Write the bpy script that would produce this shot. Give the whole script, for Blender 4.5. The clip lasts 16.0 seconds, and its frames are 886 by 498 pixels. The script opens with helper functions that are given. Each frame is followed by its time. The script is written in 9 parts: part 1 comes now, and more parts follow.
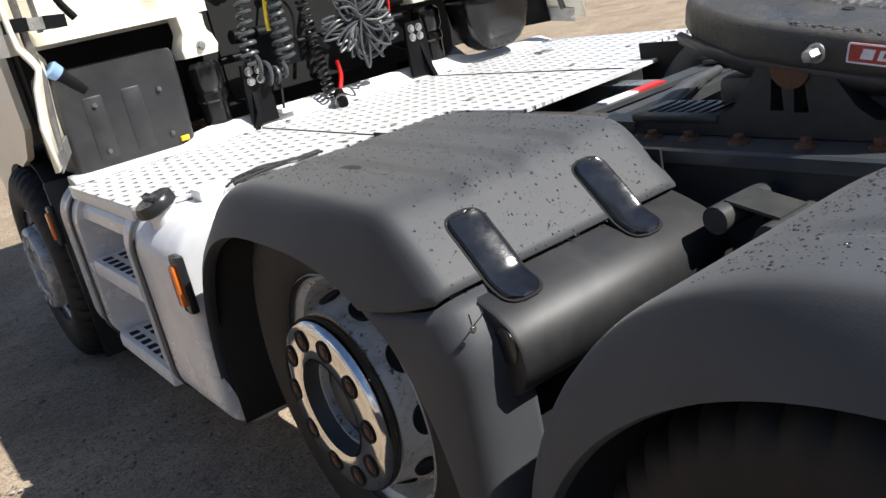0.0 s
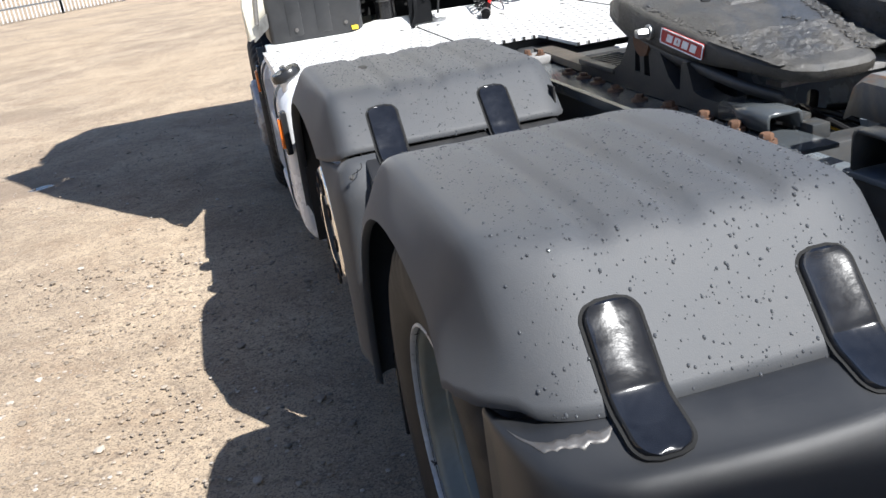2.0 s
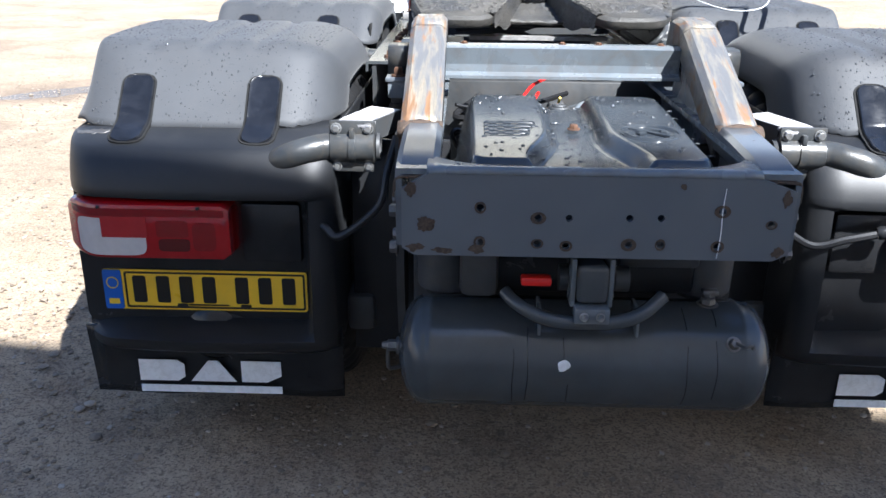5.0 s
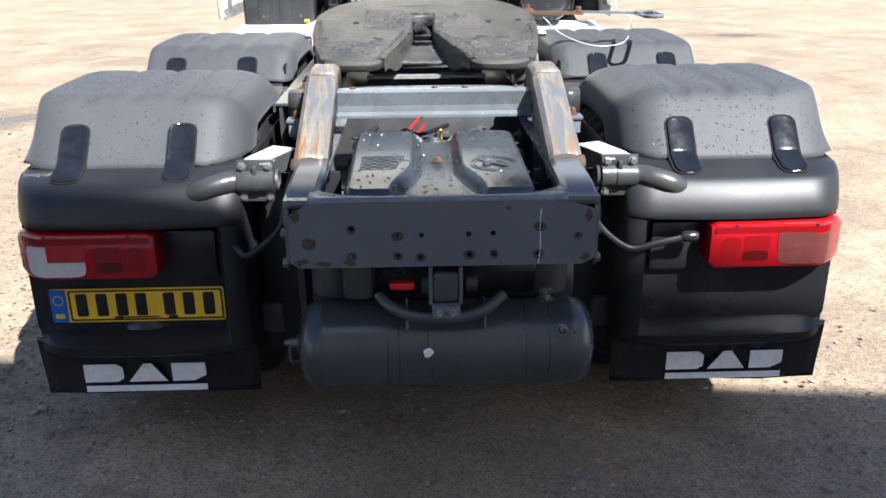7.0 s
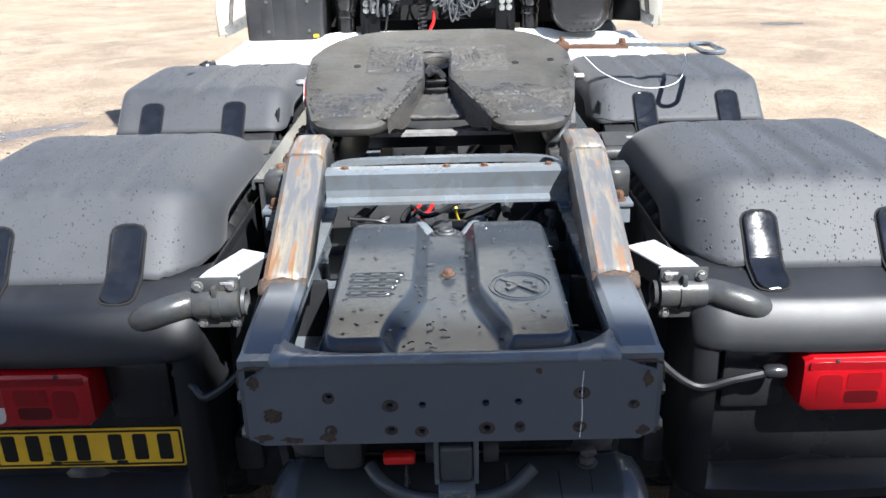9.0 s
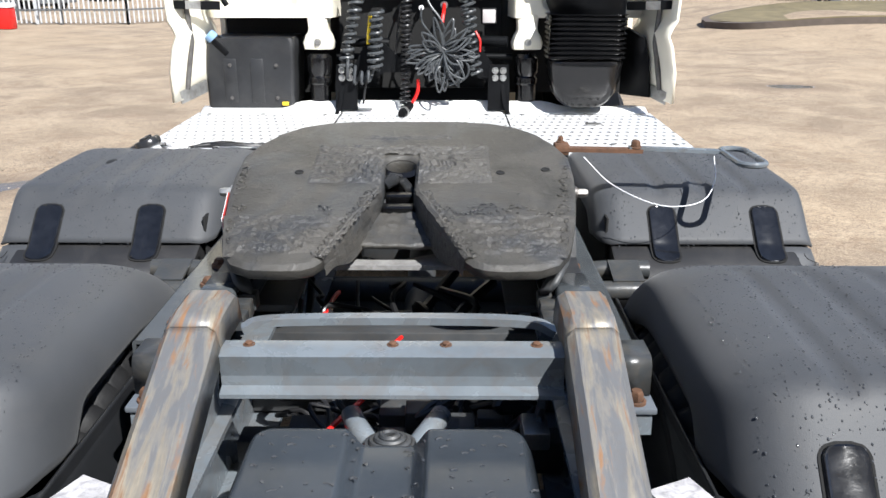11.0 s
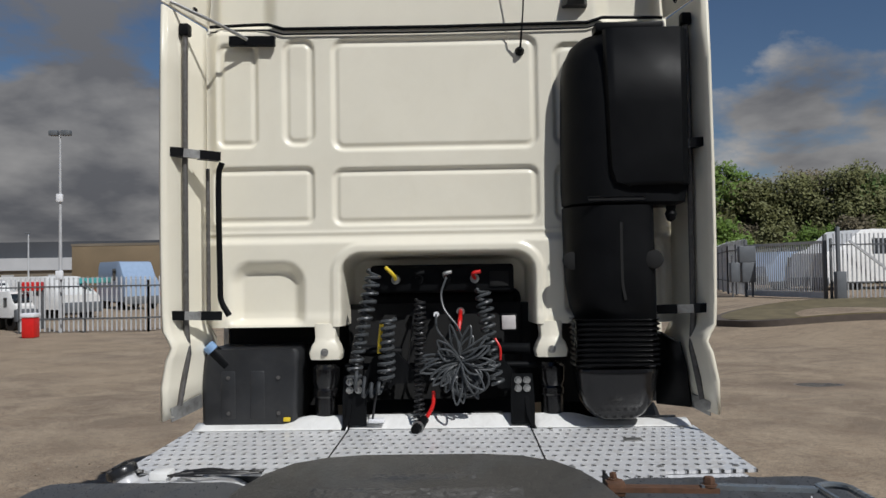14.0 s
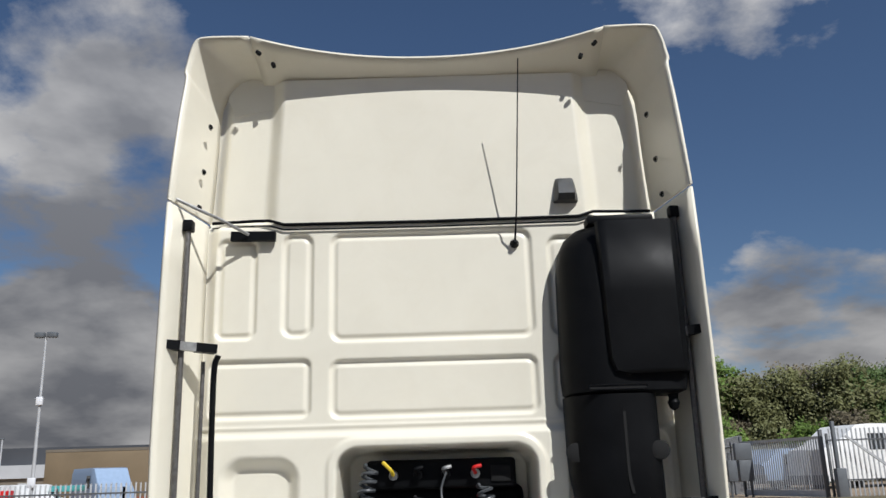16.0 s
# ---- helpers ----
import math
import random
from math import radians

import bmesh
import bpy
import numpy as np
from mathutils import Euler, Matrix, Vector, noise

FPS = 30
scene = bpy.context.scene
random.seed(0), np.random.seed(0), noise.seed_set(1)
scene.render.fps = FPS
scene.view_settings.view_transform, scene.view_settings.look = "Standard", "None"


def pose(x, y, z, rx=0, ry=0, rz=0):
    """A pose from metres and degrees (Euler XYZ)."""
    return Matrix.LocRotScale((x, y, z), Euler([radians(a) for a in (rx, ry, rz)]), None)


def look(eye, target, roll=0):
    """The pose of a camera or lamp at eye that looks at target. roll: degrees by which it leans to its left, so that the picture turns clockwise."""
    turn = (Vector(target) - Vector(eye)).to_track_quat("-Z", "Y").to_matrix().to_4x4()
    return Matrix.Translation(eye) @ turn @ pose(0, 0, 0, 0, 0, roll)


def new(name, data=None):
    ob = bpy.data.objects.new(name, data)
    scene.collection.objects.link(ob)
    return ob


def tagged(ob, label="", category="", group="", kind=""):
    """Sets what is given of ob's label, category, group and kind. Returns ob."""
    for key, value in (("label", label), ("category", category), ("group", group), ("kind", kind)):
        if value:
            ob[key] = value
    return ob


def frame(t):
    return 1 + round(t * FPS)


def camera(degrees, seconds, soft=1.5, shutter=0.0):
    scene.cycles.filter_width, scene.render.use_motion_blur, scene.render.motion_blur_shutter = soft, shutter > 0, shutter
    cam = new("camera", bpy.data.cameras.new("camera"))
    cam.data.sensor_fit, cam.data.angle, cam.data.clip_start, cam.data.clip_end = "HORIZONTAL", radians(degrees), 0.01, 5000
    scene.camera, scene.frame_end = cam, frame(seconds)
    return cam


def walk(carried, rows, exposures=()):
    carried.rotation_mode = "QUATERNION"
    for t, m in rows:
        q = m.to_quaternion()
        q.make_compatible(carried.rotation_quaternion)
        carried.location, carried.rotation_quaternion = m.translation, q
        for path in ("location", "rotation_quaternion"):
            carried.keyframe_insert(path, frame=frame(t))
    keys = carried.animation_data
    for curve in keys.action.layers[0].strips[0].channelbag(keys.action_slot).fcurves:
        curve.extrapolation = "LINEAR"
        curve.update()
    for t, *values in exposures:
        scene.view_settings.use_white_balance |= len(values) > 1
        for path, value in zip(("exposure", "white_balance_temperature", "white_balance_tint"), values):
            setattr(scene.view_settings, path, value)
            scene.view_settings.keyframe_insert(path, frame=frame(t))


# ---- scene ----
cam = camera(55.7, 16.0)
PATH = [
    (0, (-1.903, 0.688, 1.498), (-0.863, 2.275, 0.865), -12.4),
    (0.5, (-1.795, 0.4, 1.519), (-0.857, 2.052, 0.895), -9.7),
    (1, (-1.717, 0.118, 1.563), (-0.905, 1.812, 0.876), -9.0),
    (1.5, (-1.662, -0.127, 1.574), (-0.975, 1.603, 0.843), -9.4),
    (2, (-1.46, -0.374, 1.546), (-1.063, 1.441, 0.805), -8.0),
    (2.5, (-1.29, -0.625, 1.537), (-1.131, 1.22, 0.779), -5.7),
    (3, (-1.125, -0.867, 1.504), (-1.035, 0.993, 0.774), -3.0),
    (3.5, (-0.848, -1.046, 1.426), (-0.898, 0.824, 0.719), 0.2),
    (4, (-0.632, -1.228, 1.394), (-0.738, 0.639, 0.685), 1.6),
    (4.5, (-0.456, -1.432, 1.388), (-0.533, 0.435, 0.675), 1.2),
    (5, (-0.231, -1.588, 1.397), (-0.276, 0.283, 0.692), 0.6),
    (5.2, (-0.132, -1.656, 1.407), (-0.171, 0.215, 0.702), 0.4),
    (7.3, (-0.014, -2.012, 1.597), (0.051, -0.136, 0.908), -0.6),
    (7.5, (-0.001, -1.978, 1.614), (0.058, -0.109, 0.904), -0.9),
    (8, (0.064, -1.799, 1.649), (0.09, 0.055, 0.898), -0.9),
    (8.5, (0.097, -1.613, 1.687), (0.068, 0.245, 0.947), -0.8),
    (9, (0.041, -1.368, 1.724), (0.023, 0.493, 0.991), -1.5),
    (9.5, (0.038, -1.166, 1.748), (0.042, 0.695, 1.016), -1.3),
    (10, (0.108, -0.969, 1.772), (0.105, 0.9, 1.061), -0.1),
    (10.2, (0.122, -0.906, 1.78), (0.112, 0.969, 1.083), -0.1),
    (12.3, (0.147, -0.3, 1.79), (0.12, 1.649, 1.338), 0.6),
    (12.5, (0.149, -0.266, 1.792), (0.106, 1.693, 1.392), 0.4),
    (13, (0.128, -0.214, 1.798), (0.07, 1.772, 1.566), -0.3),
    (13.5, (0.118, -0.195, 1.796), (0.066, 1.802, 1.709), -0.7),
    (14, (0.12, -0.185, 1.787), (0.077, 1.814, 1.843), -0.9),
    (14.5, (0.125, -0.186, 1.757), (0.092, 1.803, 1.968), -1.0),
    (15, (0.122, -0.172, 1.741), (0.091, 1.798, 2.087), -1.0),
    (15.5, (0.074, -0.178, 1.755), (0.063, 1.77, 2.205), -1.5),
    (16, (0.056, -0.166, 1.745), (0.057, 1.765, 2.267), -1.7),
]
walk(cam, [(t, look(eye, target, roll)) for t, eye, target, roll in PATH],
     [(0, 0.72, 6650, 10), (1.0, 1.08, 6600, 10), (2.0, 1.13, 6350, 10), (2.5, 1.13, 6000, 10), (4.0, 1.22, 5980, 10), (5.0, 1.78, 6020, 10), (7.3, 1.44, 6300, 10), (8.0, 1.36, 6250, 10),
      (8.5, 1.47, 6170, 10), (9.0, 1.47, 6200, 10), (9.5, 1.26, 6260, 10), (10.0, 1.14, 6300, 10), (12.3, 0.30, 6420, 10), (13.0, -0.10, 6450, 10), (13.5, -0.22, 6420, 10), (14.0, -0.58, 6350, 10),
      (14.5, -0.60, 6250, 10), (15.0, -0.56, 6200, 10), (15.5, -0.30, 6250, 10), (16.0, -0.20, 6260, 10)])

# ---------- world, sun ----------
SUN = Vector((0.525, -0.75, 1.0)).normalized()
ELEV, AZ = math.asin(SUN.z), math.atan2(SUN.x, SUN.y)
world = bpy.data.worlds.new("sky")
scene.world = world
world.use_nodes = True
wn, wl = world.node_tree.nodes, world.node_tree.links
wn.clear()
w_out, w_bg = wn.new("ShaderNodeOutputWorld"), wn.new("ShaderNodeBackground")
w_sky = wn.new("ShaderNodeTexSky")
w_sky.sky_type, w_sky.sun_disc = "NISHITA", False
w_sky.sun_elevation, w_sky.sun_rotation = ELEV, AZ
w_sky.air_density, w_sky.dust_density, w_sky.ozone_density = 1.0, 0.4, 1.6
w_co = wn.new("ShaderNodeTexCoord")
w_sep = wn.new("ShaderNodeSeparateXYZ")
wl.new(w_co.outputs["Generated"], w_sep.inputs[0])


def wmath(op, a, b=None, clamp=False):
    n = wn.new("ShaderNodeMath")
    n.operation, n.use_clamp = op, clamp
    for i, v in enumerate((a, b)):
        if v is None:
            continue
        if isinstance(v, (int, float)):
            n.inputs[i].default_value = v
        else:
            wl.new(v, n.inputs[i])
    return n.outputs[0]


w_den = wmath("ADD", wmath("MAXIMUM", w_sep.outputs[2], 0.0), 0.32)
w_cmb = wn.new("ShaderNodeCombineXYZ")
wl.new(wmath("DIVIDE", w_sep.outputs[0], w_den), w_cmb.inputs[0])
wl.new(wmath("DIVIDE", w_sep.outputs[1], w_den), w_cmb.inputs[1])
w_cmb.inputs[2].default_value = 0.37
w_n1, w_n2 = wn.new("ShaderNodeTexNoise"), wn.new("ShaderNodeTexNoise")
for n, s, d, r in ((w_n1, 1.1, 12.0, 0.57), (w_n2, 1.7, 6.0, 0.5)):
    n.inputs["Scale"].default_value, n.inputs["Detail"].default_value, n.inputs["Roughness"].default_value = s, d, r
    n.inputs["Distortion"].default_value = 0.1
    wl.new(w_cmb.outputs[0], n.inputs["Vector"])
w_ramp = wn.new("ShaderNodeValToRGB")
w_ramp.color_ramp.elements[0].position, w_ramp.color_ramp.elements[0].color = 0.505, (0, 0, 0, 1)
w_ramp.color_ramp.elements[1].position, w_ramp.color_ramp.elements[1].color = 0.565, (1, 1, 1, 1)
w_low = wmath("MULTIPLY", wmath("SUBTRACT", 0.27, w_sep.outputs[2]), 0.34)
for cloud, reach, lift in (((-0.384, 0.815, 0.434), 0.20, 0.05), ((-0.408, 0.871, 0.274), 0.13, 0.06), ((-0.406, 0.910, 0.112), 0.22, 0.03), ((-0.33, 0.87, 0.36), 0.07, -0.10), ((-0.055, 0.863, 0.502), 0.36, -0.13),
                           ((0.374, 0.813, 0.446), 0.10, 0.05), ((0.353, 0.860, 0.368), 0.20, -0.14), ((0.382, 0.900, 0.195), 0.18, 0.01)):
    w_d = wn.new("ShaderNodeVectorMath")
    w_d.operation = "DISTANCE"
    wl.new(w_co.outputs["Generated"], w_d.inputs[0])
    w_d.inputs[1].default_value = cloud
    w_f = wn.new("ShaderNodeMapRange")
    w_f.interpolation_type = "SMOOTHSTEP"
    w_f.inputs["From Min"].default_value, w_f.inputs["From Max"].default_value = 0.0, reach
    w_f.inputs["To Min"].default_value, w_f.inputs["To Max"].default_value = lift, 0.0
    wl.new(w_d.outputs["Value"], w_f.inputs["Value"])
    w_low = wmath("ADD", w_low, w_f.outputs[0])
wl.new(wmath("ADD", wmath("ADD", w_n1.outputs["Fac"], w_low), wmath("MULTIPLY", w_sep.outputs[0], -0.05)), w_ramp.inputs[0])
w_shade = wn.new("ShaderNodeValToRGB")
w_shade.color_ramp.elements[0].position, w_shade.color_ramp.elements[0].color = 0.40, (17.0, 16.5, 15.9, 1)
w_shade.color_ramp.elements[1].position, w_shade.color_ramp.elements[1].color = 0.64, (4.7, 4.8, 5.2, 1)
wl.new(wmath("ADD", w_n2.outputs["Fac"], wmath("MULTIPLY", w_sep.outputs[0], -0.11)), w_shade.inputs[0])
w_mix = wn.new("ShaderNodeMix")
w_mix.data_type = "RGBA"
wl.new(w_ramp.outputs[0], w_mix.inputs[0])
w_tint = wn.new("ShaderNodeMix")
w_tint.data_type, w_tint.blend_type = "RGBA", "MULTIPLY"
w_tint.inputs[0].default_value = 1.0
w_tint.inputs[7].default_value = (0.88, 0.99, 1.14, 1)
wl.new(w_sky.outputs[0], w_tint.inputs[6])
wl.new(w_tint.outputs[2], w_mix.inputs[6])
w_dim = wn.new("ShaderNodeMix")
w_dim.data_type, w_dim.blend_type = "RGBA", "MULTIPLY"
w_dim.inputs[0].default_value = 1.0
w_high = wn.new("ShaderNodeMapRange")
w_high.inputs["From Min"].default_value, w_high.inputs["From Max"].default_value = 0.05, 0.60
w_high.inputs["To Min"].default_value, w_high.inputs["To Max"].default_value = 0.50, 1.12
wl.new(w_sep.outputs[2], w_high.inputs["Value"])
wl.new(w_shade.outputs[0], w_dim.inputs[6])
wl.new(w_high.outputs[0], w_dim.inputs[7])
wl.new(w_dim.outputs[2], w_mix.inputs[7])
wl.new(w_mix.outputs[2], w_bg.inputs[0])
w_bg.inputs[1].default_value = 0.060
wl.new(w_bg.outputs[0], w_out.inputs[0])

sun_data = bpy.data.lights.new("sun", "SUN")
sun_data.energy, sun_data.angle, sun_data.color = 5.0, radians(0.53), (1.0, 0.985, 0.955)
sun = new("sun", sun_data)
sun.matrix_world = look(SUN * 40, (0, 0, 0))

# ---------- materials ----------


class Nodes:
    """A small material builder."""

    def __init__(self, name):
        self.m = bpy.data.materials.new(name)
        self.m.use_nodes = True
        self.t = self.m.node_tree
        self.p = self.t.nodes["Principled BSDF"]
        self.co = self.add("ShaderNodeTexCoord").outputs["Object"]

    def add(self, kind, **values):
        n = self.t.nodes.new(kind)
        for k, v in values.items():
            n.inputs[k].default_value = v
        return n

    def link(self, a, b):
        self.t.links.new(a, b)

    def put(self, sock, v):
        if isinstance(v, (int, float)):
            sock.default_value = v
        elif isinstance(v, (tuple, list)):
            sock.default_value = (*v, 1) if len(v) == 3 else v
        else:
            self.link(v, sock)

    def noise(self, scale, detail=4, rough=0.55, distort=0.0, co=None):
        n = self.add("ShaderNodeTexNoise", Scale=scale, Detail=detail, Roughness=rough, Distortion=distort)
        self.link(co or self.co, n.inputs["Vector"])
        return n.outputs["Fac"]

    def ramp(self, fac, a, b, c0=(0, 0, 0), c1=(1, 1, 1)):
        n = self.add("ShaderNodeValToRGB")
        e = n.color_ramp.elements
        e[0].position, e[0].color = a, (*c0, 1)
        e[1].position, e[1].color = b, (*c1, 1)
        self.link(fac, n.inputs[0])
        return n.outputs[0]

    def mix(self, fac, a, b, kind="MIX"):
        n = self.add("ShaderNodeMix")
        n.data_type, n.blend_type = "RGBA", kind
        self.put(n.inputs[0], fac)
        self.put(n.inputs[6], a)
        self.put(n.inputs[7], b)
        return n.outputs[2]

    def math(self, op, a, b=0.0, clamp=False):
        n = self.add("ShaderNodeMath")
        n.operation, n.use_clamp = op, clamp
        self.put(n.inputs[0], a)
        self.put(n.inputs[1], b)
        return n.outputs[0]

    def stretched(self, x, y, z):
        n = self.add("ShaderNodeMapping")
        n.inputs["Scale"].default_value = (x, y, z)
        self.link(self.co, n.inputs["Vector"])
        return n.outputs[0]

    def bump(self, height, strength, distance=0.01, normal=None):
        n = self.add("ShaderNodeBump", Strength=strength, Distance=distance)
        self.link(height, n.inputs["Height"])
        if normal is not None:
            self.link(normal, n.inputs["Normal"])
        self.link(n.outputs[0], self.p.inputs["Normal"])
        return n.outputs[0]


def surface(name, col, rough=0.5, metal=0.0, var=0.12, scale=5.0, bump=0.05, bscale=220, coat=0.0, dirt=0.0, dirtcol=(0.2, 0.16, 0.12),
            spec=0.5, rvar=0.12, island=0.0, sheen=0.0):
    """A plain surface with two scales of variation, faint relief and dirt."""
    k = Nodes(name)
    big = k.noise(scale, 5, 0.6, 0.4)
    fine = k.noise(bscale, 3, 0.6)
    dark = tuple(c * (1 - var) for c in col)
    lite = tuple(min(1, c * (1 + var)) for c in col)
    c = k.mix(k.ramp(big, 0.3, 0.7), dark, lite)
    c = k.mix(k.math("MULTIPLY", fine, var), c, tuple(v * 0.8 for v in col))
    if dirt:
        d = k.math("MULTIPLY", k.ramp(k.noise(scale * 2.3, 8, 0.68, 0.8), 0.45, 0.72), dirt)
        c = k.mix(d, c, dirtcol)
    if island:
        g = k.add("ShaderNodeObjectInfo").outputs["Random"]
        c = k.mix(k.math("MULTIPLY", g, island), c, (0.03, 0.03, 0.03))
    k.put(k.p.inputs["Base Color"], c)
    k.put(k.p.inputs["Roughness"], k.math("ADD", k.math("MULTIPLY", k.math("SUBTRACT", big, 0.5), rvar * 2), rough, True))
    k.p.inputs["Metallic"].default_value = metal
    k.p.inputs["Specular IOR Level"].default_value = spec
    k.p.inputs["Sheen Weight"].default_value = sheen
    k.p.inputs["Sheen Roughness"].default_value = 0.45
    k.p.inputs["Coat Weight"].default_value = coat
    k.p.inputs["Coat Roughness"].default_value = 0.08
    if bump:
        k.bump(fine, bump, 0.004)
    return k.m


CREAM = surface("cream_paint", (0.82, 0.775, 0.645), 0.38, var=0.03, scale=1.5, bump=0.02, coat=0.35, dirt=0.10, dirtcol=(0.55, 0.47, 0.33))
WHITE = surface("white_paint", (0.78, 0.78, 0.76), 0.4, var=0.05, bump=0.03, dirt=0.2)
GUARD = surface("mudguard_plastic", (0.0500, 0.0530, 0.0580), 0.59, var=0.16, scale=3.0, bump=0.10, bscale=420, dirt=0.2, dirtcol=(0.085, 0.08, 0.075), rvar=0.08, spec=0.38, sheen=0.08)
GUARDLOW = surface("bumper_plastic", (0.0140, 0.0150, 0.0170), 0.46, var=0.2, scale=4.0, bump=0.06, bscale=420, dirt=0.08, dirtcol=(0.075, 0.07, 0.065), spec=0.5)
STRAP = surface("wet_rubber", (0.010, 0.011, 0.014), 0.13, var=0.4, scale=24, bump=0.07, bscale=45, rvar=0.10, spec=0.5)
RUBBER = surface("tyre_rubber", (0.010, 0.010, 0.0105), 0.62, var=0.25, scale=9, bump=0.15, bscale=160, dirt=0.06, dirtcol=(0.04, 0.036, 0.031), spec=0.3)
ROLLED = surface("rolled_plastic", (0.018, 0.018, 0.019), 0.52, var=0.2, scale=4.0, bump=0.06, bscale=420, dirt=0.15, dirtcol=(0.11, 0.10, 0.09))
BLACK = surface("black_plastic", (0.0175, 0.0180, 0.0195), 0.24, var=0.3, scale=6, bump=0.08, bscale=300, dirt=0.03, dirtcol=(0.04, 0.04, 0.04), spec=0.45)
RESERVOIR = surface("reservoir_plastic", (0.020, 0.021, 0.023), 0.42, var=0.25, scale=6, bump=0.1, bscale=200, dirt=0.2, dirtcol=(0.07, 0.065, 0.06))
DEEPBLACK = surface("deep_black_plastic", (0.0046, 0.0050, 0.0058), 0.48, var=0.25, scale=6, bump=0.10, bscale=300, dirt=0.03, dirtcol=(0.03, 0.03, 0.03), spec=0.12)
GLOSSBLACK = surface("glossy_black_plastic", (0.005, 0.005, 0.0055), 0.22, var=0.3, scale=6, bump=0.05, bscale=90)
FRAME = surface("grey_frame_paint", (0.135, 0.155, 0.172), 0.26, var=0.2, scale=7, bump=0.06, dirt=0.4, dirtcol=(0.12, 0.085, 0.055))
TANKPAINT = surface("grey_tank_paint", (0.056, 0.063, 0.068), 0.18, var=0.18, scale=5, bump=0.03, dirt=0.3, dirtcol=(0.06, 0.055, 0.05))
DARKFRAME = surface("dark_chassis", (0.044, 0.047, 0.050), 0.50, var=0.35, scale=9, bump=0.12, bscale=90, dirt=0.4, dirtcol=(0.075, 0.06, 0.045))
COVER = surface("cover_plastic", (0.034, 0.041, 0.050), 0.22, var=0.2, scale=6, bump=0.05, bscale=200, dirt=0.12, dirtcol=(0.07, 0.07, 0.07))
CASTGREY = surface("cast_grey_paint", (0.040, 0.043, 0.045), 0.32, var=0.25, scale=12, bump=0.14, bscale=120, dirt=0.5, dirtcol=(0.085, 0.07, 0.05))
FLAKED = surface("flaking_pale_paint", (0.44, 0.43, 0.44), 0.5, var=0.12, scale=20, bump=0.12, dirt=0.85, dirtcol=(0.12, 0.12, 0.125))
PALEPAINT = surface("worn_pale_paint", (0.24, 0.235, 0.23), 0.55, var=0.2, scale=25, bump=0.1, dirt=0.6, dirtcol=(0.10, 0.09, 0.08))
STEEL = surface("galvanised_steel", (0.42, 0.42, 0.41), 0.42, 0.85, var=0.25, scale=14, bump=0.08, dirt=0.45, dirtcol=(0.14, 0.11, 0.08))
DULL = surface("dull_bolt_steel", (0.16, 0.155, 0.15), 0.5, 0.7, var=0.3, scale=40, bump=0.1, dirt=0.5, dirtcol=(0.10, 0.07, 0.05))
BRIGHT = surface("bright_steel", (0.62, 0.62, 0.6), 0.3, 0.9, var=0.15, scale=20, bump=0.05, dirt=0.25)
RUST = surface("rusty_steel", (0.11, 0.053, 0.028), 0.8, var=0.4, scale=30, bump=0.35, bscale=150, dirt=0.4, dirtcol=(0.05, 0.03, 0.02))
SILVER = surface("silver_tank_paint", (0.66, 0.665, 0.675), 0.26, 0.15, var=0.05, scale=3, bump=0.02, dirt=0.25, dirtcol=(0.3, 0.27, 0.24))
STEP = surface("step_plastic", (0.70, 0.70, 0.70), 0.45, var=0.06, bump=0.04, dirt=0.25)
RIM = surface("silver_wheel_paint", (0.47, 0.475, 0.48), 0.38, 0.25, var=0.10, scale=9, bump=0.05, dirt=0.75, dirtcol=(0.09, 0.06, 0.04))
DISH = surface("grey_wheel_paint", (0.17, 0.18, 0.155), 0.36, 0.1, var=0.15, scale=5, bump=0.05, dirt=0.5, dirtcol=(0.13, 0.11, 0.08))
CHROME = surface("chrome", (0.80, 0.78, 0.74), 0.10, 1.0, var=0.06, scale=20, bump=0.02, dirt=0.28, dirtcol=(0.28, 0.2, 0.13))
RED = surface("red_plastic", (0.62, 0.015, 0.012), 0.35, var=0.1, bump=0.02)
YELLOW = surface("yellow_plastic", (0.72, 0.52, 0.03), 0.4, var=0.08, bump=0.02)
BLUECAP = surface("blue_cap", (0.22, 0.36, 0.58), 0.4, var=0.1, bump=0.02)
AMBER = surface("amber_lens", (0.75, 0.16, 0.015), 0.2, var=0.12, bump=0.05, coat=0.5)
HOSE = surface("grey_hose", (0.055, 0.060, 0.064), 0.4, var=0.2, scale=20, bump=0.03)
BLACKHOSE = surface("black_hose", (0.014, 0.014, 0.015), 0.4, var=0.2, scale=20, bump=0.03)
# near-black of holes and cracks, and of sheets that stand in for shade
HOLESHADE = surface("hole_and_shade_black", (0.006, 0.006, 0.006), 0.9, var=0.3, bump=0.0)
PLATEYELLOW = surface("plate_yellow", (0.86, 0.53, 0.03), 0.32, var=0.03, bump=0.01, coat=0.3, dirt=0.12)
PLATEBLUE = surface("plate_blue", (0.01, 0.11, 0.48), 0.32, var=0.05, bump=0.01, coat=0.3)
PLATEBLACK = surface("plate_black", (0.012, 0.011, 0.01), 0.35, var=0.1, bump=0.0)
SIGNWHITE = surface("printed_white", (0.83, 0.84, 0.86), 0.5, var=0.05, scale=30, bump=0.03, dirt=0.25)
SIGNRED = surface("badge_red", (0.42, 0.02, 0.02), 0.4, var=0.15, scale=30, bump=0.03, dirt=0.4)


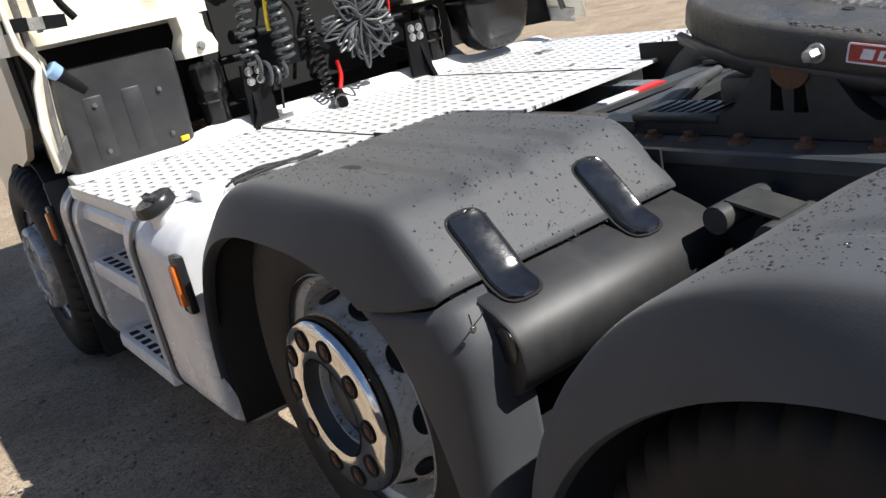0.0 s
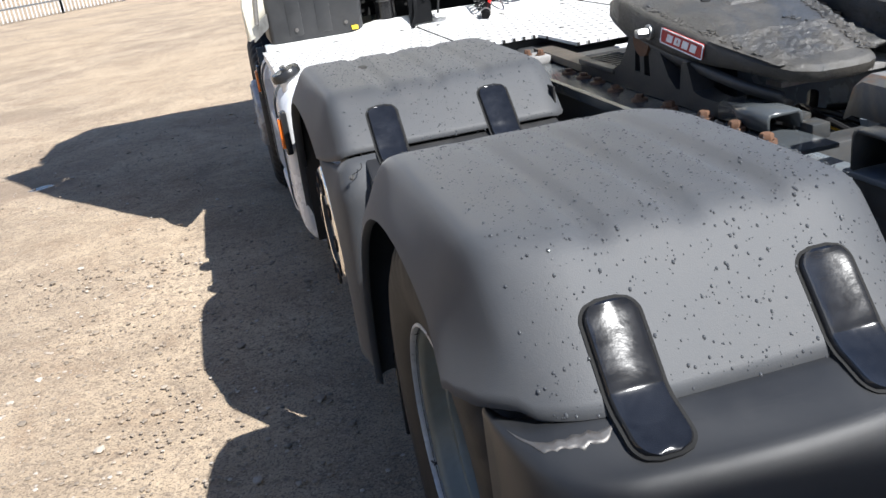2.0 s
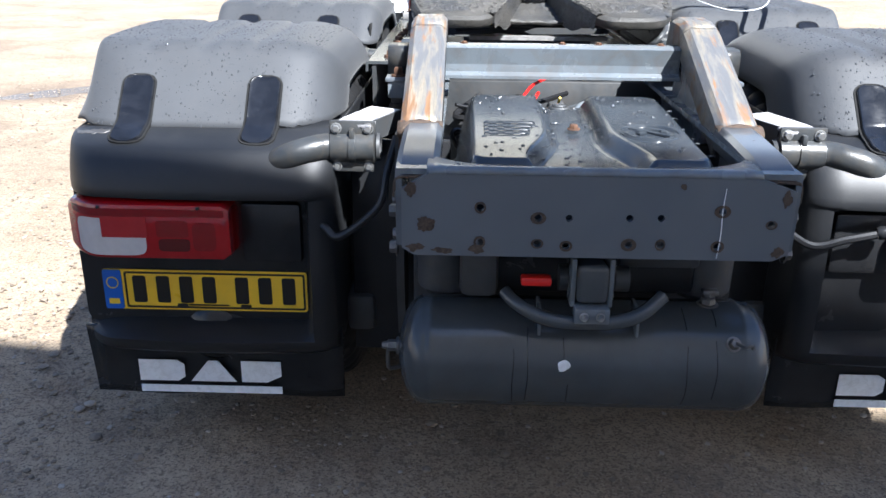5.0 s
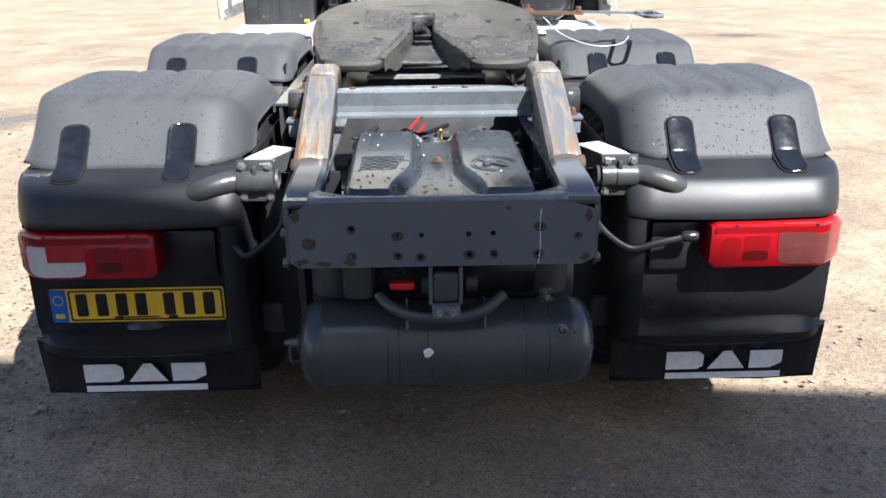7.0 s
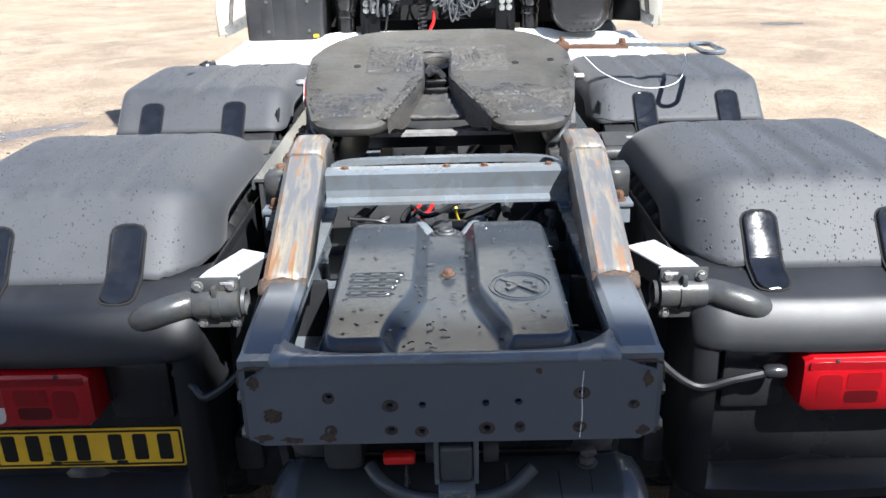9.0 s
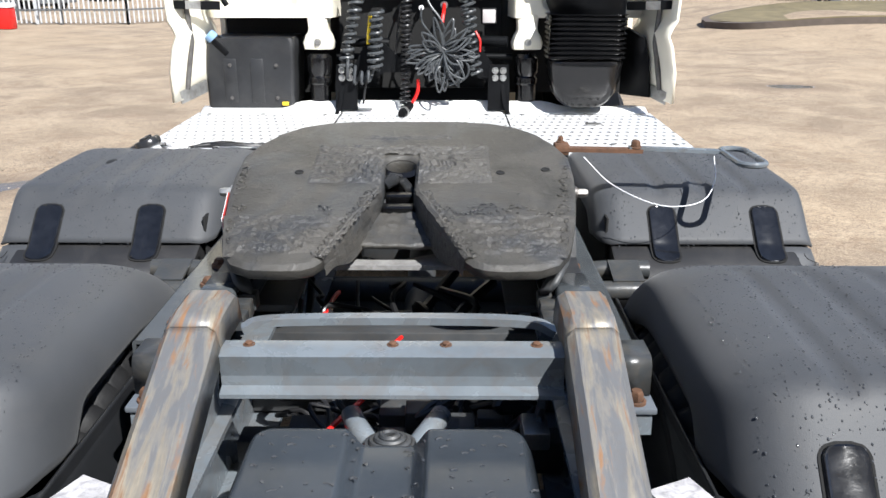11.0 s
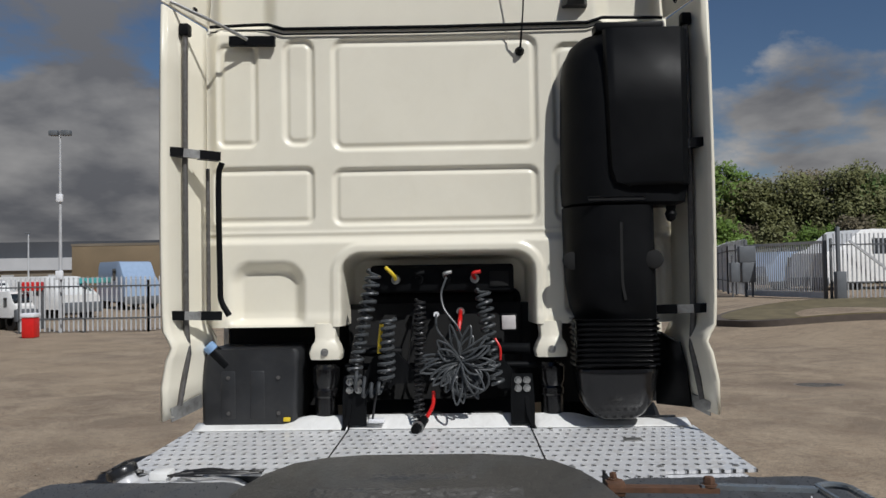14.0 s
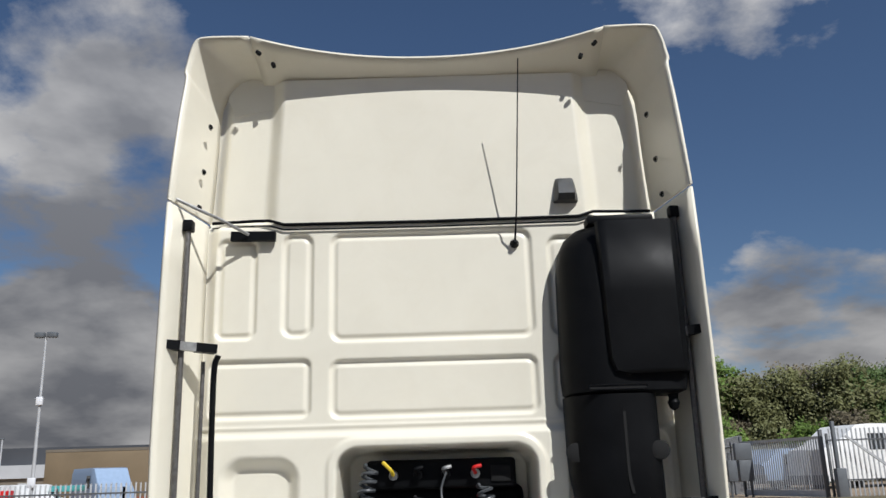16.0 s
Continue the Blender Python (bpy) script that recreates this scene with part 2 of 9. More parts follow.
def lens_material(name, col, rough=0.08):
    k = Nodes(name)
    fac = k.noise(35, 2)
    k.put(k.p.inputs["Base Color"], k.mix(fac, tuple(c * 0.75 for c in col), col))
    k.p.inputs["Roughness"].default_value = rough
    k.p.inputs["Coat Weight"].default_value = 0.6
    w = k.add("ShaderNodeTexWave", Scale=90.0)
    k.link(k.co, w.inputs["Vector"])
    k.bump(w.outputs["Fac"], 0.06, 0.002)
    return k.m


LENSRED = lens_material("red_lens", (0.36, 0.004, 0.008))
LENSMID = lens_material("mid_red_lens", (0.40, 0.020, 0.024))
LENSDARK = lens_material("dark_red_lens", (0.24, 0.004, 0.007))
LENSDEEP = lens_material("deep_red_lens", (0.09, 0.003, 0.004))
LENSPINK = lens_material("smoked_red_lens", (0.13, 0.035, 0.032))
LENSCLEAR = lens_material("clear_lens", (0.62, 0.58, 0.57))


def ramp_paint():
    """Frame paint worn to bare and rusted metal in long streaks."""
    k = Nodes("worn_ramp_paint")
    co = k.stretched(16, 2.2, 2.2)
    n = k.noise(1.6, 8, 0.65, 0.6, co)
    m = k.noise(2.3, 6, 0.6, 0.5, k.stretched(22, 3, 3))
    c = k.mix(k.ramp(n, 0.47, 0.62), (0.110, 0.120, 0.130), (0.32, 0.285, 0.22))
    c = k.mix(k.ramp(m, 0.53, 0.63), c, (0.22, 0.115, 0.056))
    c = k.mix(k.math("MULTIPLY", k.noise(90, 4), 0.35), c, (0.12, 0.08, 0.05))
    k.put(k.p.inputs["Base Color"], c)
    k.put(k.p.inputs["Roughness"], k.ramp(m, 0.4, 0.7, (0.36,) * 3, (0.75,) * 3))
    k.put(k.p.inputs["Metallic"], k.math("MULTIPLY", k.ramp(n, 0.50, 0.57), 0.3))
    k.bump(m, 0.2, 0.004)
    return k.m


RAMP = ramp_paint()
CASTBLACK = surface("cast_black_paint", (0.022, 0.0235, 0.026), 0.42, var=0.3, scale=10, bump=0.25, bscale=140, dirt=0.35, dirtcol=(0.06, 0.052, 0.045))
RAMPSTEEL = surface("worn_bar_steel", (0.06, 0.055, 0.05), 0.4, 0.3, var=0.3, scale=16, bump=0.1, dirt=0.6, dirtcol=(0.16, 0.10, 0.06))
RUSTSTAIN = surface("rust_stain", (0.055, 0.036, 0.026), 0.8, var=0.5, scale=60, bump=0.3, bscale=200, dirt=0.5, dirtcol=(0.16, 0.12, 0.08))


def rusty_paint():
    """Dark grey frame paint with rust patches."""
    k = Nodes("rust_spotted_paint")
    big = k.noise(6, 7, 0.6, 0.6)
    fine = k.noise(120, 4)
    c = k.mix(k.ramp(k.noise(2.4, 3), 0.3, 0.7), (0.098, 0.110, 0.124), (0.122, 0.136, 0.152))
    mask = k.ramp(k.math("ADD", k.math("MULTIPLY", fine, 0.12), big), 0.71, 0.76)
    c = k.mix(mask, c, k.mix(fine, (0.17, 0.075, 0.03), (0.07, 0.035, 0.02)))
    k.put(k.p.inputs["Base Color"], c)
    k.put(k.p.inputs["Roughness"], k.ramp(mask, 0, 1, (0.28,) * 3, (0.85,) * 3))
    k.bump(fine, 0.06, 0.004)
    return k.m


RUSTY = rusty_paint()


def grease(name, c0, c1, c2, relief, shine):
    """The coupling plate: dark grease, ridged and wet in places."""
    k = Nodes(name)
    a = k.noise(5, 7, 0.6, 1.2)
    b = k.noise(38, 8, 0.68, 1.8)
    c = k.mix(k.ramp(a, 0.35, 0.66), c0, c1)
    c = k.mix(k.math("MULTIPLY", k.math("MULTIPLY", k.ramp(b, 0.52, 0.70), k.ramp(k.noise(7, 4), 0.45, 0.65)), 0.7), c, c2)
    film = k.ramp(k.noise(3.2, 6, 0.62, 1.0), 0.50, 0.62)
    c = k.mix(k.math("MULTIPLY", film, 0.6), c, (0.036, 0.040, 0.046))
    c = k.mix(k.math("MULTIPLY", k.ramp(k.noise(11, 7, 0.75, 0.5), 0.60, 0.72), 0.35), c, (0.15, 0.145, 0.14))
    k.put(k.p.inputs["Base Color"], c)
    fine = k.noise(130, 5, 0.75, 0.6)
    wet = k.math("MAXIMUM", k.math("MULTIPLY", k.ramp(fine, 0.50, 0.60), k.ramp(b, 0.40, 0.60)), k.math("MULTIPLY", film, 0.45))
    k.put(k.p.inputs["Roughness"], k.ramp(wet, 0.0, 1.0, (0.52,) * 3, (shine,) * 3))
    k.bump(k.math("ADD", k.math("ADD", b, k.math("MULTIPLY", fine, 0.30)), k.math("MULTIPLY", a, 0.8)), relief, 0.022)
    return k.m


def chipped_paint():
    """Silver grey paint with dark rusty chips and scuffs."""
    k = Nodes("chipped_wheel_paint")
    c = k.mix(k.ramp(k.noise(9, 5), 0.35, 0.7), (0.42, 0.43, 0.43), (0.56, 0.56, 0.55))
    c = k.mix(k.math("MULTIPLY", k.ramp(k.noise(16, 6, 0.7, 0.8), 0.50, 0.72), 0.6), c, (0.20, 0.15, 0.10))
    chip = k.math("MULTIPLY", k.ramp(k.noise(60, 6, 0.72), 0.57, 0.60), k.ramp(k.noise(8, 3), 0.40, 0.58))
    c = k.mix(chip, c, (0.035, 0.022, 0.014))
    k.put(k.p.inputs["Base Color"], c)
    k.put(k.p.inputs["Metallic"], 0.1)
    k.put(k.p.inputs["Roughness"], k.ramp(chip, 0, 1, (0.36,) * 3, (0.85,) * 3))
    k.bump(k.math("SUBTRACT", k.noise(200, 3), chip), 0.3, 0.003)
    return k.m


CHIPPED = chipped_paint()
GREASE = grease("greasy_steel", (0.041, 0.039, 0.034), (0.074, 0.069, 0.061), (0.024, 0.023, 0.021), 0.30, 0.16)
PATCH = grease("brushed_grease", (0.056, 0.053, 0.048), (0.092, 0.087, 0.078), (0.040, 0.038, 0.035), 0.30, 0.14)
SMEAR = grease("thick_grease", (0.046, 0.043, 0.038), (0.090, 0.084, 0.074), (0.026, 0.025, 0.022), 0.42, 0.12)
WALLGREASE = grease("black_grease", (0.010, 0.0095, 0.009), (0.030, 0.028, 0.025), (0.005, 0.005, 0.005), 0.9, 0.14)


def perforated():
    """Bright tread sheet with rows of small dark holes with raised rims."""
    k = Nodes("perforated_tread_sheet")
    sep = k.add("ShaderNodeSeparateXYZ")
    k.link(k.co, sep.inputs[0])
    d = None
    for shift in (0.0, 0.5):
        u = k.math("SUBTRACT", k.math("FRACT", k.math("ADD", k.math("DIVIDE", sep.outputs[0], 0.046), 50 + shift)), 0.5)
        v = k.math("SUBTRACT", k.math("FRACT", k.math("ADD", k.math("DIVIDE", sep.outputs[1], 0.190), 50 + shift)), 0.5)
        u, v = k.math("MULTIPLY", u, 0.046), k.math("MULTIPLY", v, 0.105)
        e = k.math("SQRT", k.math("ADD", k.math("MULTIPLY", u, u), k.math("MULTIPLY", v, v)))
        d = e if d is None else k.math("MINIMUM", d, e)
    d = k.math("MULTIPLY", d, 20.0)
    hole = k.ramp(d, 0.118, 0.145, (1, 1, 1), (0, 0, 0))
    rim = k.ramp(d, 0.14, 0.26, (1, 1, 1), (0, 0, 0))
    c = k.mix(k.ramp(k.noise(4, 6, 0.6), 0.35, 0.7), (0.64, 0.645, 0.655), (0.72, 0.72, 0.72))
    c = k.mix(k.math("MULTIPLY", k.ramp(k.noise(11, 7, 0.7, 0.6), 0.5, 0.75), 0.45), c, (0.26, 0.22, 0.17))
    c = k.mix(hole, c, (0.03, 0.03, 0.03))
    k.put(k.p.inputs["Base Color"], c)
    k.put(k.p.inputs["Metallic"], 0.1)
    k.put(k.p.inputs["Roughness"], 0.34)
    k.bump(k.math("SUBTRACT", rim, k.math("MULTIPLY", hole, 1.6)), 0.9, 0.008)
    return k.m


DECK = perforated()


def drop_water():
    k = Nodes("water_drop")
    k.put(k.p.inputs["Base Color"], (0.052, 0.055, 0.060))
    k.p.inputs["Roughness"].default_value = 0.12
    k.p.inputs["IOR"].default_value = 1.33
    k.p.inputs["Specular IOR Level"].default_value = 0.9
    return k.m


DROP = drop_water()


def dirt_ground():
    """Packed dirt and stone: pale dust, darker damp patches, grit."""
    k = Nodes("packed_dirt")
    a = k.noise(0.16, 6, 0.6, 0.7)
    b = k.noise(0.9, 8, 0.66, 0.5)
    g = k.noise(14, 8, 0.72)
    s = k.noise(70, 4, 0.7)
    c = k.mix(k.ramp(b, 0.38, 0.60), (0.265, 0.207, 0.150), (0.445, 0.354, 0.252))
    c = k.mix(k.math("MULTIPLY", k.ramp(a, 0.44, 0.60), 0.5), c, (0.455, 0.352, 0.238))
    c = k.mix(k.math("MULTIPLY", k.ramp(k.noise(2.6, 8, 0.74, 0.8), 0.50, 0.64), 0.42), c, (0.20, 0.13, 0.085))
    c = k.mix(k.math("MULTIPLY", k.ramp(g, 0.48, 0.62), 0.42), c, (0.17, 0.135, 0.105))
    c = k.mix(k.math("MULTIPLY", k.ramp(s, 0.55, 0.70), 0.55), c, (0.58, 0.475, 0.35))
    c = k.mix(k.math("MULTIPLY", k.ramp(k.noise(120, 3), 0.52, 0.62), 0.65), c, (0.10, 0.08, 0.065))
    c = k.mix(k.math("MULTIPLY", k.ramp(k.noise(42, 5, 0.75), 0.54, 0.60), 0.62), c, (0.14, 0.11, 0.09))
    sep = k.add("ShaderNodeSeparateXYZ")
    k.link(k.co, sep.inputs[0])
    wet = None
    for cx, cy, rx, ry, turn in ((-3.85, 6.10, 0.75, 0.16, 42), (-3.02, 6.40, 0.12, 0.07, 20), (5.5, 12.7, 0.32, 0.22, 0)):
        qx, qy = k.math("SUBTRACT", sep.outputs[0], cx), k.math("SUBTRACT", sep.outputs[1], cy)
        ca, sa = math.cos(radians(turn)), math.sin(radians(turn))
        dx = k.math("DIVIDE", k.math("ADD", k.math("MULTIPLY", qx, ca), k.math("MULTIPLY", qy, sa)), rx)
        dy = k.math("DIVIDE", k.math("SUBTRACT", k.math("MULTIPLY", qy, ca), k.math("MULTIPLY", qx, sa)), ry)
        d = k.math("SQRT", k.math("ADD", k.math("MULTIPLY", dx, dx), k.math("MULTIPLY", dy, dy)))
        d = k.math("ADD", d, k.math("MULTIPLY", k.math("SUBTRACT", b, 0.5), 2.2))
        one = k.ramp(k.math("MULTIPLY", d, 0.1), 0.085, 0.10, (1, 1, 1), (0, 0, 0))
        damp = k.ramp(k.math("MULTIPLY", d, 0.1), 0.10, 0.36, (1, 1, 1), (0, 0, 0))
        c = k.mix(k.math("MULTIPLY", damp, 0.6), c, (0.17, 0.13, 0.10))
        wet = one if wet is None else k.math("MAXIMUM", wet, one)
    c = k.mix(wet, c, (0.12, 0.10, 0.085))
    k.put(k.p.inputs["Base Color"], c)
    k.put(k.p.inputs["Roughness"], k.ramp(wet, 0, 1, (0.95,) * 3, (0.16,) * 3))
    k.put(k.p.inputs["Specular IOR Level"], k.ramp(wet, 0, 1, (0.12,) * 3, (0.6,) * 3))
    g = k.math("MULTIPLY", g, k.math("SUBTRACT", 1.0, wet))
    s = k.math("MULTIPLY", s, k.math("SUBTRACT", 1.0, wet))
    h = k.math("ADD", k.math("MULTIPLY", g, 1.0), k.math("MULTIPLY", s, 0.5))
    k.bump(h, 0.45, 0.025)
    return k.m


GROUND = dirt_ground()


def stones():
    """Loose stones, each of its own tone."""
    k = Nodes("loose_stone")
    g = k.add("ShaderNodeNewGeometry").outputs["Random Per Island"]
    n = k.add("ShaderNodeValToRGB")
    el = n.color_ramp.elements
    el[0].position, el[0].color = 0.0, (0.19, 0.155, 0.12, 1)
    el[1].position, el[1].color = 1.0, (0.50, 0.45, 0.39, 1)
    mid = el.new(0.72)
    mid.color = (0.33, 0.265, 0.20, 1)
    k.link(g, n.inputs[0])
    c = k.mix(k.math("MULTIPLY", k.noise(140, 4), 0.5), n.outputs[0], (0.16, 0.13, 0.10))
    k.put(k.p.inputs["Base Color"], c)
    k.p.inputs["Roughness"].default_value = 0.85
    k.bump(k.noise(160, 4), 0.3, 0.004)
    return k.m


STONE = stones()

# ---------- geometry helpers ----------


def part(name, bm, mat, parent, label="", angle=38, kind=""):
    """Links a bmesh as one mesh object under a thing or a part."""
    bmesh.ops.recalc_face_normals(bm, faces=bm.faces)
    me = bpy.data.meshes.new(name)
    bm.to_mesh(me)
    bm.free()
    me.shade_smooth()
    me.set_sharp_from_angle(angle=radians(angle))
    me.materials.append(mat)
    ob = new(name, me)
    deep = parent is not None and parent.parent is not None and parent.parent.parent is not None
    ob.parent = parent.parent if deep else parent
    if label:
        tagged(ob, label)
    if kind:
        tagged(ob, kind=kind)
    return ob


def shell(ob, t, offset=-1.0):
    """Gives an open sheet a thickness."""
    m = ob.modifiers.new("solidify", "SOLIDIFY")
    m.thickness, m.offset = t, offset
    return ob


def thing(name, label, category, group="", at=(0, 0, 0)):
    ob = new(name)
    ob.location = at
    return tagged(ob, label, category, group)


def B():
    return bmesh.new()


def box(bm, x0, x1, y0, y1, z0, z1, r=0.0, seg=2, m=None):
    mat = Matrix.LocRotScale(((x0 + x1) / 2, (y0 + y1) / 2, (z0 + z1) / 2), None, (abs(x1 - x0), abs(y1 - y0), abs(z1 - z0)))
    tmp = bmesh.new()
    bmesh.ops.create_cube(tmp, size=1, matrix=mat)
    if r:
        bmesh.ops.bevel(tmp, geom=list(tmp.edges), offset=r, segments=seg, affect="EDGES", profile=0.5)
    join(bm, tmp, m)
    return bm


def join(bm, other, m=None):
    if m is not None:
        bmesh.ops.transform(other, matrix=m, verts=other.verts)
    vs = [bm.verts.new(v.co) for v in other.verts]
    other.verts.index_update()
    for f in other.faces:
        try:
            bm.faces.new([vs[v.index] for v in f.verts])
        except ValueError:
            pass
    other.free()
    return bm


def loft(bm, rows, close=False, cap=False):
    """A skin over rows of points; close: each row is a ring."""
    vr = [[bm.verts.new(p) for p in row] for row in rows]
    n = len(rows[0])
    for a, b in zip(vr, vr[1:]):
        for i in range(n if close else n - 1):
            j = (i + 1) % n
            bm.faces.new((a[i], a[j], b[j], b[i]))
    if cap and close:
        bm.faces.new(vr[0])
        bm.faces.new(vr[-1])
    return bm


def curve(pts, n=6):
    """Points along a smooth line through pts."""
    p = [Vector(v) for v in pts]
    p = [2 * p[0] - p[1], *p, 2 * p[-1] - p[-2]]
    out = []
    for i in range(1, len(p) - 2):
        a, b, c, d = p[i - 1:i + 3]
        for k in range(n):
            t = k / n
            out.append(0.5 * (2 * b + (c - a) * t + (2 * a - 5 * b + 4 * c - d) * t * t + (3 * b - a - 3 * c + d) * t ** 3))
    return [*out, p[-2]]


def tube(bm, pts, r, seg=8, cap=True):
    """A round bar along a line; r: one radius or one for each point."""
    p = [Vector(v) for v in pts]
    rs = r if isinstance(r, (list, tuple)) else [r] * len(p)
    d = (p[1] - p[0]).normalized()
    u = d.orthogonal().normalized()
    rows = []
    for i, c in enumerate(p):
        e = (p[min(i + 1, len(p) - 1)] - p[max(i - 1, 0)]).normalized()
        u = (u - e * u.dot(e)).normalized()
        w = e.cross(u)
        rows.append([c + rs[i] * (math.cos(a) * u + math.sin(a) * w) for a in (2 * math.pi * k / seg for k in range(seg))])
    return loft(bm, rows, True, cap)


def bar(bm, pts, w, h, up=(0, 0, 1)):
    """A flat bar of section w by h along a line."""
    p = [Vector(v) for v in pts]
    rows = []
    for i, c in enumerate(p):
        e = (p[min(i + 1, len(p) - 1)] - p[max(i - 1, 0)]).normalized()
        s = e.cross(Vector(up)).normalized()
        t = s.cross(e)
        rows.append([c + s * a * w / 2 + t * b * h / 2 for a, b in ((-1, -1), (1, -1), (1, 1), (-1, 1))])
    return loft(bm, rows, True, True)


def lathe(bm, prof, m, seg=32, closed=False):
    """Turns (radius, along) about the local x axis."""
    rows = []
    for k in range(seg):
        a = 2 * math.pi * k / seg
        rows.append([m @ Vector((h, r * math.cos(a), r * math.sin(a))) for r, h in prof])
    rows.append(rows[0])
    vr = [[bm.verts.new(p) for p in row] for row in rows[:-1]]
    vr.append(vr[0])
    n = len(prof)
    for a, b in zip(vr, vr[1:]):
        for i in range(n if closed else n - 1):
            j = (i + 1) % n
            bm.faces.new((a[i], a[j], b[j], b[i]))
    return bm


def rounded(x0, x1, z0, z1, r, n=5):
    """A rounded rectangle in two coordinates."""
    out = []
    for cx, cz, a0 in ((x1 - r, z1 - r, 0), (x0 + r, z1 - r, 90), (x0 + r, z0 + r, 180), (x1 - r, z0 + r, 270)):
        for k in range(n + 1):
            a = radians(a0 + 90 * k / n)
            out.append((cx + r * math.cos(a), cz + r * math.sin(a)))
    return out


def circle(cx, cz, r, n=14):
    return [(cx + r * math.cos(2 * math.pi * k / n), cz + r * math.sin(2 * math.pi * k / n)) for k in range(n)]


def plate(bm, outer, holes=(), t=0.01, m=None):
    """A flat plate in local x, z with holes, t thick along local y."""
    tmp = bmesh.new()
    loops = []
    for lp in (outer, *holes):
        vs = [tmp.verts.new((x, 0, z)) for x, z in lp]
        loops.append([tmp.edges.new((vs[i], vs[(i + 1) % len(vs)])) for i in range(len(vs))])
    bmesh.ops.triangle_fill(tmp, use_beauty=True, use_dissolve=False, edges=[e for lp in loops for e in lp], normal=(0, 1, 0))
    ext = bmesh.ops.extrude_face_region(tmp, geom=list(tmp.faces))
    bmesh.ops.translate(tmp, vec=(0, t, 0), verts=[v for v in ext["geom"] if isinstance(v, bmesh.types.BMVert)])
    return join(bm, tmp, m)


def bolt(bm, at, axis, r=0.012, h=0.012):
    """A hexagon head on a washer."""
    q = Vector(axis).normalized().to_track_quat("X", "Z").to_matrix().to_4x4()
    m = Matrix.Translation(at) @ q
    lathe(bm, [(0.0001, h * 1.25), (r * 0.8, h * 1.25), (r, h), (r, h * 0.3)], m, 6)
    lathe(bm, [(r * 1.05, h * 0.3), (r * 1.45, h * 0.25), (r * 1.45, 0)], m, 12)
    return bm


def step(a, b, v):
    t = min(1, max(0, (v - a) / (b - a)))
    return t * t * (3 - 2 * t)


def spow(v, e):
    return math.copysign(abs(v) ** e, v)

# ---------- ground ----------


def ground_z(x, y):
    """The yard is flat and rises gently far ahead on one side."""
    return 0.6 * step(4, 11, x) * step(13, 24, y)


def lines(marks):
    out = []
    for (a, b, s) in marks:
        n = max(1, round((b - a) / s))
        out += [a + (b - a) * i / n for i in range(n)]
    return [*out, marks[-1][1]]


def make_ground():
    xs = lines([(-900, -60, 140), (-60, -16, 6), (-16, -6, 0.6), (-6, 4, 0.1), (4, 16, 0.6), (16, 60, 6), (60, 900, 140)])
    ys = lines([(-900, -40, 140), (-40, -6, 3), (-6, -1.5, 0.4), (-1.5, 9, 0.1), (9, 40, 0.8), (40, 80, 8), (80, 1500, 200)])
    bm = B()
    rows = []
    for y in ys:
        row = []
        for x in xs:
            near = step(9, 4, abs(x + 1)) * step(13, 8, abs(y - 4)) if abs(x) < 12 and abs(y) < 20 else 0
            n = noise.noise((x * 1.3, y * 1.3, 0)) * 0.012 + noise.noise((x * 5, y * 5, 3)) * 0.007
            row.append((x, y, ground_z(x, y) + n * near - 0.004))
        rows.append(row)
    loft(bm, rows)
    ob = part("ground", bm, GROUND, None, angle=180)
    tagged(ob, "packed pale brown dirt and gravel yard, dusty with damp patches", "ground", kind="structure")


make_ground()


def stone_mesh(seed):
    rnd = random.Random(seed)
    bm = B()
    bmesh.ops.create_icosphere(bm, subdivisions=1, radius=1)
    for v in bm.verts:
        v.co *= rnd.uniform(0.7, 1.15)
        v.co.z *= 0.45
    return bm


def make_stones():
    rnd = random.Random(4)
    shapes = []
    for s in range(5):
        b = stone_mesh(s)
        b.verts.index_update()
        shapes.append(([v.co.copy() for v in b.verts], [[v.index for v in f.verts] for f in b.faces]))
        b.free()
    vs, fs = [], []
    for i in range(26000):
        if i % 5 == 0:
            x, y = rnd.uniform(-2.7, -1.1), rnd.uniform(0.2, 4.2)
        elif i % 2:
            x, y = rnd.uniform(-4.5, -1.15), rnd.uniform(-0.6, 8)
        else:
            x, y = rnd.uniform(-3.5, 3.5), rnd.uniform(-1.2, 1.4)
        size = 0.0018 + 0.0105 * rnd.random() ** 4.2 + (0.006 + 0.014 * rnd.random() if rnd.random() < 0.012 else 0)
        co, fc = shapes[i % 5]
        a = rnd.uniform(0, 6.28)
        c, s = math.cos(a) * size, math.sin(a) * size
        k = len(vs)
        vs += [(x + v.x * c - v.y * s, y + v.x * s + v.y * c, v.z * size + size * 0.12) for v in co]
        fs += [[k + j for j in f] for f in fc]
    me = bpy.data.meshes.new("gravel")
    me.from_pydata(vs, [], fs)
    me.materials.append(STONE)
    tagged(new("gravel", me), "small loose grey and brown stones on the dirt", "gravel", kind="stuff")


make_stones()


# the plain building behind, whose shade lies over the lorry's rear
bm = B()
box(bm, -3.4, 9.5, -16.0, -4.97, -0.1, 8.0, m=Matrix.Translation((2.85, -4.97, 0)) @ Matrix.Rotation(radians(-7), 4, "Z") @ Matrix.Translation((-2.85, 4.97, 0)))
tagged(part("wall_south", bm, surface("pale_cladding_wall", (0.80, 0.80, 0.79), 0.7, var=0.1, scale=0.4, bump=0.1), None), "plain pale building behind the lorry", "building", kind="structure")

# ---------- the tractor unit ----------
truck = thing("tractor_unit", "cream three-axle lorry tractor unit with black mudguards, parked on dirt", "lorry")

TOP, Z0 = 1.135, 0.35


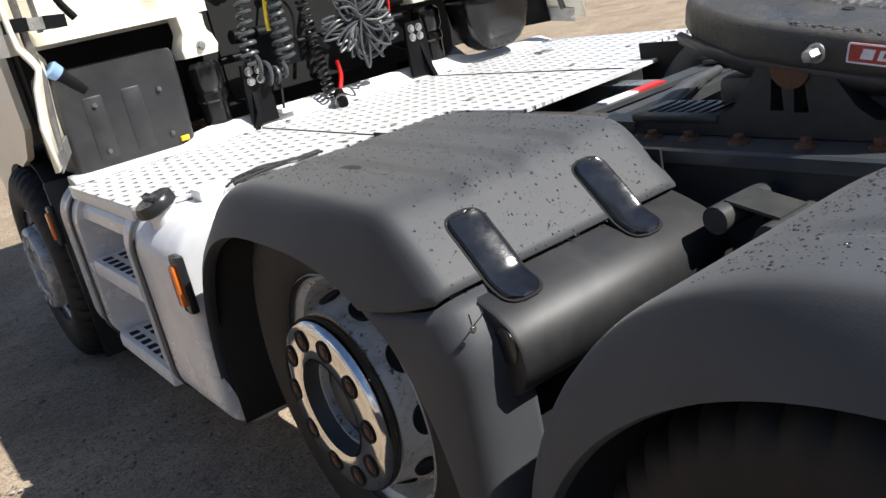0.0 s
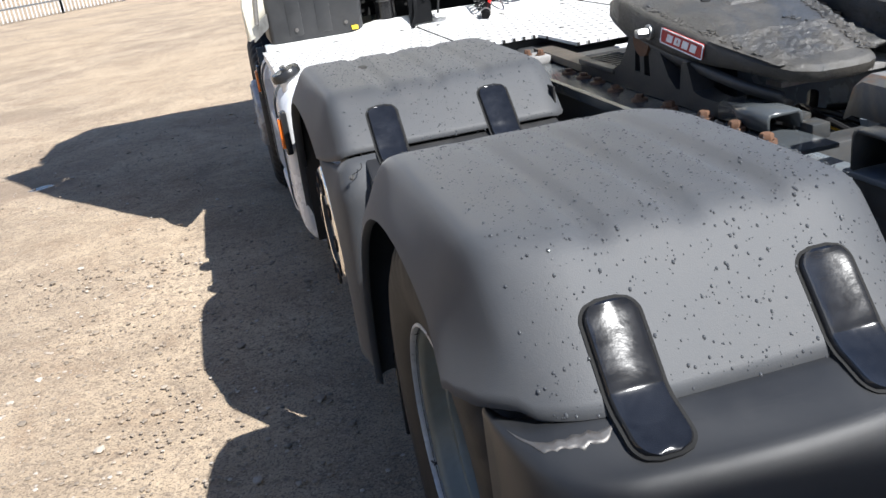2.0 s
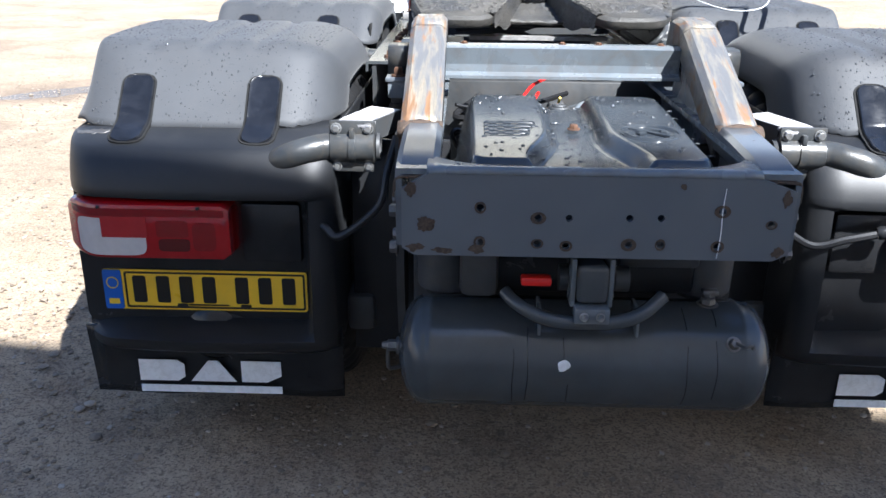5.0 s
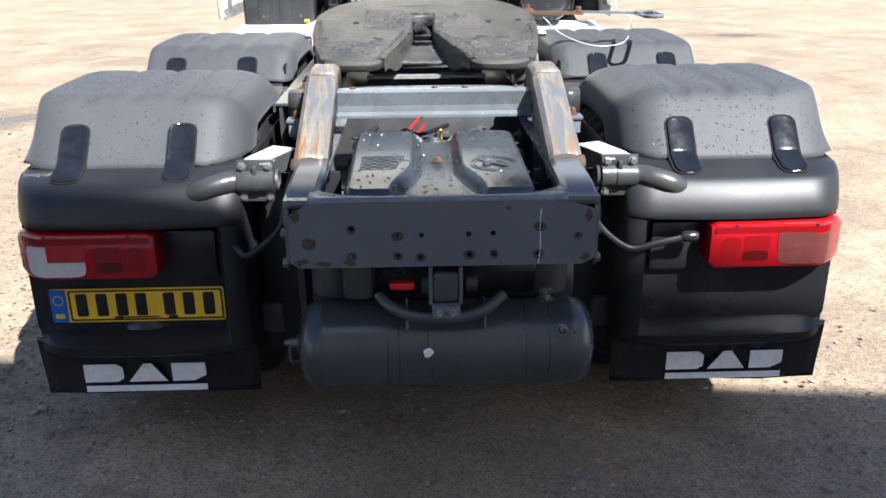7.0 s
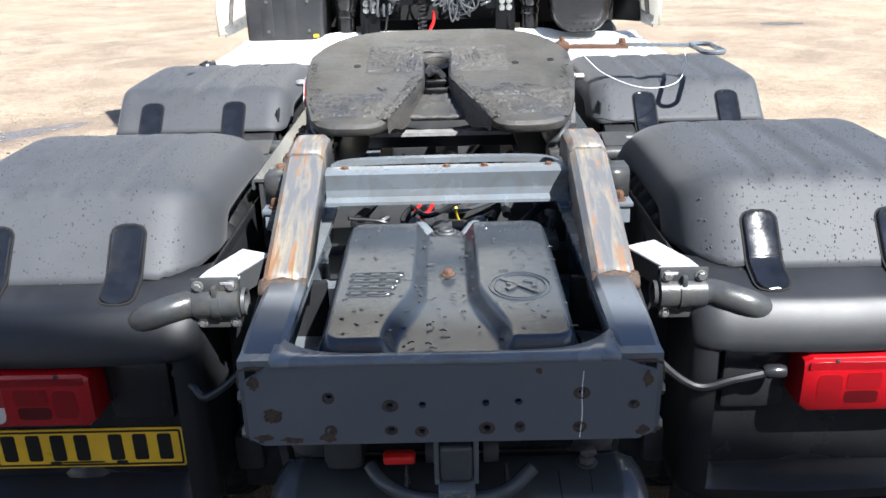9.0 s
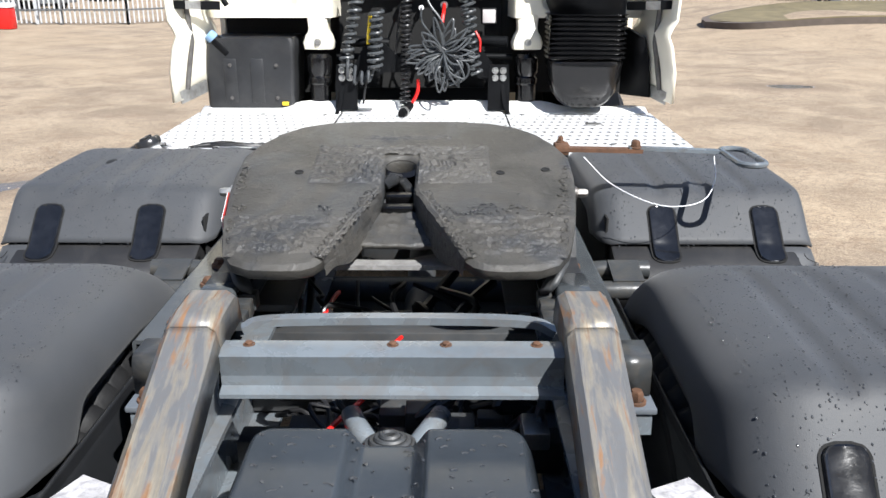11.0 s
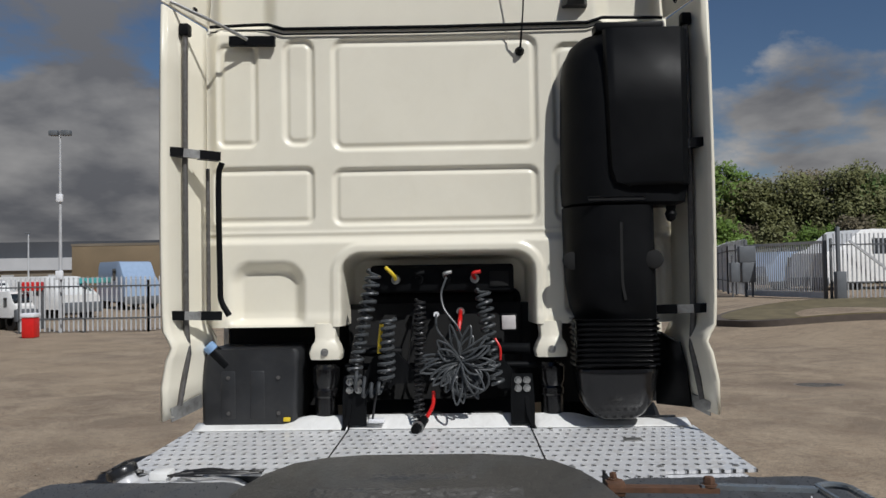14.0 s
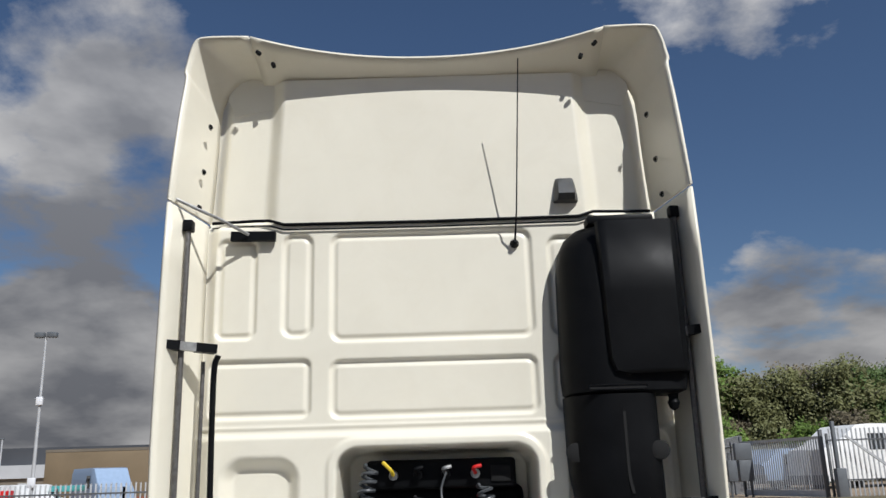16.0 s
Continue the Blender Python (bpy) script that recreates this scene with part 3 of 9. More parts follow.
def rear_line(p):
    """The rear half of the outer line: upright foot, straight slope, soft crease, flat top; evenly stepped."""
    p = [Vector(v) for v in p]
    for _ in range(3):
        q = [p[0]]
        for a, b in zip(p, p[1:]):
            q += [a.lerp(b, 0.25), a.lerp(b, 0.75)]
        p = [*q, p[-1]]
    total = sum((b - a).length for a, b in zip(p, p[1:]))
    out, run, k = [], 0.0, 0
    for i in range(200):
        goal = total * i / 199
        while k < len(p) - 2 and run + (p[k + 1] - p[k]).length < goal:
            run += (p[k + 1] - p[k]).length
            k += 1
        out.append(p[k].lerp(p[k + 1], min(1, (goal - run) / max(1e-9, (p[k + 1] - p[k]).length))))
    return out


REAR_LINE = rear_line(((-0.635, 0.35), (-0.635, 0.80), (-0.63, 0.88), (-0.588, 0.938), (-0.452, 1.105), (-0.425, 1.124), (-0.388, 1.131), (-0.20, 1.135), (0.0, TOP)))
MID_LINE = rear_line(((-0.66, 0.35), (-0.66, 0.86), (-0.655, 0.92), (-0.605, 0.985), (-0.482, 1.108), (-0.455, 1.125), (-0.42, 1.131), (-0.2, 1.135), (0.0, TOP)))


def guard_point(yc, s):
    """The mudguard's outer line, s from the rear foot to the front foot."""
    if s < 0.5:
        line = REAR_LINE if yc < 2 else MID_LINE
        u = max(0.0, s) * 2 * (len(line) - 1)
        k = min(int(u), len(line) - 2)
        p = line[k].lerp(line[k + 1], u - k)
        return yc + p.x, p.y
    a = math.pi * (1 - s)
    w, n = (0.60, 2.35) if yc > 2 else (0.63, 2.2)
    return yc + w * spow(math.cos(a), 2 / n), Z0 + (TOP - Z0) * spow(math.sin(a), 2 / n)


def guard_lip(yc, s):
    """The wheel opening's edge."""
    a = math.pi * (1 - s)
    if yc > 2:
        w, n = (0.60, 3.0) if s < 0.5 else (0.575, 2.5)
        return yc + w * spow(math.cos(a), 2 / n), Z0 + 0.675 * spow(math.sin(a), 2 / n)
    if s < 0.5:
        d = 0.367 * (0.5 - s) / (0.5 - 0.249)
        return 0.985 - d, Z0 + 0.69 * math.sqrt(max(0.0, 1 - (d / 0.646) ** 2))
    return 0.985 + 0.65 * math.cos(a), Z0 + 0.69 * math.sin(a)


def corner(yc, x, py):
    """How far the rear slope turns forward round the outer corner, by x and the line's own y."""
    if yc > 2:
        return 0.0
    u, v = min(1.0, max(0.0, (x - 1.085) / 0.17)), min(1.0, max(0.0, (0.70 - x) / 0.145))
    turn = 0.155 * (1 - math.sqrt(max(0.0, 1 - u ** 1.8))) + 0.10 * (1 - math.sqrt(max(0.0, 1 - v * v)))
    return turn * min(1.0, max(0.0, 1 - (py - 0.588) / 0.40))


def s_at(yc, z, rear=True):
    """Where along the line the given height lies."""
    lo, hi = (0.0, 0.5) if rear else (1.0, 0.5)
    for _ in range(40):
        m = (lo + hi) / 2
        if guard_point(yc, m)[1] < z:
            lo = m
        else:
            hi = m
    return lo


SOFT = ((0.098, 0.007), (0.076, 0.022), (0.057, 0.047), (0.042, 0.09), (0.030, 0.17), (0.020, 0.33), (0.012, 0.55), (0.006, 0.78), (0.002, 0.95), (0.001, 1.0))
TIGHT = ((0.080, 0.004), (0.071, 0.012), (0.063, 0.030), (0.057, 0.060), (0.052, 0.105), (0.043, 0.22), (0.031, 0.42), (0.019, 0.64), (0.008, 0.84), (0.001, 1.0))


def groove(u, pz, deep=0.0085):
    """Three shallow channels pressed into the flat top; u runs across it."""
    flat = step(0.962, 0.986, (pz - Z0) / (TOP - Z0))
    return -deep * flat * sum(step(0.062, 0.018, abs(u - c)) for c in (0.24, 0.50, 0.76))


def crown(yc, xi, x):
    """How far the rear cover's top falls away towards its inner edge."""
    u = max(0.0, (xi + 0.17 - x) / 0.17)
    return -0.042 * u * u if yc < 2 else 0.0


def guard_section(sx, xi, xo, yc, s):
    """Points across the guard from its inner to its outer edge."""
    py, pz = guard_point(yc, s)
    ly, lz = guard_lip(yc, s)
    iy, iz = py + (yc - py) * 0.12, pz + (Z0 + 0.1 - pz) * 0.10
    crisp = step(0.72, 0.87, (pz - Z0) / (TOP - Z0))
    out = []
    for d, f in ((0.004, 1.45), (0.0, 1.05), (0.003, 0.74), (0.011, 0.46), (0.024, 0.24), (0.043, 0.09), (0.064, 0.02)):
        by = py + corner(yc, xi + d, py)
        out.append((sx * (xi + d), by + (iy - py) * f, pz + (iz - pz) * f + crown(yc, xi, xi + d)))
    n = 48
    end = xo - 0.115 + 0.025 * crisp
    for k in range(n + 1):
        u = k / n
        x = xi + 0.08 + (end - xi - 0.08) * u
        out.append((sx * x, py + corner(yc, x, py), pz + groove(u, pz) + crown(yc, xi, x)))
    for (dx, f), (dt, ft) in zip(SOFT, TIGHT):
        dx, f = dx + (dt - dx) * crisp, f + (ft - f) * crisp
        by = py + corner(yc, xo - dx, py)
        flare = 0.016 * step(0.055, 0.0, dx) * max(0.0, min(1.0, (1.125 - pz) / 0.19)) if yc < 2 and s < 0.5 else 0.0
        out.append((sx * (xo - dx + flare), by + (ly - by) * f, pz + (lz - pz) * f))
    out.append((sx * (xo - (0.03 if yc > 2 else 0.016)), ly + (yc - ly) * 0.01, lz - 0.004))
    return out


def strap(parent, sx, x0, x1, yc, s0, s1, foot, name="strap"):
    """A rubber hold-down strap over the seam, with round ends."""
    path = [guard_point(yc, s0 + (s1 - s0) * k / 10) for k in range(11)]
    path = [(y, z) for y, z in path] + foot
    pts = [Vector((0, y, z)) for y, z in path]
    pts = curve(pts, 3)

    def skin(xa, xb, cols, rise, base, grow):
        line = [pts[0] + (pts[0] - pts[1]).normalized() * grow, *pts, pts[-1] + (pts[-1] - pts[-2]).normalized() * grow] if grow else pts
        total = sum((b - a).length for a, b in zip(line, line[1:]))
        w, rad, run, rings = xb - xa, 0.026 + grow, 0.0, []
        for i, p in enumerate(line):
            if i:
                run += (p - line[i - 1]).length
            e = (line[min(i + 1, len(line) - 1)] - line[max(i - 1, 0)]).normalized()
            nrm = Vector((0, e.z, -e.y))
            if nrm.dot(p - Vector((0, yc, 0.5))) < 0:
                nrm = -nrm
            d = min(run, total - run)
            inset = 0 if d > rad else rad - math.sqrt(max(0, rad * rad - (rad - d) ** 2))
            xs = [xa + inset + (w - 2 * inset) * c for c in cols]
            edge = 0.4 if d < 0.004 else 1
            top = [Vector((sx * x, p.y, p.z)) + nrm * (h * edge + base) for x, h in zip(xs, rise)]
            rings.append(top + [Vector((sx * x, p.y, p.z)) - nrm * 0.004 for x in xs][::-1])
        bm = B()
        return loft(bm, rings, True, True)

    ob = part(name, skin(x0, x1, (0, 0.05, 0.13, 0.5, 0.87, 0.95, 1), (0.002, 0.0072, 0.0054, 0.0056, 0.0054, 0.0072, 0.002), 0.003, 0.0), STRAP, parent, "wet glossy black rubber strap with a raised rim")
    part("strap_bed", skin(x0 - 0.005, x1 + 0.005, (0, 0.5, 1), (0.0, 0.0, 0.0), 0.0036, 0.005), HOLESHADE, ob, "dark groove round the strap")
    return ob


def drops(parent, sx, xi, xo, yc, s0, s1, count, seed):
    """Rain drops standing on the cover."""
    rnd = random.Random(seed)
    vs, fs = [], []
    for _ in range(count):
        s = s0 + (s1 - s0) * rnd.random()
        x = xi + 0.05 + (xo - 0.13 - xi) * rnd.random()
        if noise.noise((x * 4, s * 9, seed)) < -0.55 + 0.25 * rnd.random():
            continue
        y, z = guard_point(yc, s)
        y2, z2 = guard_point(yc, s + 0.003)
        t = Vector((0, y2 - y, z2 - z)).normalized()
        nrm = Vector((0, -t.z, t.y))
        if nrm.z < 0:
            nrm = -nrm
        r = 0.0008 + 0.0019 * rnd.random() ** 3.5
        c = Vector((sx * x, y + (corner(yc, x, y) if s < 0.5 else 0.0), z + crown(yc, xi, x))) + nrm * 0.0033
        if z > TOP - 0.05:
            c.z += groove((x - xi - 0.08) / (xo - 0.17 - xi), z)
        k = len(vs)
        ex = Vector((1, 0, 0))
        long = 1 + 0.6 * rnd.random()
        for rr, h in ((1.0, 0.0), (0.80, 0.46)):
            for j in range(6):
                a = j * math.pi / 3
                vs.append(c + ex * (r * rr * math.cos(a)) + t * (r * rr * long * math.sin(a)) + nrm * (h * r))
        vs.append(c + nrm * (r * 0.72))
        for j in range(6):
            j2 = (j + 1) % 6
            fs += [(k + j, k + j2, k + 6 + j2, k + 6 + j), (k + 6 + j, k + 6 + j2, k + 12)]
    me = bpy.data.meshes.new("rain")
    me.from_pydata(vs, [], fs)
    me.shade_smooth()
    me.materials.append(DROP)
    ob = new("rain", me)
    ob.parent = parent
    tagged(ob, "clear rain drops", kind="stuff")


def seam_cut(sx, xi, xo, yc, seam):
    """Where the level seam crosses each lengthwise line of the guard."""
    n = len(guard_section(sx, xi, xo, yc, 0.3))
    table = [(0.002 + 0.46 * i / 120, guard_section(sx, xi, xo, yc, 0.002 + 0.46 * i / 120)) for i in range(121)]
    out = []
    for j in range(n):
        goal = seam - (0.035 if yc > 2 else 0.012) * step(n - 10, n - 2, j)
        out.append(next((s for s, sec in table if sec[j][2] > goal), 0.46))
    return out


def cover(sx, xi, xo, yc, seam, n_drops, seed):
    """The upper half of a mudguard, seam to front foot."""
    s0, s1 = s_at(yc, seam), 0.985
    cut = seam_cut(sx, xi, xo, yc, seam)
    rows = [[guard_section(sx, xi, xo, yc, c + (s1 - c) * (k / 90))[j] for j, c in enumerate(cut)] for k in range(91)]
    bm = B()
    loft(bm, rows)
    ob = part("mudguard", bm, GUARD, truck, "matt dark grey plastic mudguard cover, wet with rain drops", angle=60)
    shell(ob, 0.006, 0)
    drops(ob, sx, xi, xo, yc, s0, 0.62, n_drops, seed)
    return ob


def wheel(name, x, y, z, sx, kind):
    """sx: the side that the wheel faces. kind: dish (rear), ring (convex with a bright ring) or front."""
    w = new(name)
    w.parent = truck
    m = Matrix.Translation((x, y, z)) @ Matrix.Diagonal((sx, 1, 1, 1))
    W = 0.29
    prof = [(0.285, 0.0), (0.30, 0.012), (0.33, 0.022), (0.38, 0.028), (0.43, 0.026), (0.465, 0.012), (0.487, -0.008), (0.497, -0.03)]
    g = []
    for c in (0.075, 0.145, 0.215):
        g += [(0.499, -c + 0.012), (0.485, -c + 0.009), (0.485, -c - 0.009), (0.499, -c - 0.012)]
    prof += g + [(0.497, -W + 0.03), (0.487, -W + 0.008), (0.465, -W - 0.012), (0.43, -W - 0.026), (0.38, -W - 0.02), (0.30, -W), (0.285, -W)]
    bm = B()
    seg = 180
    rows = []
    for k in range(seg):
        a = 2 * math.pi * k / seg
        cut = 0.016 if k % 4 == 0 else 0.0
        rows.append([m @ Vector((h, (r - cut * (r > 0.46) * (abs(h + W / 2) > 0.09)) * math.cos(a), (r - cut * (r > 0.46) * (abs(h + W / 2) > 0.09)) * math.sin(a))) for r, h in prof])
    loft(bm, list(zip(*rows)), True)
    part("tyre", bm, RUBBER, w, "worn black rubber tyre, dusty")
    if kind == "dish":
        bm = B()
        lathe(bm, [(0.290, -0.002), (0.279, -0.008), (0.272, -0.020), (0.268, -0.045), (0.262, -0.055), (0.252, -0.058), (0.248, -0.066), (0.246, -0.115), (0.240, -0.122), (0.232, -0.126), (0.228, -0.135),
                   (0.225, -0.190), (0.205, -0.212), (0.13, -0.215), (0.12, -0.16), (0.115, -0.10), (0.09, -0.085), (0.0001, -0.08)], m, 72)
        part("rim", bm, DISH, w, "deep dished greenish grey steel wheel rim")
        bm = B()
        lathe(bm, [(0.296, -0.004), (0.299, 0.004), (0.296, 0.012), (0.290, 0.013), (0.286, 0.006), (0.287, -0.004)], m, 72)
        part("rim_edge", bm, CHIPPED, w, "pale rim edge with chipped, rusting paint")
        for k in range(10):
            a = 2 * math.pi * k / 10
            bm = B()
            bolt(bm, m @ Vector((-0.203, 0.165 * math.cos(a), 0.165 * math.sin(a))), (sx, 0, 0), 0.015, 0.03)
            part("wheel_nut", bm, STEEL, w)
    else:
        bm = B()
        holes = 10 if kind == "ring" else 8
        out = 0.020 if kind == "ring" else 0.0
        lathe(bm, [(0.292, 0.012), (0.298, 0.004), (0.292, -0.006), (0.272, -0.02), (0.264, -0.06), (0.258, -0.085), (0.250, -0.088), (0.243, -0.075), (0.226, -0.030), (0.212, 0.004 + out),
                   (0.204, 0.014 + out), (0.165, 0.018 + out), (0.10, 0.018 + out), (0.098, -0.06), (0.0001, -0.07)], m, 64)
        part("rim", bm, CHIPPED if kind == "ring" else RIM, w, "convex silver steel wheel rim, chipped and rusting")
        for k in range(holes):
            a = 2 * math.pi * (k + 0.5) / holes
            bm = B()
            tilt = m @ Matrix.Rotation(a, 4, "X") @ Matrix.Translation((-0.024, 0, 0.2262)) @ Matrix.Rotation(radians(-72.5), 4, "Y") @ Matrix.Diagonal((1, 1.18, 0.86, 1))
            lathe(bm, [(0.0001, 0.003), (0.024, 0.003), (0.028, 0.005), (0.030, 0.003), (0.030, -0.004)], tilt, 20)
            part("hand_hole", bm, HOLESHADE, w)
        ring = CHROME if kind == "ring" else RIM
        bm = B()
        lathe(bm, [(0.116, 0.005), (0.116, 0.045 + out), (0.119, 0.054 + out), (0.126, 0.058 + out), (0.196, 0.055 + out), (0.206, 0.048 + out), (0.211, 0.034 + out), (0.211, 0.010 + out)], m, 64)
        nut_ring = part("nut_ring", bm, ring, w, "bright chrome nut ring with ten sockets" if kind == "ring" else "grey nut ring")
        for k in range(10):
            a = 2 * math.pi * k / 10
            bm = B()
            c = m @ Vector((0.0555 + out, 0.163 * math.cos(a), 0.163 * math.sin(a)))
            mm = Matrix.Translation(c) @ Matrix.Diagonal((sx, 1, 1, 1))
            lathe(bm, [(0.0001, 0.002), (0.018, 0.002), (0.022, 0.004), (0.0255, 0.006), (0.0265, 0.004), (0.0265, -0.003)], mm, 18)
            part("nut_socket", bm, HOLESHADE if kind == "ring" else STEEL, nut_ring)
            if kind == "ring":
                bm = B()
                bolt(bm, mm @ Vector((0.001, 0, 0)), (sx, 0, 0), 0.0125, 0.004)
                part("wheel_nut", bm, RUST, nut_ring)
        bm = B()
        lathe(bm, [(0.098, -0.03), (0.09, 0.015), (0.07, 0.03), (0.045, 0.034), (0.0001, 0.034)], m, 32)
        part("hub", bm, DARKFRAME, w, "dark greasy wheel hub")
        if kind == "ring":
            bm = B()
            lathe(bm, [(0.1155, 0.056 + out), (0.114, 0.030 + out), (0.097, 0.012), (0.094, -0.028), (0.092, -0.056)], m, 40)
            part("hub_sleeve", bm, DARKFRAME, w, "dark sleeve inside the nut ring")
    return w


YR, YM, YF = 1.04, 2.36, 5.15
XI, XO = 0.555, 1.255
for sx in (-1, 1):
    dx = 0.04 * (sx > 0)
    wheel("rear_wheel", sx * 1.19 + dx, YR, 0.5, sx, "dish")
    wheel("inner_rear_wheel", sx * 0.86 + dx, YR, 0.5, sx, "dish")
    wheel("mid_wheel", sx * 1.178 + dx, 2.262, 0.632, sx, "ring")
    wheel("front_wheel", sx * 1.29, YF, 0.5, sx, "front")

straps_x = ((1.015, 1.095), (0.695, 0.775))


def lower_shell(sx, yc, back, rows_def, recess=None, xi=0.545, xo=1.25, depth=0.40, steps=64):
    """A moulded lower panel round a rounded corner; rows_def: (z, how far set in)."""
    plan = []
    # from the inner side round the back to the outer side
    for k in range(9):
        plan.append((xi + 0.0, yc + depth - depth * 0.85 * k / 8, 0))
    for k in range(1, 9):
        a = radians(90 * k / 8)
        plan.append((xi + 0.09 - 0.09 * math.cos(a), back + 0.06 - 0.06 * math.sin(a), 0))
    for k in range(1, steps):
        u = k / steps
        plan.append((xi + 0.09 + (xo - 0.13 - xi - 0.09) * u, back - 0.012 * math.sin(math.pi * u), 1))
    for k in range(0, 11):
        a = radians(90 * k / 10)
        plan.append((xo - 0.13 + 0.13 * math.sin(a), back + 0.20 - 0.20 * math.cos(a), 0))
    plan.append((xo, back + 0.26, 0))
    rows = []
    for z, inset, rec in rows_def:
        row = []
        for x, y, face in plan:
            w0 = step(xo, xo - 0.10, x)
            yy = y + inset * (w0 * 0.45 + 0.55) * (1 if y < back + 0.21 else 0)
            if rec and recess:
                yy += rec * step(recess[0], recess[0] + 0.025, x) * step(recess[1], recess[1] - 0.02, x) * (1 if y < back + 0.1 else 0)
            row.append((sx * x, yy, z - (1 - w0) * max(0.0, z - 0.916) * 0.8))
        rows.append(row)
    bm = B()
    loft(bm, rows)
    return bm


def lamp_front(x):
    """How far back the tail lamp's lens stands at x."""
    return 0.290 + 0.006 * step(0.80, 0.79, x) + 0.075 * step(1.09, 1.235, x) ** 1.4


def rear_guard(sx):
    yc = YR
    c = cover(sx, XI, XO, yc, 0.937, 2600, 10 + sx)
    s1 = s_at(yc, 1.05)
    rows = [(0.944, 0.20, 0), (0.934, 0.135, 0), (0.924, 0.105, 0), (0.916, 0.084, 0), (0.908, 0.064, 0), (0.905, 0.057, 0), (0.901, 0.051, 0), (0.893, 0.043, 0), (0.878, 0.031, 0), (0.86, 0.020, 0), (0.84, 0.010, 0), (0.82, 0.004, 0), (0.806, 0.001, 0), (0.799, 0.003, 0), (0.795, 0.006, 0.012), (0.791, 0.006, 0.075),
            (0.74, 0.004, 0.09), (0.62, 0.0, 0.09), (0.50, 0.0, 0.09), (0.45, 0.0, 0.085), (0.432, 0.0, 0.03), (0.42, 0.0, 0.0), (0.395, 0.004, 0), (0.378, 0.03, 0)]
    bm = lower_shell(sx, yc, 0.312, rows, (0.60, 1.205), xo=1.228)
    low = shell(part("bumper_panel", bm, GUARDLOW, truck, "black moulded rear bumper panel below the mudguard cover", angle=50), 0.006, 0)
    for x0, x1 in straps_x:
        strap(c, sx, x0, x1, yc, s1, s_at(yc, 0.955), [(0.447, 0.942), (0.43, 0.936), (0.417, 0.931), (0.396, 0.923), (0.380, 0.9155)])
    # rain on the panel's face
    rnd = random.Random(31 + sx)
    bm = B()
    face = [(0.916, 0.084), (0.905, 0.057), (0.893, 0.043), (0.86, 0.020), (0.82, 0.004), (0.806, 0.001)]
    for _ in range(210 if sx > 0 else 70):
        z, x = rnd.uniform(0.81, 0.915), rnd.uniform(0.66, 1.09)
        k = next(i for i in range(5) if face[i + 1][0] <= z)
        u = (face[k][0] - z) / (face[k][0] - face[k + 1][0])
        ins = face[k][1] * (1 - u) + face[k + 1][1] * u
        yb = 0.312 - 0.012 * math.sin(math.pi * (x - 0.635) / 0.472) + ins
        r = rnd.uniform(0.0012, 0.0030)
        bmesh.ops.create_icosphere(bm, subdivisions=1, radius=r, matrix=Matrix.Translation((sx * x, yb, z)) @ Matrix.Diagonal((1, 0.6, 1.1, 1)))
    part("rain_water", bm, DROP, low, "beads of rain water", kind="stuff")
    # lamp
    lamp = new("tail_lamp")
    lamp.parent = truck
    tagged(lamp, "rectangular red tail lamp with a clear reversing window")
    bm = B()
    rows = []
    for k in range(25):
        x = 0.79 + 0.41 * k / 24
        f = lamp_front(x)
        e = min(1, min(x - 0.79, 1.20 - x) / 0.014)
        z0, z1 = 0.646 + 0.012 * (1 - e), 0.788 - 0.012 * (1 - e)
        rows.append([(sx * x, 0.42, z0), (sx * x, f + 0.014, z0), (sx * x, f + 0.004, z0 + 0.004), (sx * x, f, z0 + 0.014), (sx * x, f, z1 - 0.014), (sx * x, f + 0.004, z1 - 0.004), (sx * x, f + 0.014, z1), (sx * x, 0.42, z1)])
    loft(bm, rows, True, True)
    part("lamp_body", bm, LENSRED, lamp)
    for nm, mat, x0, x1, z0, z1, power, lift in (
            ("clear_window", LENSCLEAR if sx < 0 else LENSPINK, 0.992, 1.168, 0.658, 0.752, 6, 0.0012), ("reflector", LENSMID if sx < 0 else LENSPINK, 0.988, 1.098, 0.704, 0.757, 40, 0.0020),
            ("brake_lens", LENSDARK, 0.888, 0.965, 0.706, 0.748, 12, 0.0012), ("brake_lens", LENSDEEP, 0.886, 0.962, 0.670, 0.702, 6, 0.0012),
            ("turn_lens", LENSDARK, 0.822, 0.878, 0.672, 0.744, 5, 0.0012), ("lens_band", LENSDARK, 0.80, 1.185, 0.757, 0.776, 14, 0.0008)):
        bm = B()
        grid = []
        for k in range(29):
            a = -math.cos(math.pi * k / 28)
            x = (x0 + x1) / 2 + a * (x1 - x0) / 2
            h = (z1 - z0) / 2 * max(0.02, (1 - min(1, abs(a)) ** power)) ** (1 / power)
            f = lamp_front(x) - lift
            grid.append([(sx * x, f, (z0 + z1) / 2 - h), (sx * x, f, (z0 + z1) / 2 + h), (sx * x, f + 0.004, (z0 + z1) / 2 + h), (sx * x, f + 0.004, (z0 + z1) / 2 - h)])
        loft(bm, grid, True, True)
        part(nm, bm, mat, lamp)
    for x in (0.86, 1.10):
        bm = B()
        bolt(bm, (sx * x, 0.2905, 0.779), (0, -1, 0), 0.0035, 0.003)
        part("lamp_screw", bm, BLACK, lamp)
    bm = B()
    plate(bm, rounded(min(sx * 0.615, sx * 1.205), max(sx * 0.615, sx * 1.205), 0.435, 0.782, 0.03), (), 0.01, Matrix.Translation((0, 0.384, 0)))
    part("recess_panel", bm, BLACK, low, "glossy black recess round the lamp and number plate")
    # blank beside the lamp
    bm = B()
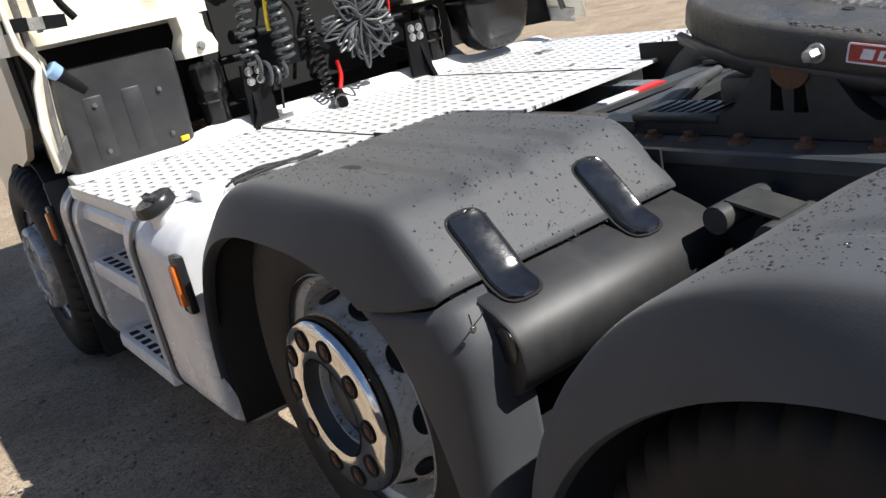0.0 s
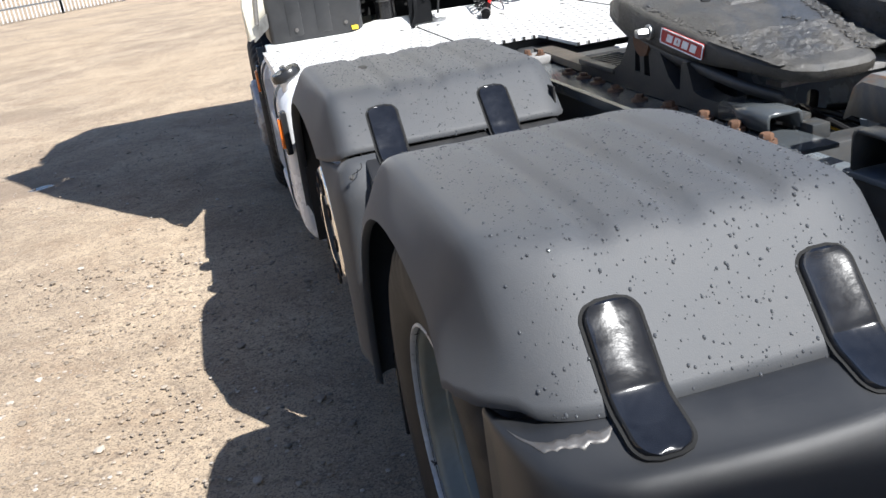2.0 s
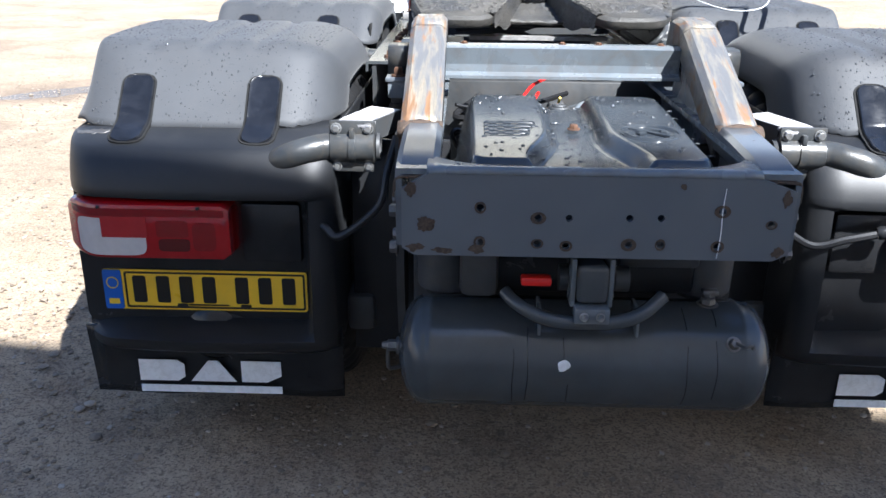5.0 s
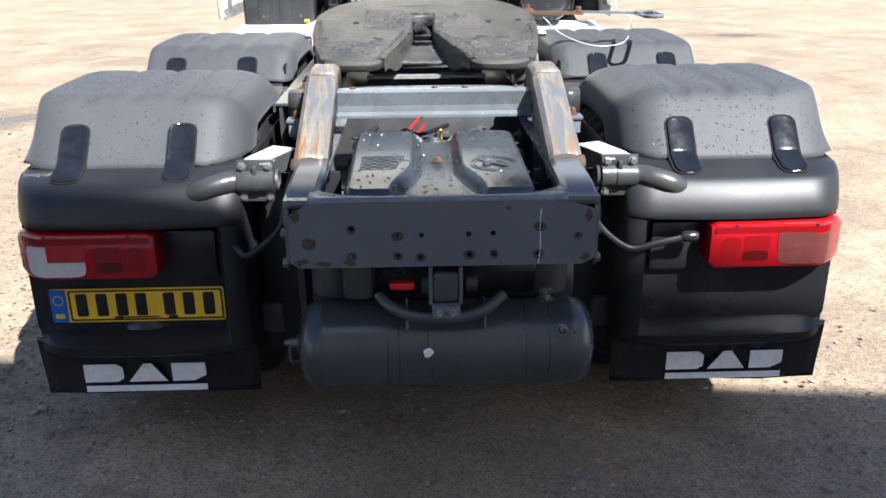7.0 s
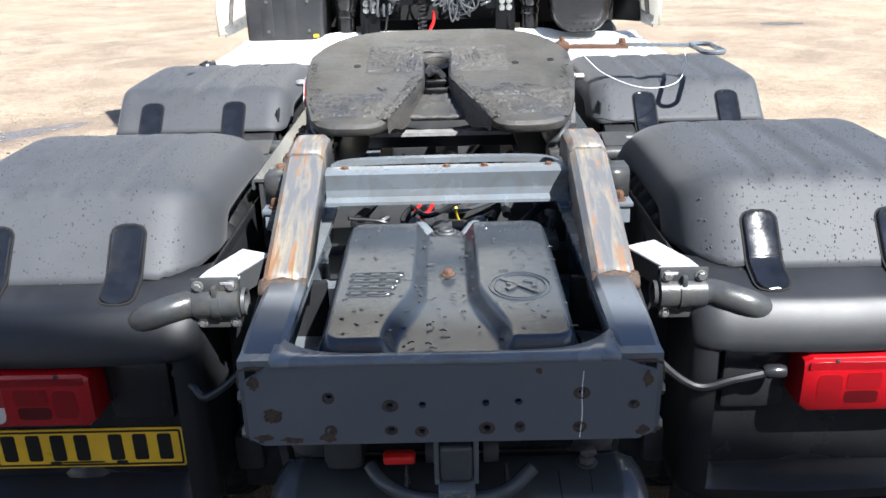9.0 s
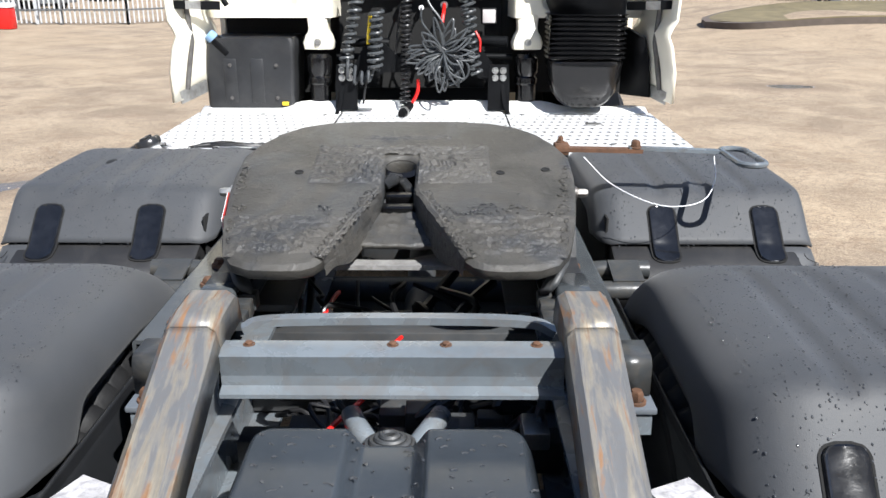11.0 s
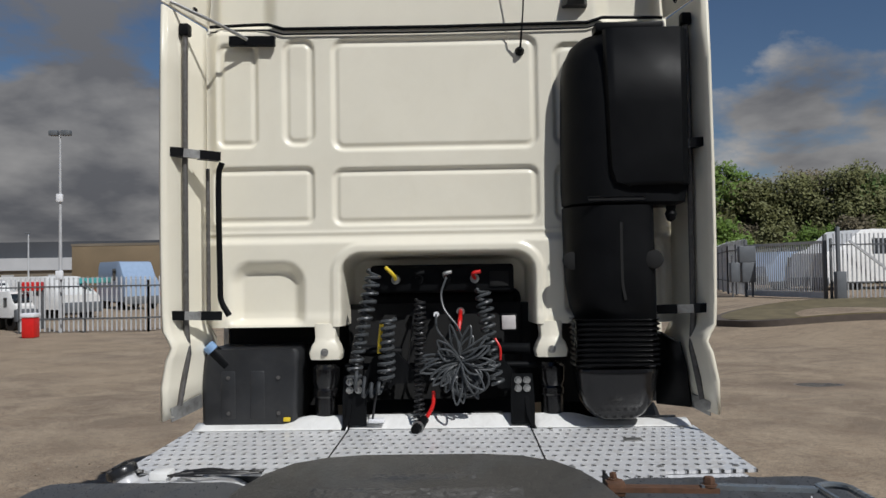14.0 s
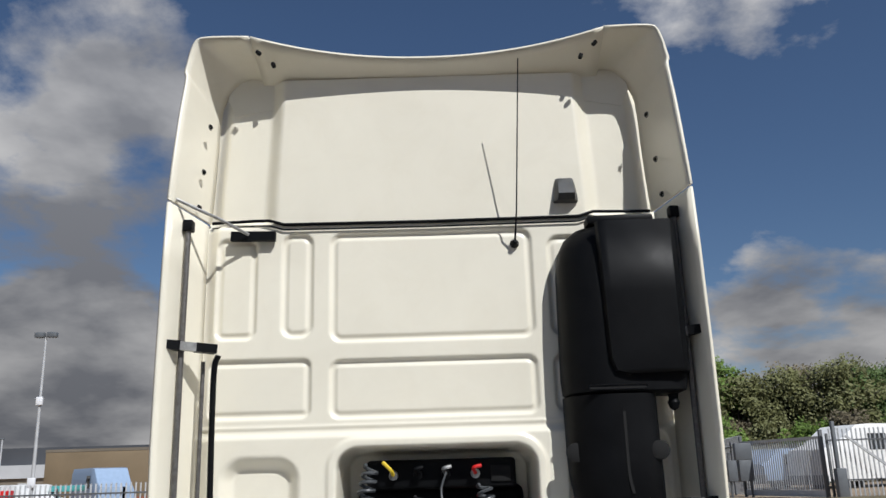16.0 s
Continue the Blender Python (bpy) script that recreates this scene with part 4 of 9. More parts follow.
    box(bm, sx * 0.63, sx * 0.782, 0.362, 0.43, 0.615, 0.772, 0.012, 2)
    part("blanking_panel", bm, BLACK, truck, "smooth black blanking panel beside the tail lamp")
    if sx < 0:
        plate_obj = new("number_plate")
        plate_obj.parent = truck
        tagged(plate_obj, "yellow number plate with a blue end band, its characters plain bars")
        bm = B()
        plate(bm, rounded(-1.153, -0.626, 0.474, 0.584, 0.008), (), 0.004, Matrix.Translation((0, 0.378, 0)))
        part("backing", bm, PLATEYELLOW, plate_obj)
        bm = B()
        plate(bm, rounded(-1.152, -1.104, 0.475, 0.583, 0.006), (), 0.003, Matrix.Translation((0, 0.3755, 0)))
        part("blue_band", bm, PLATEBLUE, plate_obj)
        bm = B()
        plate(bm, rounded(-1.097, -0.631, 0.479, 0.579, 0.006), [rounded(-1.092, -0.636, 0.484, 0.574, 0.004)], 0.002, Matrix.Translation((0, 0.3765, 0)))
        part("border", bm, PLATEBLACK, plate_obj)
        for k, x in enumerate((-1.083, -1.022, -0.962, -0.903, -0.818, -0.758, -0.697)):
            bm = B()
            plate(bm, rounded(x + 0.007, x + 0.041, 0.494, 0.568, 0.006), (), 0.002, Matrix.Translation((0, 0.3762, 0)))
            part("character_bar", bm, PLATEBLACK, plate_obj)
        bm = B()
        plate(bm, circle(-1.128, 0.548, 0.016, 20), [circle(-1.128, 0.548, 0.0135, 20)], 0.002, Matrix.Translation((0, 0.3745, 0)))
        part("star_ring", bm, PLATEYELLOW, plate_obj)
        bm = B()
        plate(bm, rounded(-1.142, -1.114, 0.489, 0.504, 0.002), (), 0.002, Matrix.Translation((0, 0.3745, 0)))
        part("band_mark", bm, PLATEYELLOW, plate_obj)
        bm = B()
        plate(bm, rounded(-0.935, -0.83, 0.487, 0.491, 0.001), (), 0.002, Matrix.Translation((0, 0.3764, 0)))
        for x in (-0.965, -0.80):
            plate(bm, rounded(x, x + 0.028, 0.482, 0.492, 0.004), (), 0.002, Matrix.Translation((0, 0.3763, 0)))
        part("maker_bar", bm, PLATEBLACK, plate_obj)
        bm = B()
        lathe(bm, [(0.0001, 0.02), (0.06, 0.014), (0.075, 0.0), (0.075, -0.02)], Matrix.Translation((-0.88, 0.385, 0.405)) @ Matrix.Rotation(radians(-90), 4, "Z"), 32)
        part("plate_lamp", bm, GLOSSBLACK, truck, "glossy black number plate lamp housing")
        # split corner and bare patch of the left bumper
        bm = B()
        tube(bm, curve([(-1.070, 0.360, 0.898), (-1.075, 0.340, 0.878), (-1.080, 0.324, 0.85), (-1.077, 0.314, 0.81)], 3), 0.0013, 5)
        part("crack", bm, HOLESHADE, low, "crack in the bumper panel")
        bm = B()
        strip = []
        for k in range(25):
            x = 1.096 + 0.122 * k / 24
            a = math.asin(max(0.0, min(1.0, (x - 1.098) / 0.13)))
            w0 = step(1.228, 1.128, x)
            yb = 0.312 + 0.20 - 0.20 * math.cos(a)
            row = []
            for j in range(4):
                v = (0.15 + 0.10 * noise.noise((k * 0.5, 1, 2))) * (1 - j / 3) + (0.62 + 0.30 * noise.noise((k * 0.45, 5, 2))) * j / 3
                v *= min(1, k / 5, (24 - k) / 4 + 0.2)
                z, ins = 0.932 - 0.014 * v, 0.13 - 0.042 * v
                row.append((-x, yb + ins * (w0 * 0.45 + 0.55), z - (1 - w0) * max(0.0, z - 0.916) * 0.8 + 0.003))
            strip.append(row)
        loft(bm, strip)
        shell(part("torn_patch", bm, DULL, low, "pale torn patch at the panel's split corner"), 0.002, 0)
    # unseen flap added to keep sunlight off the ground behind the mid wheel
    bm = B()
    box(bm, sx * 0.58, sx * 1.20, yc + 0.585, yc + 0.597, 0.20, 0.46, 0.003)
    part("sun_block_flap", bm, BLACK, truck, "added unseen black flap below the mudguard's front foot that blocks the sun")
    # mud flap with a printed mark, as plain shapes
    bm = B()
    rows = []
    for i in range(9):
        z = 0.43 - 0.208 * i / 8
        rows.append([(sx * (0.54 + 0.672 * k / 16), 0.382 + 0.006 * math.sin(k * 0.7 + i * 0.4) + 0.01 * i / 8, z) for k in range(17)])
    loft(bm, rows)
    flap = shell(part("mud_flap", bm, BLACK, truck, "black rubber mud flap with a printed white mark"), 0.008, 0)
    x0, x1 = (-1.085, -0.705) if sx < 0 else (0.715, 1.09)
    w = (x1 - x0)
    marks = [[(0, 0), (0.27, 0), (0.32, 0.2), (0.32, 0.8), (0.27, 1), (0, 1)], [(0.36, 0), (0.49, 1), (0.56, 1), (0.68, 0.0)], [(0.72, 0), (0.90, 0), (1.0, 0.3), (1.0, 1), (0.72, 1)]]
    cut = [[], [], []]
    for sh, hl in zip(marks, cut):
        bm = B()
        plate(bm, [(x0 + w * a, 0.268 + 0.062 * b) for a, b in sh], [[(x0 + w * a, 0.268 + 0.062 * b) for a, b in h] for h in hl], 0.002, Matrix.Translation((0, 0.3705, 0)))
        part("printed_shape", bm, SIGNWHITE, flap)
    bm = B()
    plate(bm, [(x0, 0.234), (x1, 0.234), (x1, 0.255), (x0, 0.255)], (), 0.002, Matrix.Translation((0, 0.3705, 0)))
    part("printed_bar", bm, SIGNWHITE, flap)




def offset_new(make, sx, dx):
    """Runs a builder for one side and sets its work over by dx."""
    old = set(truck.children)
    make(sx)
    for ob in truck.children:
        if ob not in old:
            ob.location.x += dx


offset_new(rear_guard, -1, 0.0)
offset_new(rear_guard, 1, 0.045)


def mid_guard(sx):
    yc = YM
    c = cover(sx, XI, XO, yc, 0.984, 2200, 20 + sx)
    s1 = s_at(yc, 1.082)
    # rear lower panel sweeping down and out
    rows = []
    cut = seam_cut(sx, XI, XO, yc, 0.980)
    first = next(j for j, p in enumerate(guard_section(sx, XI, XO, yc, 0.2)) if abs(p[0]) > 1.10)
    for i in range(22):
        push = 0.012 * step(0, 4, i) - 0.005
        row = []
        for j in range(first, len(cut)):
            x, y, z = guard_section(sx, XI, XO - 0.006, yc, cut[j] * (1 - i / 21) + 0.012 * (i / 21))[j]
            row.append((x, y - push, z))
        rows.append(row)
    bm = B()
    loft(bm, rows)
    low = shell(part("lower_mudguard", bm, GUARD, truck, "dark grey lower mudguard panel with a screw", angle=60), 0.006, 0)
    bm = B()
    bolt(bm, (sx * 1.197, 1.70, 0.948), (0, -1, 0.1), 0.005, 0.003)
    part("screw", bm, DULL, low)
    bm = B()
    tube(bm, curve([(sx * 1.165, 1.722, 0.975), (sx * 1.17, 1.703, 0.965), (sx * 1.195, 1.697, 0.955)], 4), 0.0012, 5)
    part("crack", bm, HOLESHADE, low, "hairline crack beside the screw")
    # near-black sheets put shade into the wheel well, behind and ahead of the wheel
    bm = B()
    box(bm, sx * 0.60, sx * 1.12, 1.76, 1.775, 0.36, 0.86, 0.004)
    part("well_shade_panel", bm, HOLESHADE, truck, "near-black sheet standing in for the shade behind the mudguard")
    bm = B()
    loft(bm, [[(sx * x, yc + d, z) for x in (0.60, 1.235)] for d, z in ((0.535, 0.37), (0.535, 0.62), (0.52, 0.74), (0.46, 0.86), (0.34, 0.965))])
    shell(part("well_shade_sheet", bm, HOLESHADE, truck, "near-black sheet standing in for the shade ahead of the wheel"), 0.006, 0)
    # unseen sheet added to stop the sun shining through beside the wheel
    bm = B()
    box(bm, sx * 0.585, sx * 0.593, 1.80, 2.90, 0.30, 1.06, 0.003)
    part("sun_block_sheet", bm, HOLESHADE, truck, "added near-black sheet that keeps the sun out between wheel and frame")
    # rolled housing behind it
    x0, x1 = 0.60, 1.15
    prof = [(1.82, 1.0), (1.775, 0.982), (1.735, 0.968), (1.70, 0.954), (1.668, 0.934), (1.648, 0.906), (1.642, 0.87), (1.655, 0.83), (1.69, 0.80), (1.82, 0.79)]
    bm = B()
    loft(bm, [[(sx * x, 1.75 + (y - 1.75) * k, 0.86 + (z - 0.86) * k) for y, z in prof] for x, k in ((x0, 0.97), (x0 + 0.006, 1), (x1 - 0.006, 1), (x1, 0.97))], True, True)
    part("rolled_housing", bm, ROLLED, truck, "black rolled plastic housing along the mudguard's rear", angle=40)
    bm = B()
    lathe(bm, [(0.0001, 0.004), (0.024, 0.004), (0.027, 0.002), (0.027, -0.01)], Matrix.Translation((sx * x1, 1.685, 0.90)) @ Matrix.Diagonal((sx, 1, 1.25, 1)), 28)
    part("housing_cap", bm, BLACK, truck, "round black end cap")
    for x0, x1 in ((1.032, 1.112), (0.718, 0.798)):
        strap(c, sx, x0, x1, yc, s1, s_at(yc, 0.997), [(1.755, 0.982), (1.738, 0.971), (1.718, 0.962), (1.70, 0.954)])


offset_new(mid_guard, -1, -0.02)
offset_new(mid_guard, 1, 0.035)

# ---------- chassis ----------
XC = 0.035


def chassis():
    for sx in (-1, 1):
        # main rail, a channel open inwards
        xo = XC + sx * 0.40
        xi = XC + sx * 0.315
        bm = B()
        rows = []
        for y, zb in ((0.015, 0.80), (0.25, 0.80), (0.7, 0.70), (2.0, 0.70), (4.6, 0.70), (6.0, 0.70)):
            sec = [(xi, 0.962), (xo, 0.962), (xo, zb), (xi, zb), (xi, zb + 0.012), (xo - sx * 0.012, zb + 0.012), (xo - sx * 0.012, 0.95), (xi, 0.95)]
            rows.append([(x, y, z) for x, z in sec])
        loft(bm, rows, True, True)
        part("chassis_rail", bm, FRAME, truck, "dark grey painted steel chassis rail")
        bm = B()
        for y, z in ((0.06, 0.86), (0.06, 0.78), (0.14, 0.86), (0.14, 0.78), (0.30, 0.90), (0.24, 0.87), (0.18, 0.84), (0.30, 0.80), (0.9, 0.86), (0.98, 0.86)):
            bolt(bm, (xo, y, z), (sx, 0, 0), 0.014, 0.014)
        part("rail_bolt", bm, DULL, truck, "rusty bolts along the rail", kind="stuff")
        # guide ramp on top of the rail
        x0, x1 = (XC + sx * 0.322, XC + sx * 0.412)
        path = [(0.335, 0.985), (0.36, 1.0), (0.55, 1.083), (0.725, 1.158), (0.74, 1.163)]
        top = [(0.742, 1.166), (0.79, 1.176), (0.885, 1.178), (0.905, 1.166)]
        for nm, pts in (("guide_ramp", path), ("ramp_top", top)):
            rows = []
            for y, z in pts:
                rows.append([(x0, y + 0.03, z - 0.075), (x0, y + 0.006, z - 0.012), (x0 + sx * 0.012, y, z), (x1 - sx * 0.012, y, z), (x1, y + 0.006, z - 0.012), (x1, y + 0.03, z - 0.075)])
            bm = B()
            loft(bm, rows)
            shell(part(nm, bm, RAMP, truck, "steel coupling guide ramp, grey paint worn to rust", angle=30), 0.007, 0)
        bm = B()
        loft(bm, [[(x0 + sx * 0.02, y, 0.95), (x1 - sx * 0.02, y, 0.95), (x1 - sx * 0.02, y, z - 0.02), (x0 + sx * 0.02, y, z - 0.02)] for y, z in ((0.37, 0.99), (0.74, 1.15), (0.895, 1.16))], True, True)
        part("ramp_web", bm, FRAME, truck, "grey steel support under the ramp")
        bm = B()
        bar(bm, [(x1 - sx * 0.0, 0.36, 0.985), (x1 + sx * 0.004, 0.35, 0.93), (x1 - sx * 0.004, 0.36, 0.89)], 0.05, 0.006, (1, 0, 0))
        part("ramp_tab", bm, RUST, truck, "rusted tab at the ramp's foot")
        bm = B()
        loft(bm, [[(x, 0.345 - 0.030 * math.sin(radians(a)), 0.972 + 0.018 * math.cos(radians(a)) - 0.006 * abs(2 * i / 6 - 1)) for a in range(0, 150, 15)] for i, x in enumerate([x0 - sx * 0.006 + (x1 - x0 + sx * 0.014) * i / 6 for i in range(7)])])
        shell(part("ramp_lip", bm, RUSTSTAIN, truck, "curled rusty lip at the ramp's foot", angle=60), 0.006, 0)
        # open channel end of the cross beam on a bolted foot
        x0b, x1b = XC + sx * 0.405, XC + sx * 0.478
        bm = B()
        loft(bm, [[(x, 0.742, 1.032), (x, 0.742, 1.092), (x, 0.748, 1.101), (x, 0.757, 1.104), (x, 0.818, 1.104), (x, 0.826, 1.100), (x, 0.830, 1.092), (x, 0.830, 1.032)] for x in (x0b, x1b)])
        end = shell(part("beam_end", bm, CASTGREY, truck, "open grey channel end of the cross beam, chipped to rust", angle=50), 0.008, 0)
        bm = B()
        box(bm, x0b, x1b + sx * 0.004, 0.690, 0.850, 1.018, 1.030, 0.003)
        part("beam_foot", bm, RUSTY, end, "grey foot plate with rusty edges")
        bm = B()
        bar(bm, [(XC + sx * 0.44, 0.700, 1.018), (XC + sx * 0.44, 0.698, 0.975)], 0.006, 0.07, (1, 0, 0))
        part("foot_gusset", bm, FRAME, end)
        bm = B()
        bolt(bm, (XC + sx * 0.448, 0.716, 1.030), (0, 0, 1), 0.013, 0.02)
        part("foot_bolt", bm, RUST, end, "rusty bolt with washers")
        bm = B()
        box(bm, XC + sx * 0.408, XC + sx * 0.47, 0.72, 0.84, 0.955, 1.016, 0.006)
        part("beam_bracket", bm, DARKFRAME, truck, "dark beam bracket")
        # clamp and bent tube that carries the rear mudguard
        cx = XC + sx * 0.533
        bm = B()
        box(bm, cx - 0.055, cx + 0.055, 0.374, 0.386, 0.938, 0.978, 0.004)
        tube(bm, [(cx - 0.055, 0.392, 0.912), (cx - 0.052, 0.392, 0.912), (cx + 0.052, 0.392, 0.912), (cx + 0.055, 0.392, 0.912)], [0.034, 0.039, 0.039, 0.034], 24)
        tube(bm, [(cx - 0.008, 0.392, 0.912), (cx + 0.008, 0.392, 0.912)], 0.042, 24)
        box(bm, cx - 0.006, cx + 0.006, 0.358, 0.382, 0.936, 0.962, 0.003)
        box(bm, cx - 0.05, cx + 0.05, 0.378, 0.390, 0.852, 0.884, 0.004)
        clamp = part("tube_clamp", bm, CASTGREY, truck, "grey cast tube clamp held by four bolts")
        for dx in (-0.038, 0.038):
            bm = B()
            bolt(bm, (cx + dx, 0.374, 0.960), (0, -1, 0), 0.0095, 0.008)
            part("clamp_bolt", bm, STEEL, clamp)
            bm = B()
            bolt(bm, (cx + dx, 0.378, 0.866), (0, -1, 0), 0.008, 0.008)
            part("clamp_bolt", bm, STEEL, clamp)
        bm = B()
        pts = curve([(cx - sx * 0.04, 0.392, 0.912), (cx + sx * 0.055, 0.388, 0.912), (cx + sx * 0.10, 0.368, 0.908), (cx + sx * 0.150, 0.356, 0.894), (cx + sx * 0.185, 0.372, 0.872), (cx + sx * 0.205, 0.40, 0.850)], 6)
        tube(bm, pts, 0.0325, 18)
        part("support_tube", bm, CASTGREY, truck, "bent grey support tube")
        bm = B()
        lathe(bm, [(0.024, -0.03), (0.024, 0.016), (0.031, 0.018), (0.034, 0.01)], Matrix.Translation((cx - sx * 0.048, 0.392, 0.912)) @ Matrix.Diagonal((-sx, 1, 1, 1)), 20)
        part("tube_mouth", bm, DARKFRAME, clamp, "open dark mouth of the tube")
        bm = B()
        bar(bm, [(cx, 0.378, 0.966), (cx - sx * 0.012, 0.42, 0.970), (cx - sx * 0.068, 0.535, 0.976)], 0.092, 0.006)
        part("support_plate", bm, FLAKED, truck, "pale flaking grey support plate")
        bm = B()
        bar(bm, [(cx - sx * 0.05, 0.40, 0.95), (cx - sx * 0.11, 0.52, 0.955)], 0.006, 0.05)
        part("plate_web", bm, DARKFRAME, truck)
        # wiring from the chassis to the lamp
        bm = B()
        tube(bm, curve([(XC + sx * 0.43, 0.42, 0.93), (XC + sx * 0.45, 0.36, 0.86), (XC + sx * 0.47, 0.33, 0.78), (XC + sx * 0.56, 0.31, 0.71), *([(XC + sx * 0.65, 0.31, 0.725), (XC + sx * 0.74, 0.315, 0.742)] if sx > 0 else [(XC - 0.60, 0.33, 0.725), (XC - 0.655, 0.375, 0.74)])], 8), 0.010, 8)
        part("lamp_cable", bm, BLACKHOSE, truck, "black corrugated cable to the tail lamp")
        if sx > 0:
            bm = B()
            lathe(bm, [(0.0001, 0.02), (0.014, 0.02), (0.017, 0.01), (0.017, -0.02), (0.011, -0.03)], Matrix.Translation((XC + sx * 0.745, 0.315, 0.742)), 14)
            part("cable_plug", bm, BLACK, truck)
        # bent top of the rail's end
        bm = B()
        xa, xb = XC + sx * 0.318, XC + sx * 0.400
        loft(bm, [[(xa, y, z - 0.05), (xa, y, z - 0.008), (xa + sx * 0.01, y, z), (xb - sx * 0.01, y, z), (xb, y, z - 0.008), (xb, y, z - 0.05)] for y, z in ((0.345, 0.984), (0.25, 0.982), (0.12, 0.974), (0.05, 0.962), (0.02, 0.945))])
        shell(part("rail_end", bm, RUSTY, truck, "bent grey end of the chassis rail with a rusty rim", angle=30), 0.006, 0)
        bm = B()
        tube(bm, curve([(xa, 0.024, 0.90), (xa, 0.020, 0.934), (xa + sx * 0.012, 0.017, 0.944), (xb - sx * 0.012, 0.017, 0.944), (xb, 0.020, 0.934), (xb + sx * 0.004, 0.026, 0.90)], 5), 0.0042, 7)
        part("rust_rim", bm, RUSTSTAIN, truck, "rusted edge of the rail's bent end")
        # mid mudguard tubes
        for y, z in ((1.61, 0.963), (1.505, 0.940)):
            bm = B()
            tube(bm, curve([(sx * 0.47, y + 0.03, z - 0.13), (sx * 0.50, y + 0.02, z - 0.045), (sx * 0.545, y + 0.005, z - 0.008), (sx * 0.61, y, z), (sx * 0.71, y, z)], 6), 0.027, 14)
            part("guard_tube", bm, CASTGREY, truck, "bent grey mudguard support tube")
        bm = B()
        bar(bm, [(sx * 0.635, 1.50, 0.968), (sx * 0.635, 1.61, 0.990)], 0.085, 0.006)
        part("tube_strap", bm, CASTGREY, truck, "grey plate welded between the tubes")
    # rear cross member with holes
    x0, x1 = XC - 0.388, XC + 0.388
    outer = [(x0, 0.80), (x0 + 0.025, 0.785), (x1 - 0.03, 0.785), (x1, 0.80), (x1, 0.93), (x1 - 0.07, 0.955), (x0 + 0.05, 0.955), (x0, 0.925)]
    holes = [circle(x, z, 0.0075, 10) for x, z in ((-0.196, 0.888), (-0.081, 0.868), (-0.019, 0.869), (0.101, 0.871), (0.163, 0.872), (0.282, 0.888), (0.381, 0.862), (-0.192, 0.815), (-0.297, 0.85), (-0.08, 0.814), (-0.022, 0.81), (0.103, 0.815), (0.166, 0.816), (0.280, 0.814))]
    bm = B()
    plate(bm, outer, holes, 0.012)
    part("rear_cross_member", bm, RUSTY, truck, "dark grey steel rear cross member with bolt holes and rust")
    for x, z in ((-0.297, 0.85), (-0.196, 0.815), (-0.196, 0.888), (0.381, 0.862), (-0.022, 0.81), (0.28, 0.814), (-0.08, 0.814), (-0.08, 0.868), (0.103, 0.815), (0.166, 0.816), (0.282, 0.888), (-0.297, 0.852)):
        bm = B()
        plate(bm, [(x + a * (1 + 0.25 * math.sin(5 * x * 90 + 9 * b)), z + b) for a, b in circle(0, 0, 0.0085 + 0.005 * abs(math.sin(x * 40 + z * 70)), 16)], [circle(x, z, 0.008, 10)], 0.0015, Matrix.Translation((0, -0.0014, 0)))
        part("rust_ring", bm, RUSTSTAIN, truck)
    for cx, cz, a, b, seed in ((-0.305, 0.852, 0.024, 0.022, 1), (-0.325, 0.802, 0.022, 0.012, 2), (-0.27, 0.796, 0.026, 0.009, 3), (-0.20, 0.80, 0.02, 0.014, 4), (0.40, 0.805, 0.016, 0.014, 5), (0.20, 0.938, 0.009, 0.008, 6), (-0.335, 0.925, 0.014, 0.02, 7), (0.405, 0.915, 0.012, 0.02, 8)):
        bm = B()
        plate(bm, [(cx + a * math.cos(t) * (0.75 + 0.45 * noise.noise((math.cos(t) * 2, math.sin(t) * 2, seed * 3.1))), cz + b * math.sin(t) * (0.75 + 0.45 * noise.noise((math.cos(t) * 2.6, math.sin(t) * 2.6, seed * 7.7)))) for t in (k * math.pi / 14 for k in range(28))], (), 0.0012, Matrix.Translation((0, -0.001, 0)))
        part("rust_patch", bm, RUSTSTAIN, truck, "flaking rust on the cross member")
    bm = B()
    tube(bm, curve([(0.284, -0.0005, 0.935), (0.282, -0.0005, 0.89), (0.284, -0.0005, 0.84), (0.281, -0.0005, 0.79)], 5), 0.0011, 5)
    part("scratch", bm, SIGNWHITE, truck, "pale scratch down the cross member")
    bm = B()
    rows = []
    for k in range(25):
        u = k / 24
        x = x0 + 0.05 + (x1 - x0 - 0.12) * u
        dip = 0.07 * (abs(2 * u - 1) ** 6)
        rows.append([(x, 0.0, 0.955), (x, 0.006, 0.963), (x, 0.014, 0.966), (x, 0.026 + dip * 1.2, 0.965)])
    loft(bm, rows)
    shell(part("cross_member_flange", bm, FRAME, truck, "curved top flange of the cross member"), 0.006, 0)
    # battery-box cover
    bm = B()
    nx, ny = 150, 100
    rows = []
    X0, X1, Y0, Y1 = -0.25, 0.315, 0.032, 0.74
    for j in range(ny + 1):
        y = Y0 + (Y1 - Y0) * j / ny
        row = []
        for i in range(nx + 1):
            x = X0 + (X1 - X0) * i / nx
            ex, ey = min(x - X0, X1 - x), min(y - Y0, Y1 - y)
            edge = step(-0.005, 0.045, 0.075 - math.hypot(max(0.075 - ex, 0.0), max(0.075 - ey * 0.9, 0.0)))
            half = 0.052 + 0.055 * step(0.34, 0.10, y)
            ch = step(half + 0.026, half - 0.010, abs(x - 0.03))
            z = 0.80 + 0.17 * edge ** 0.5 - 0.038 * ch * step(0.0, 0.05, ey) + 0.018 * step(0.1, 0.6, y)
            row.append((x, y, z))
        rows.append(row)
    loft(bm, rows)
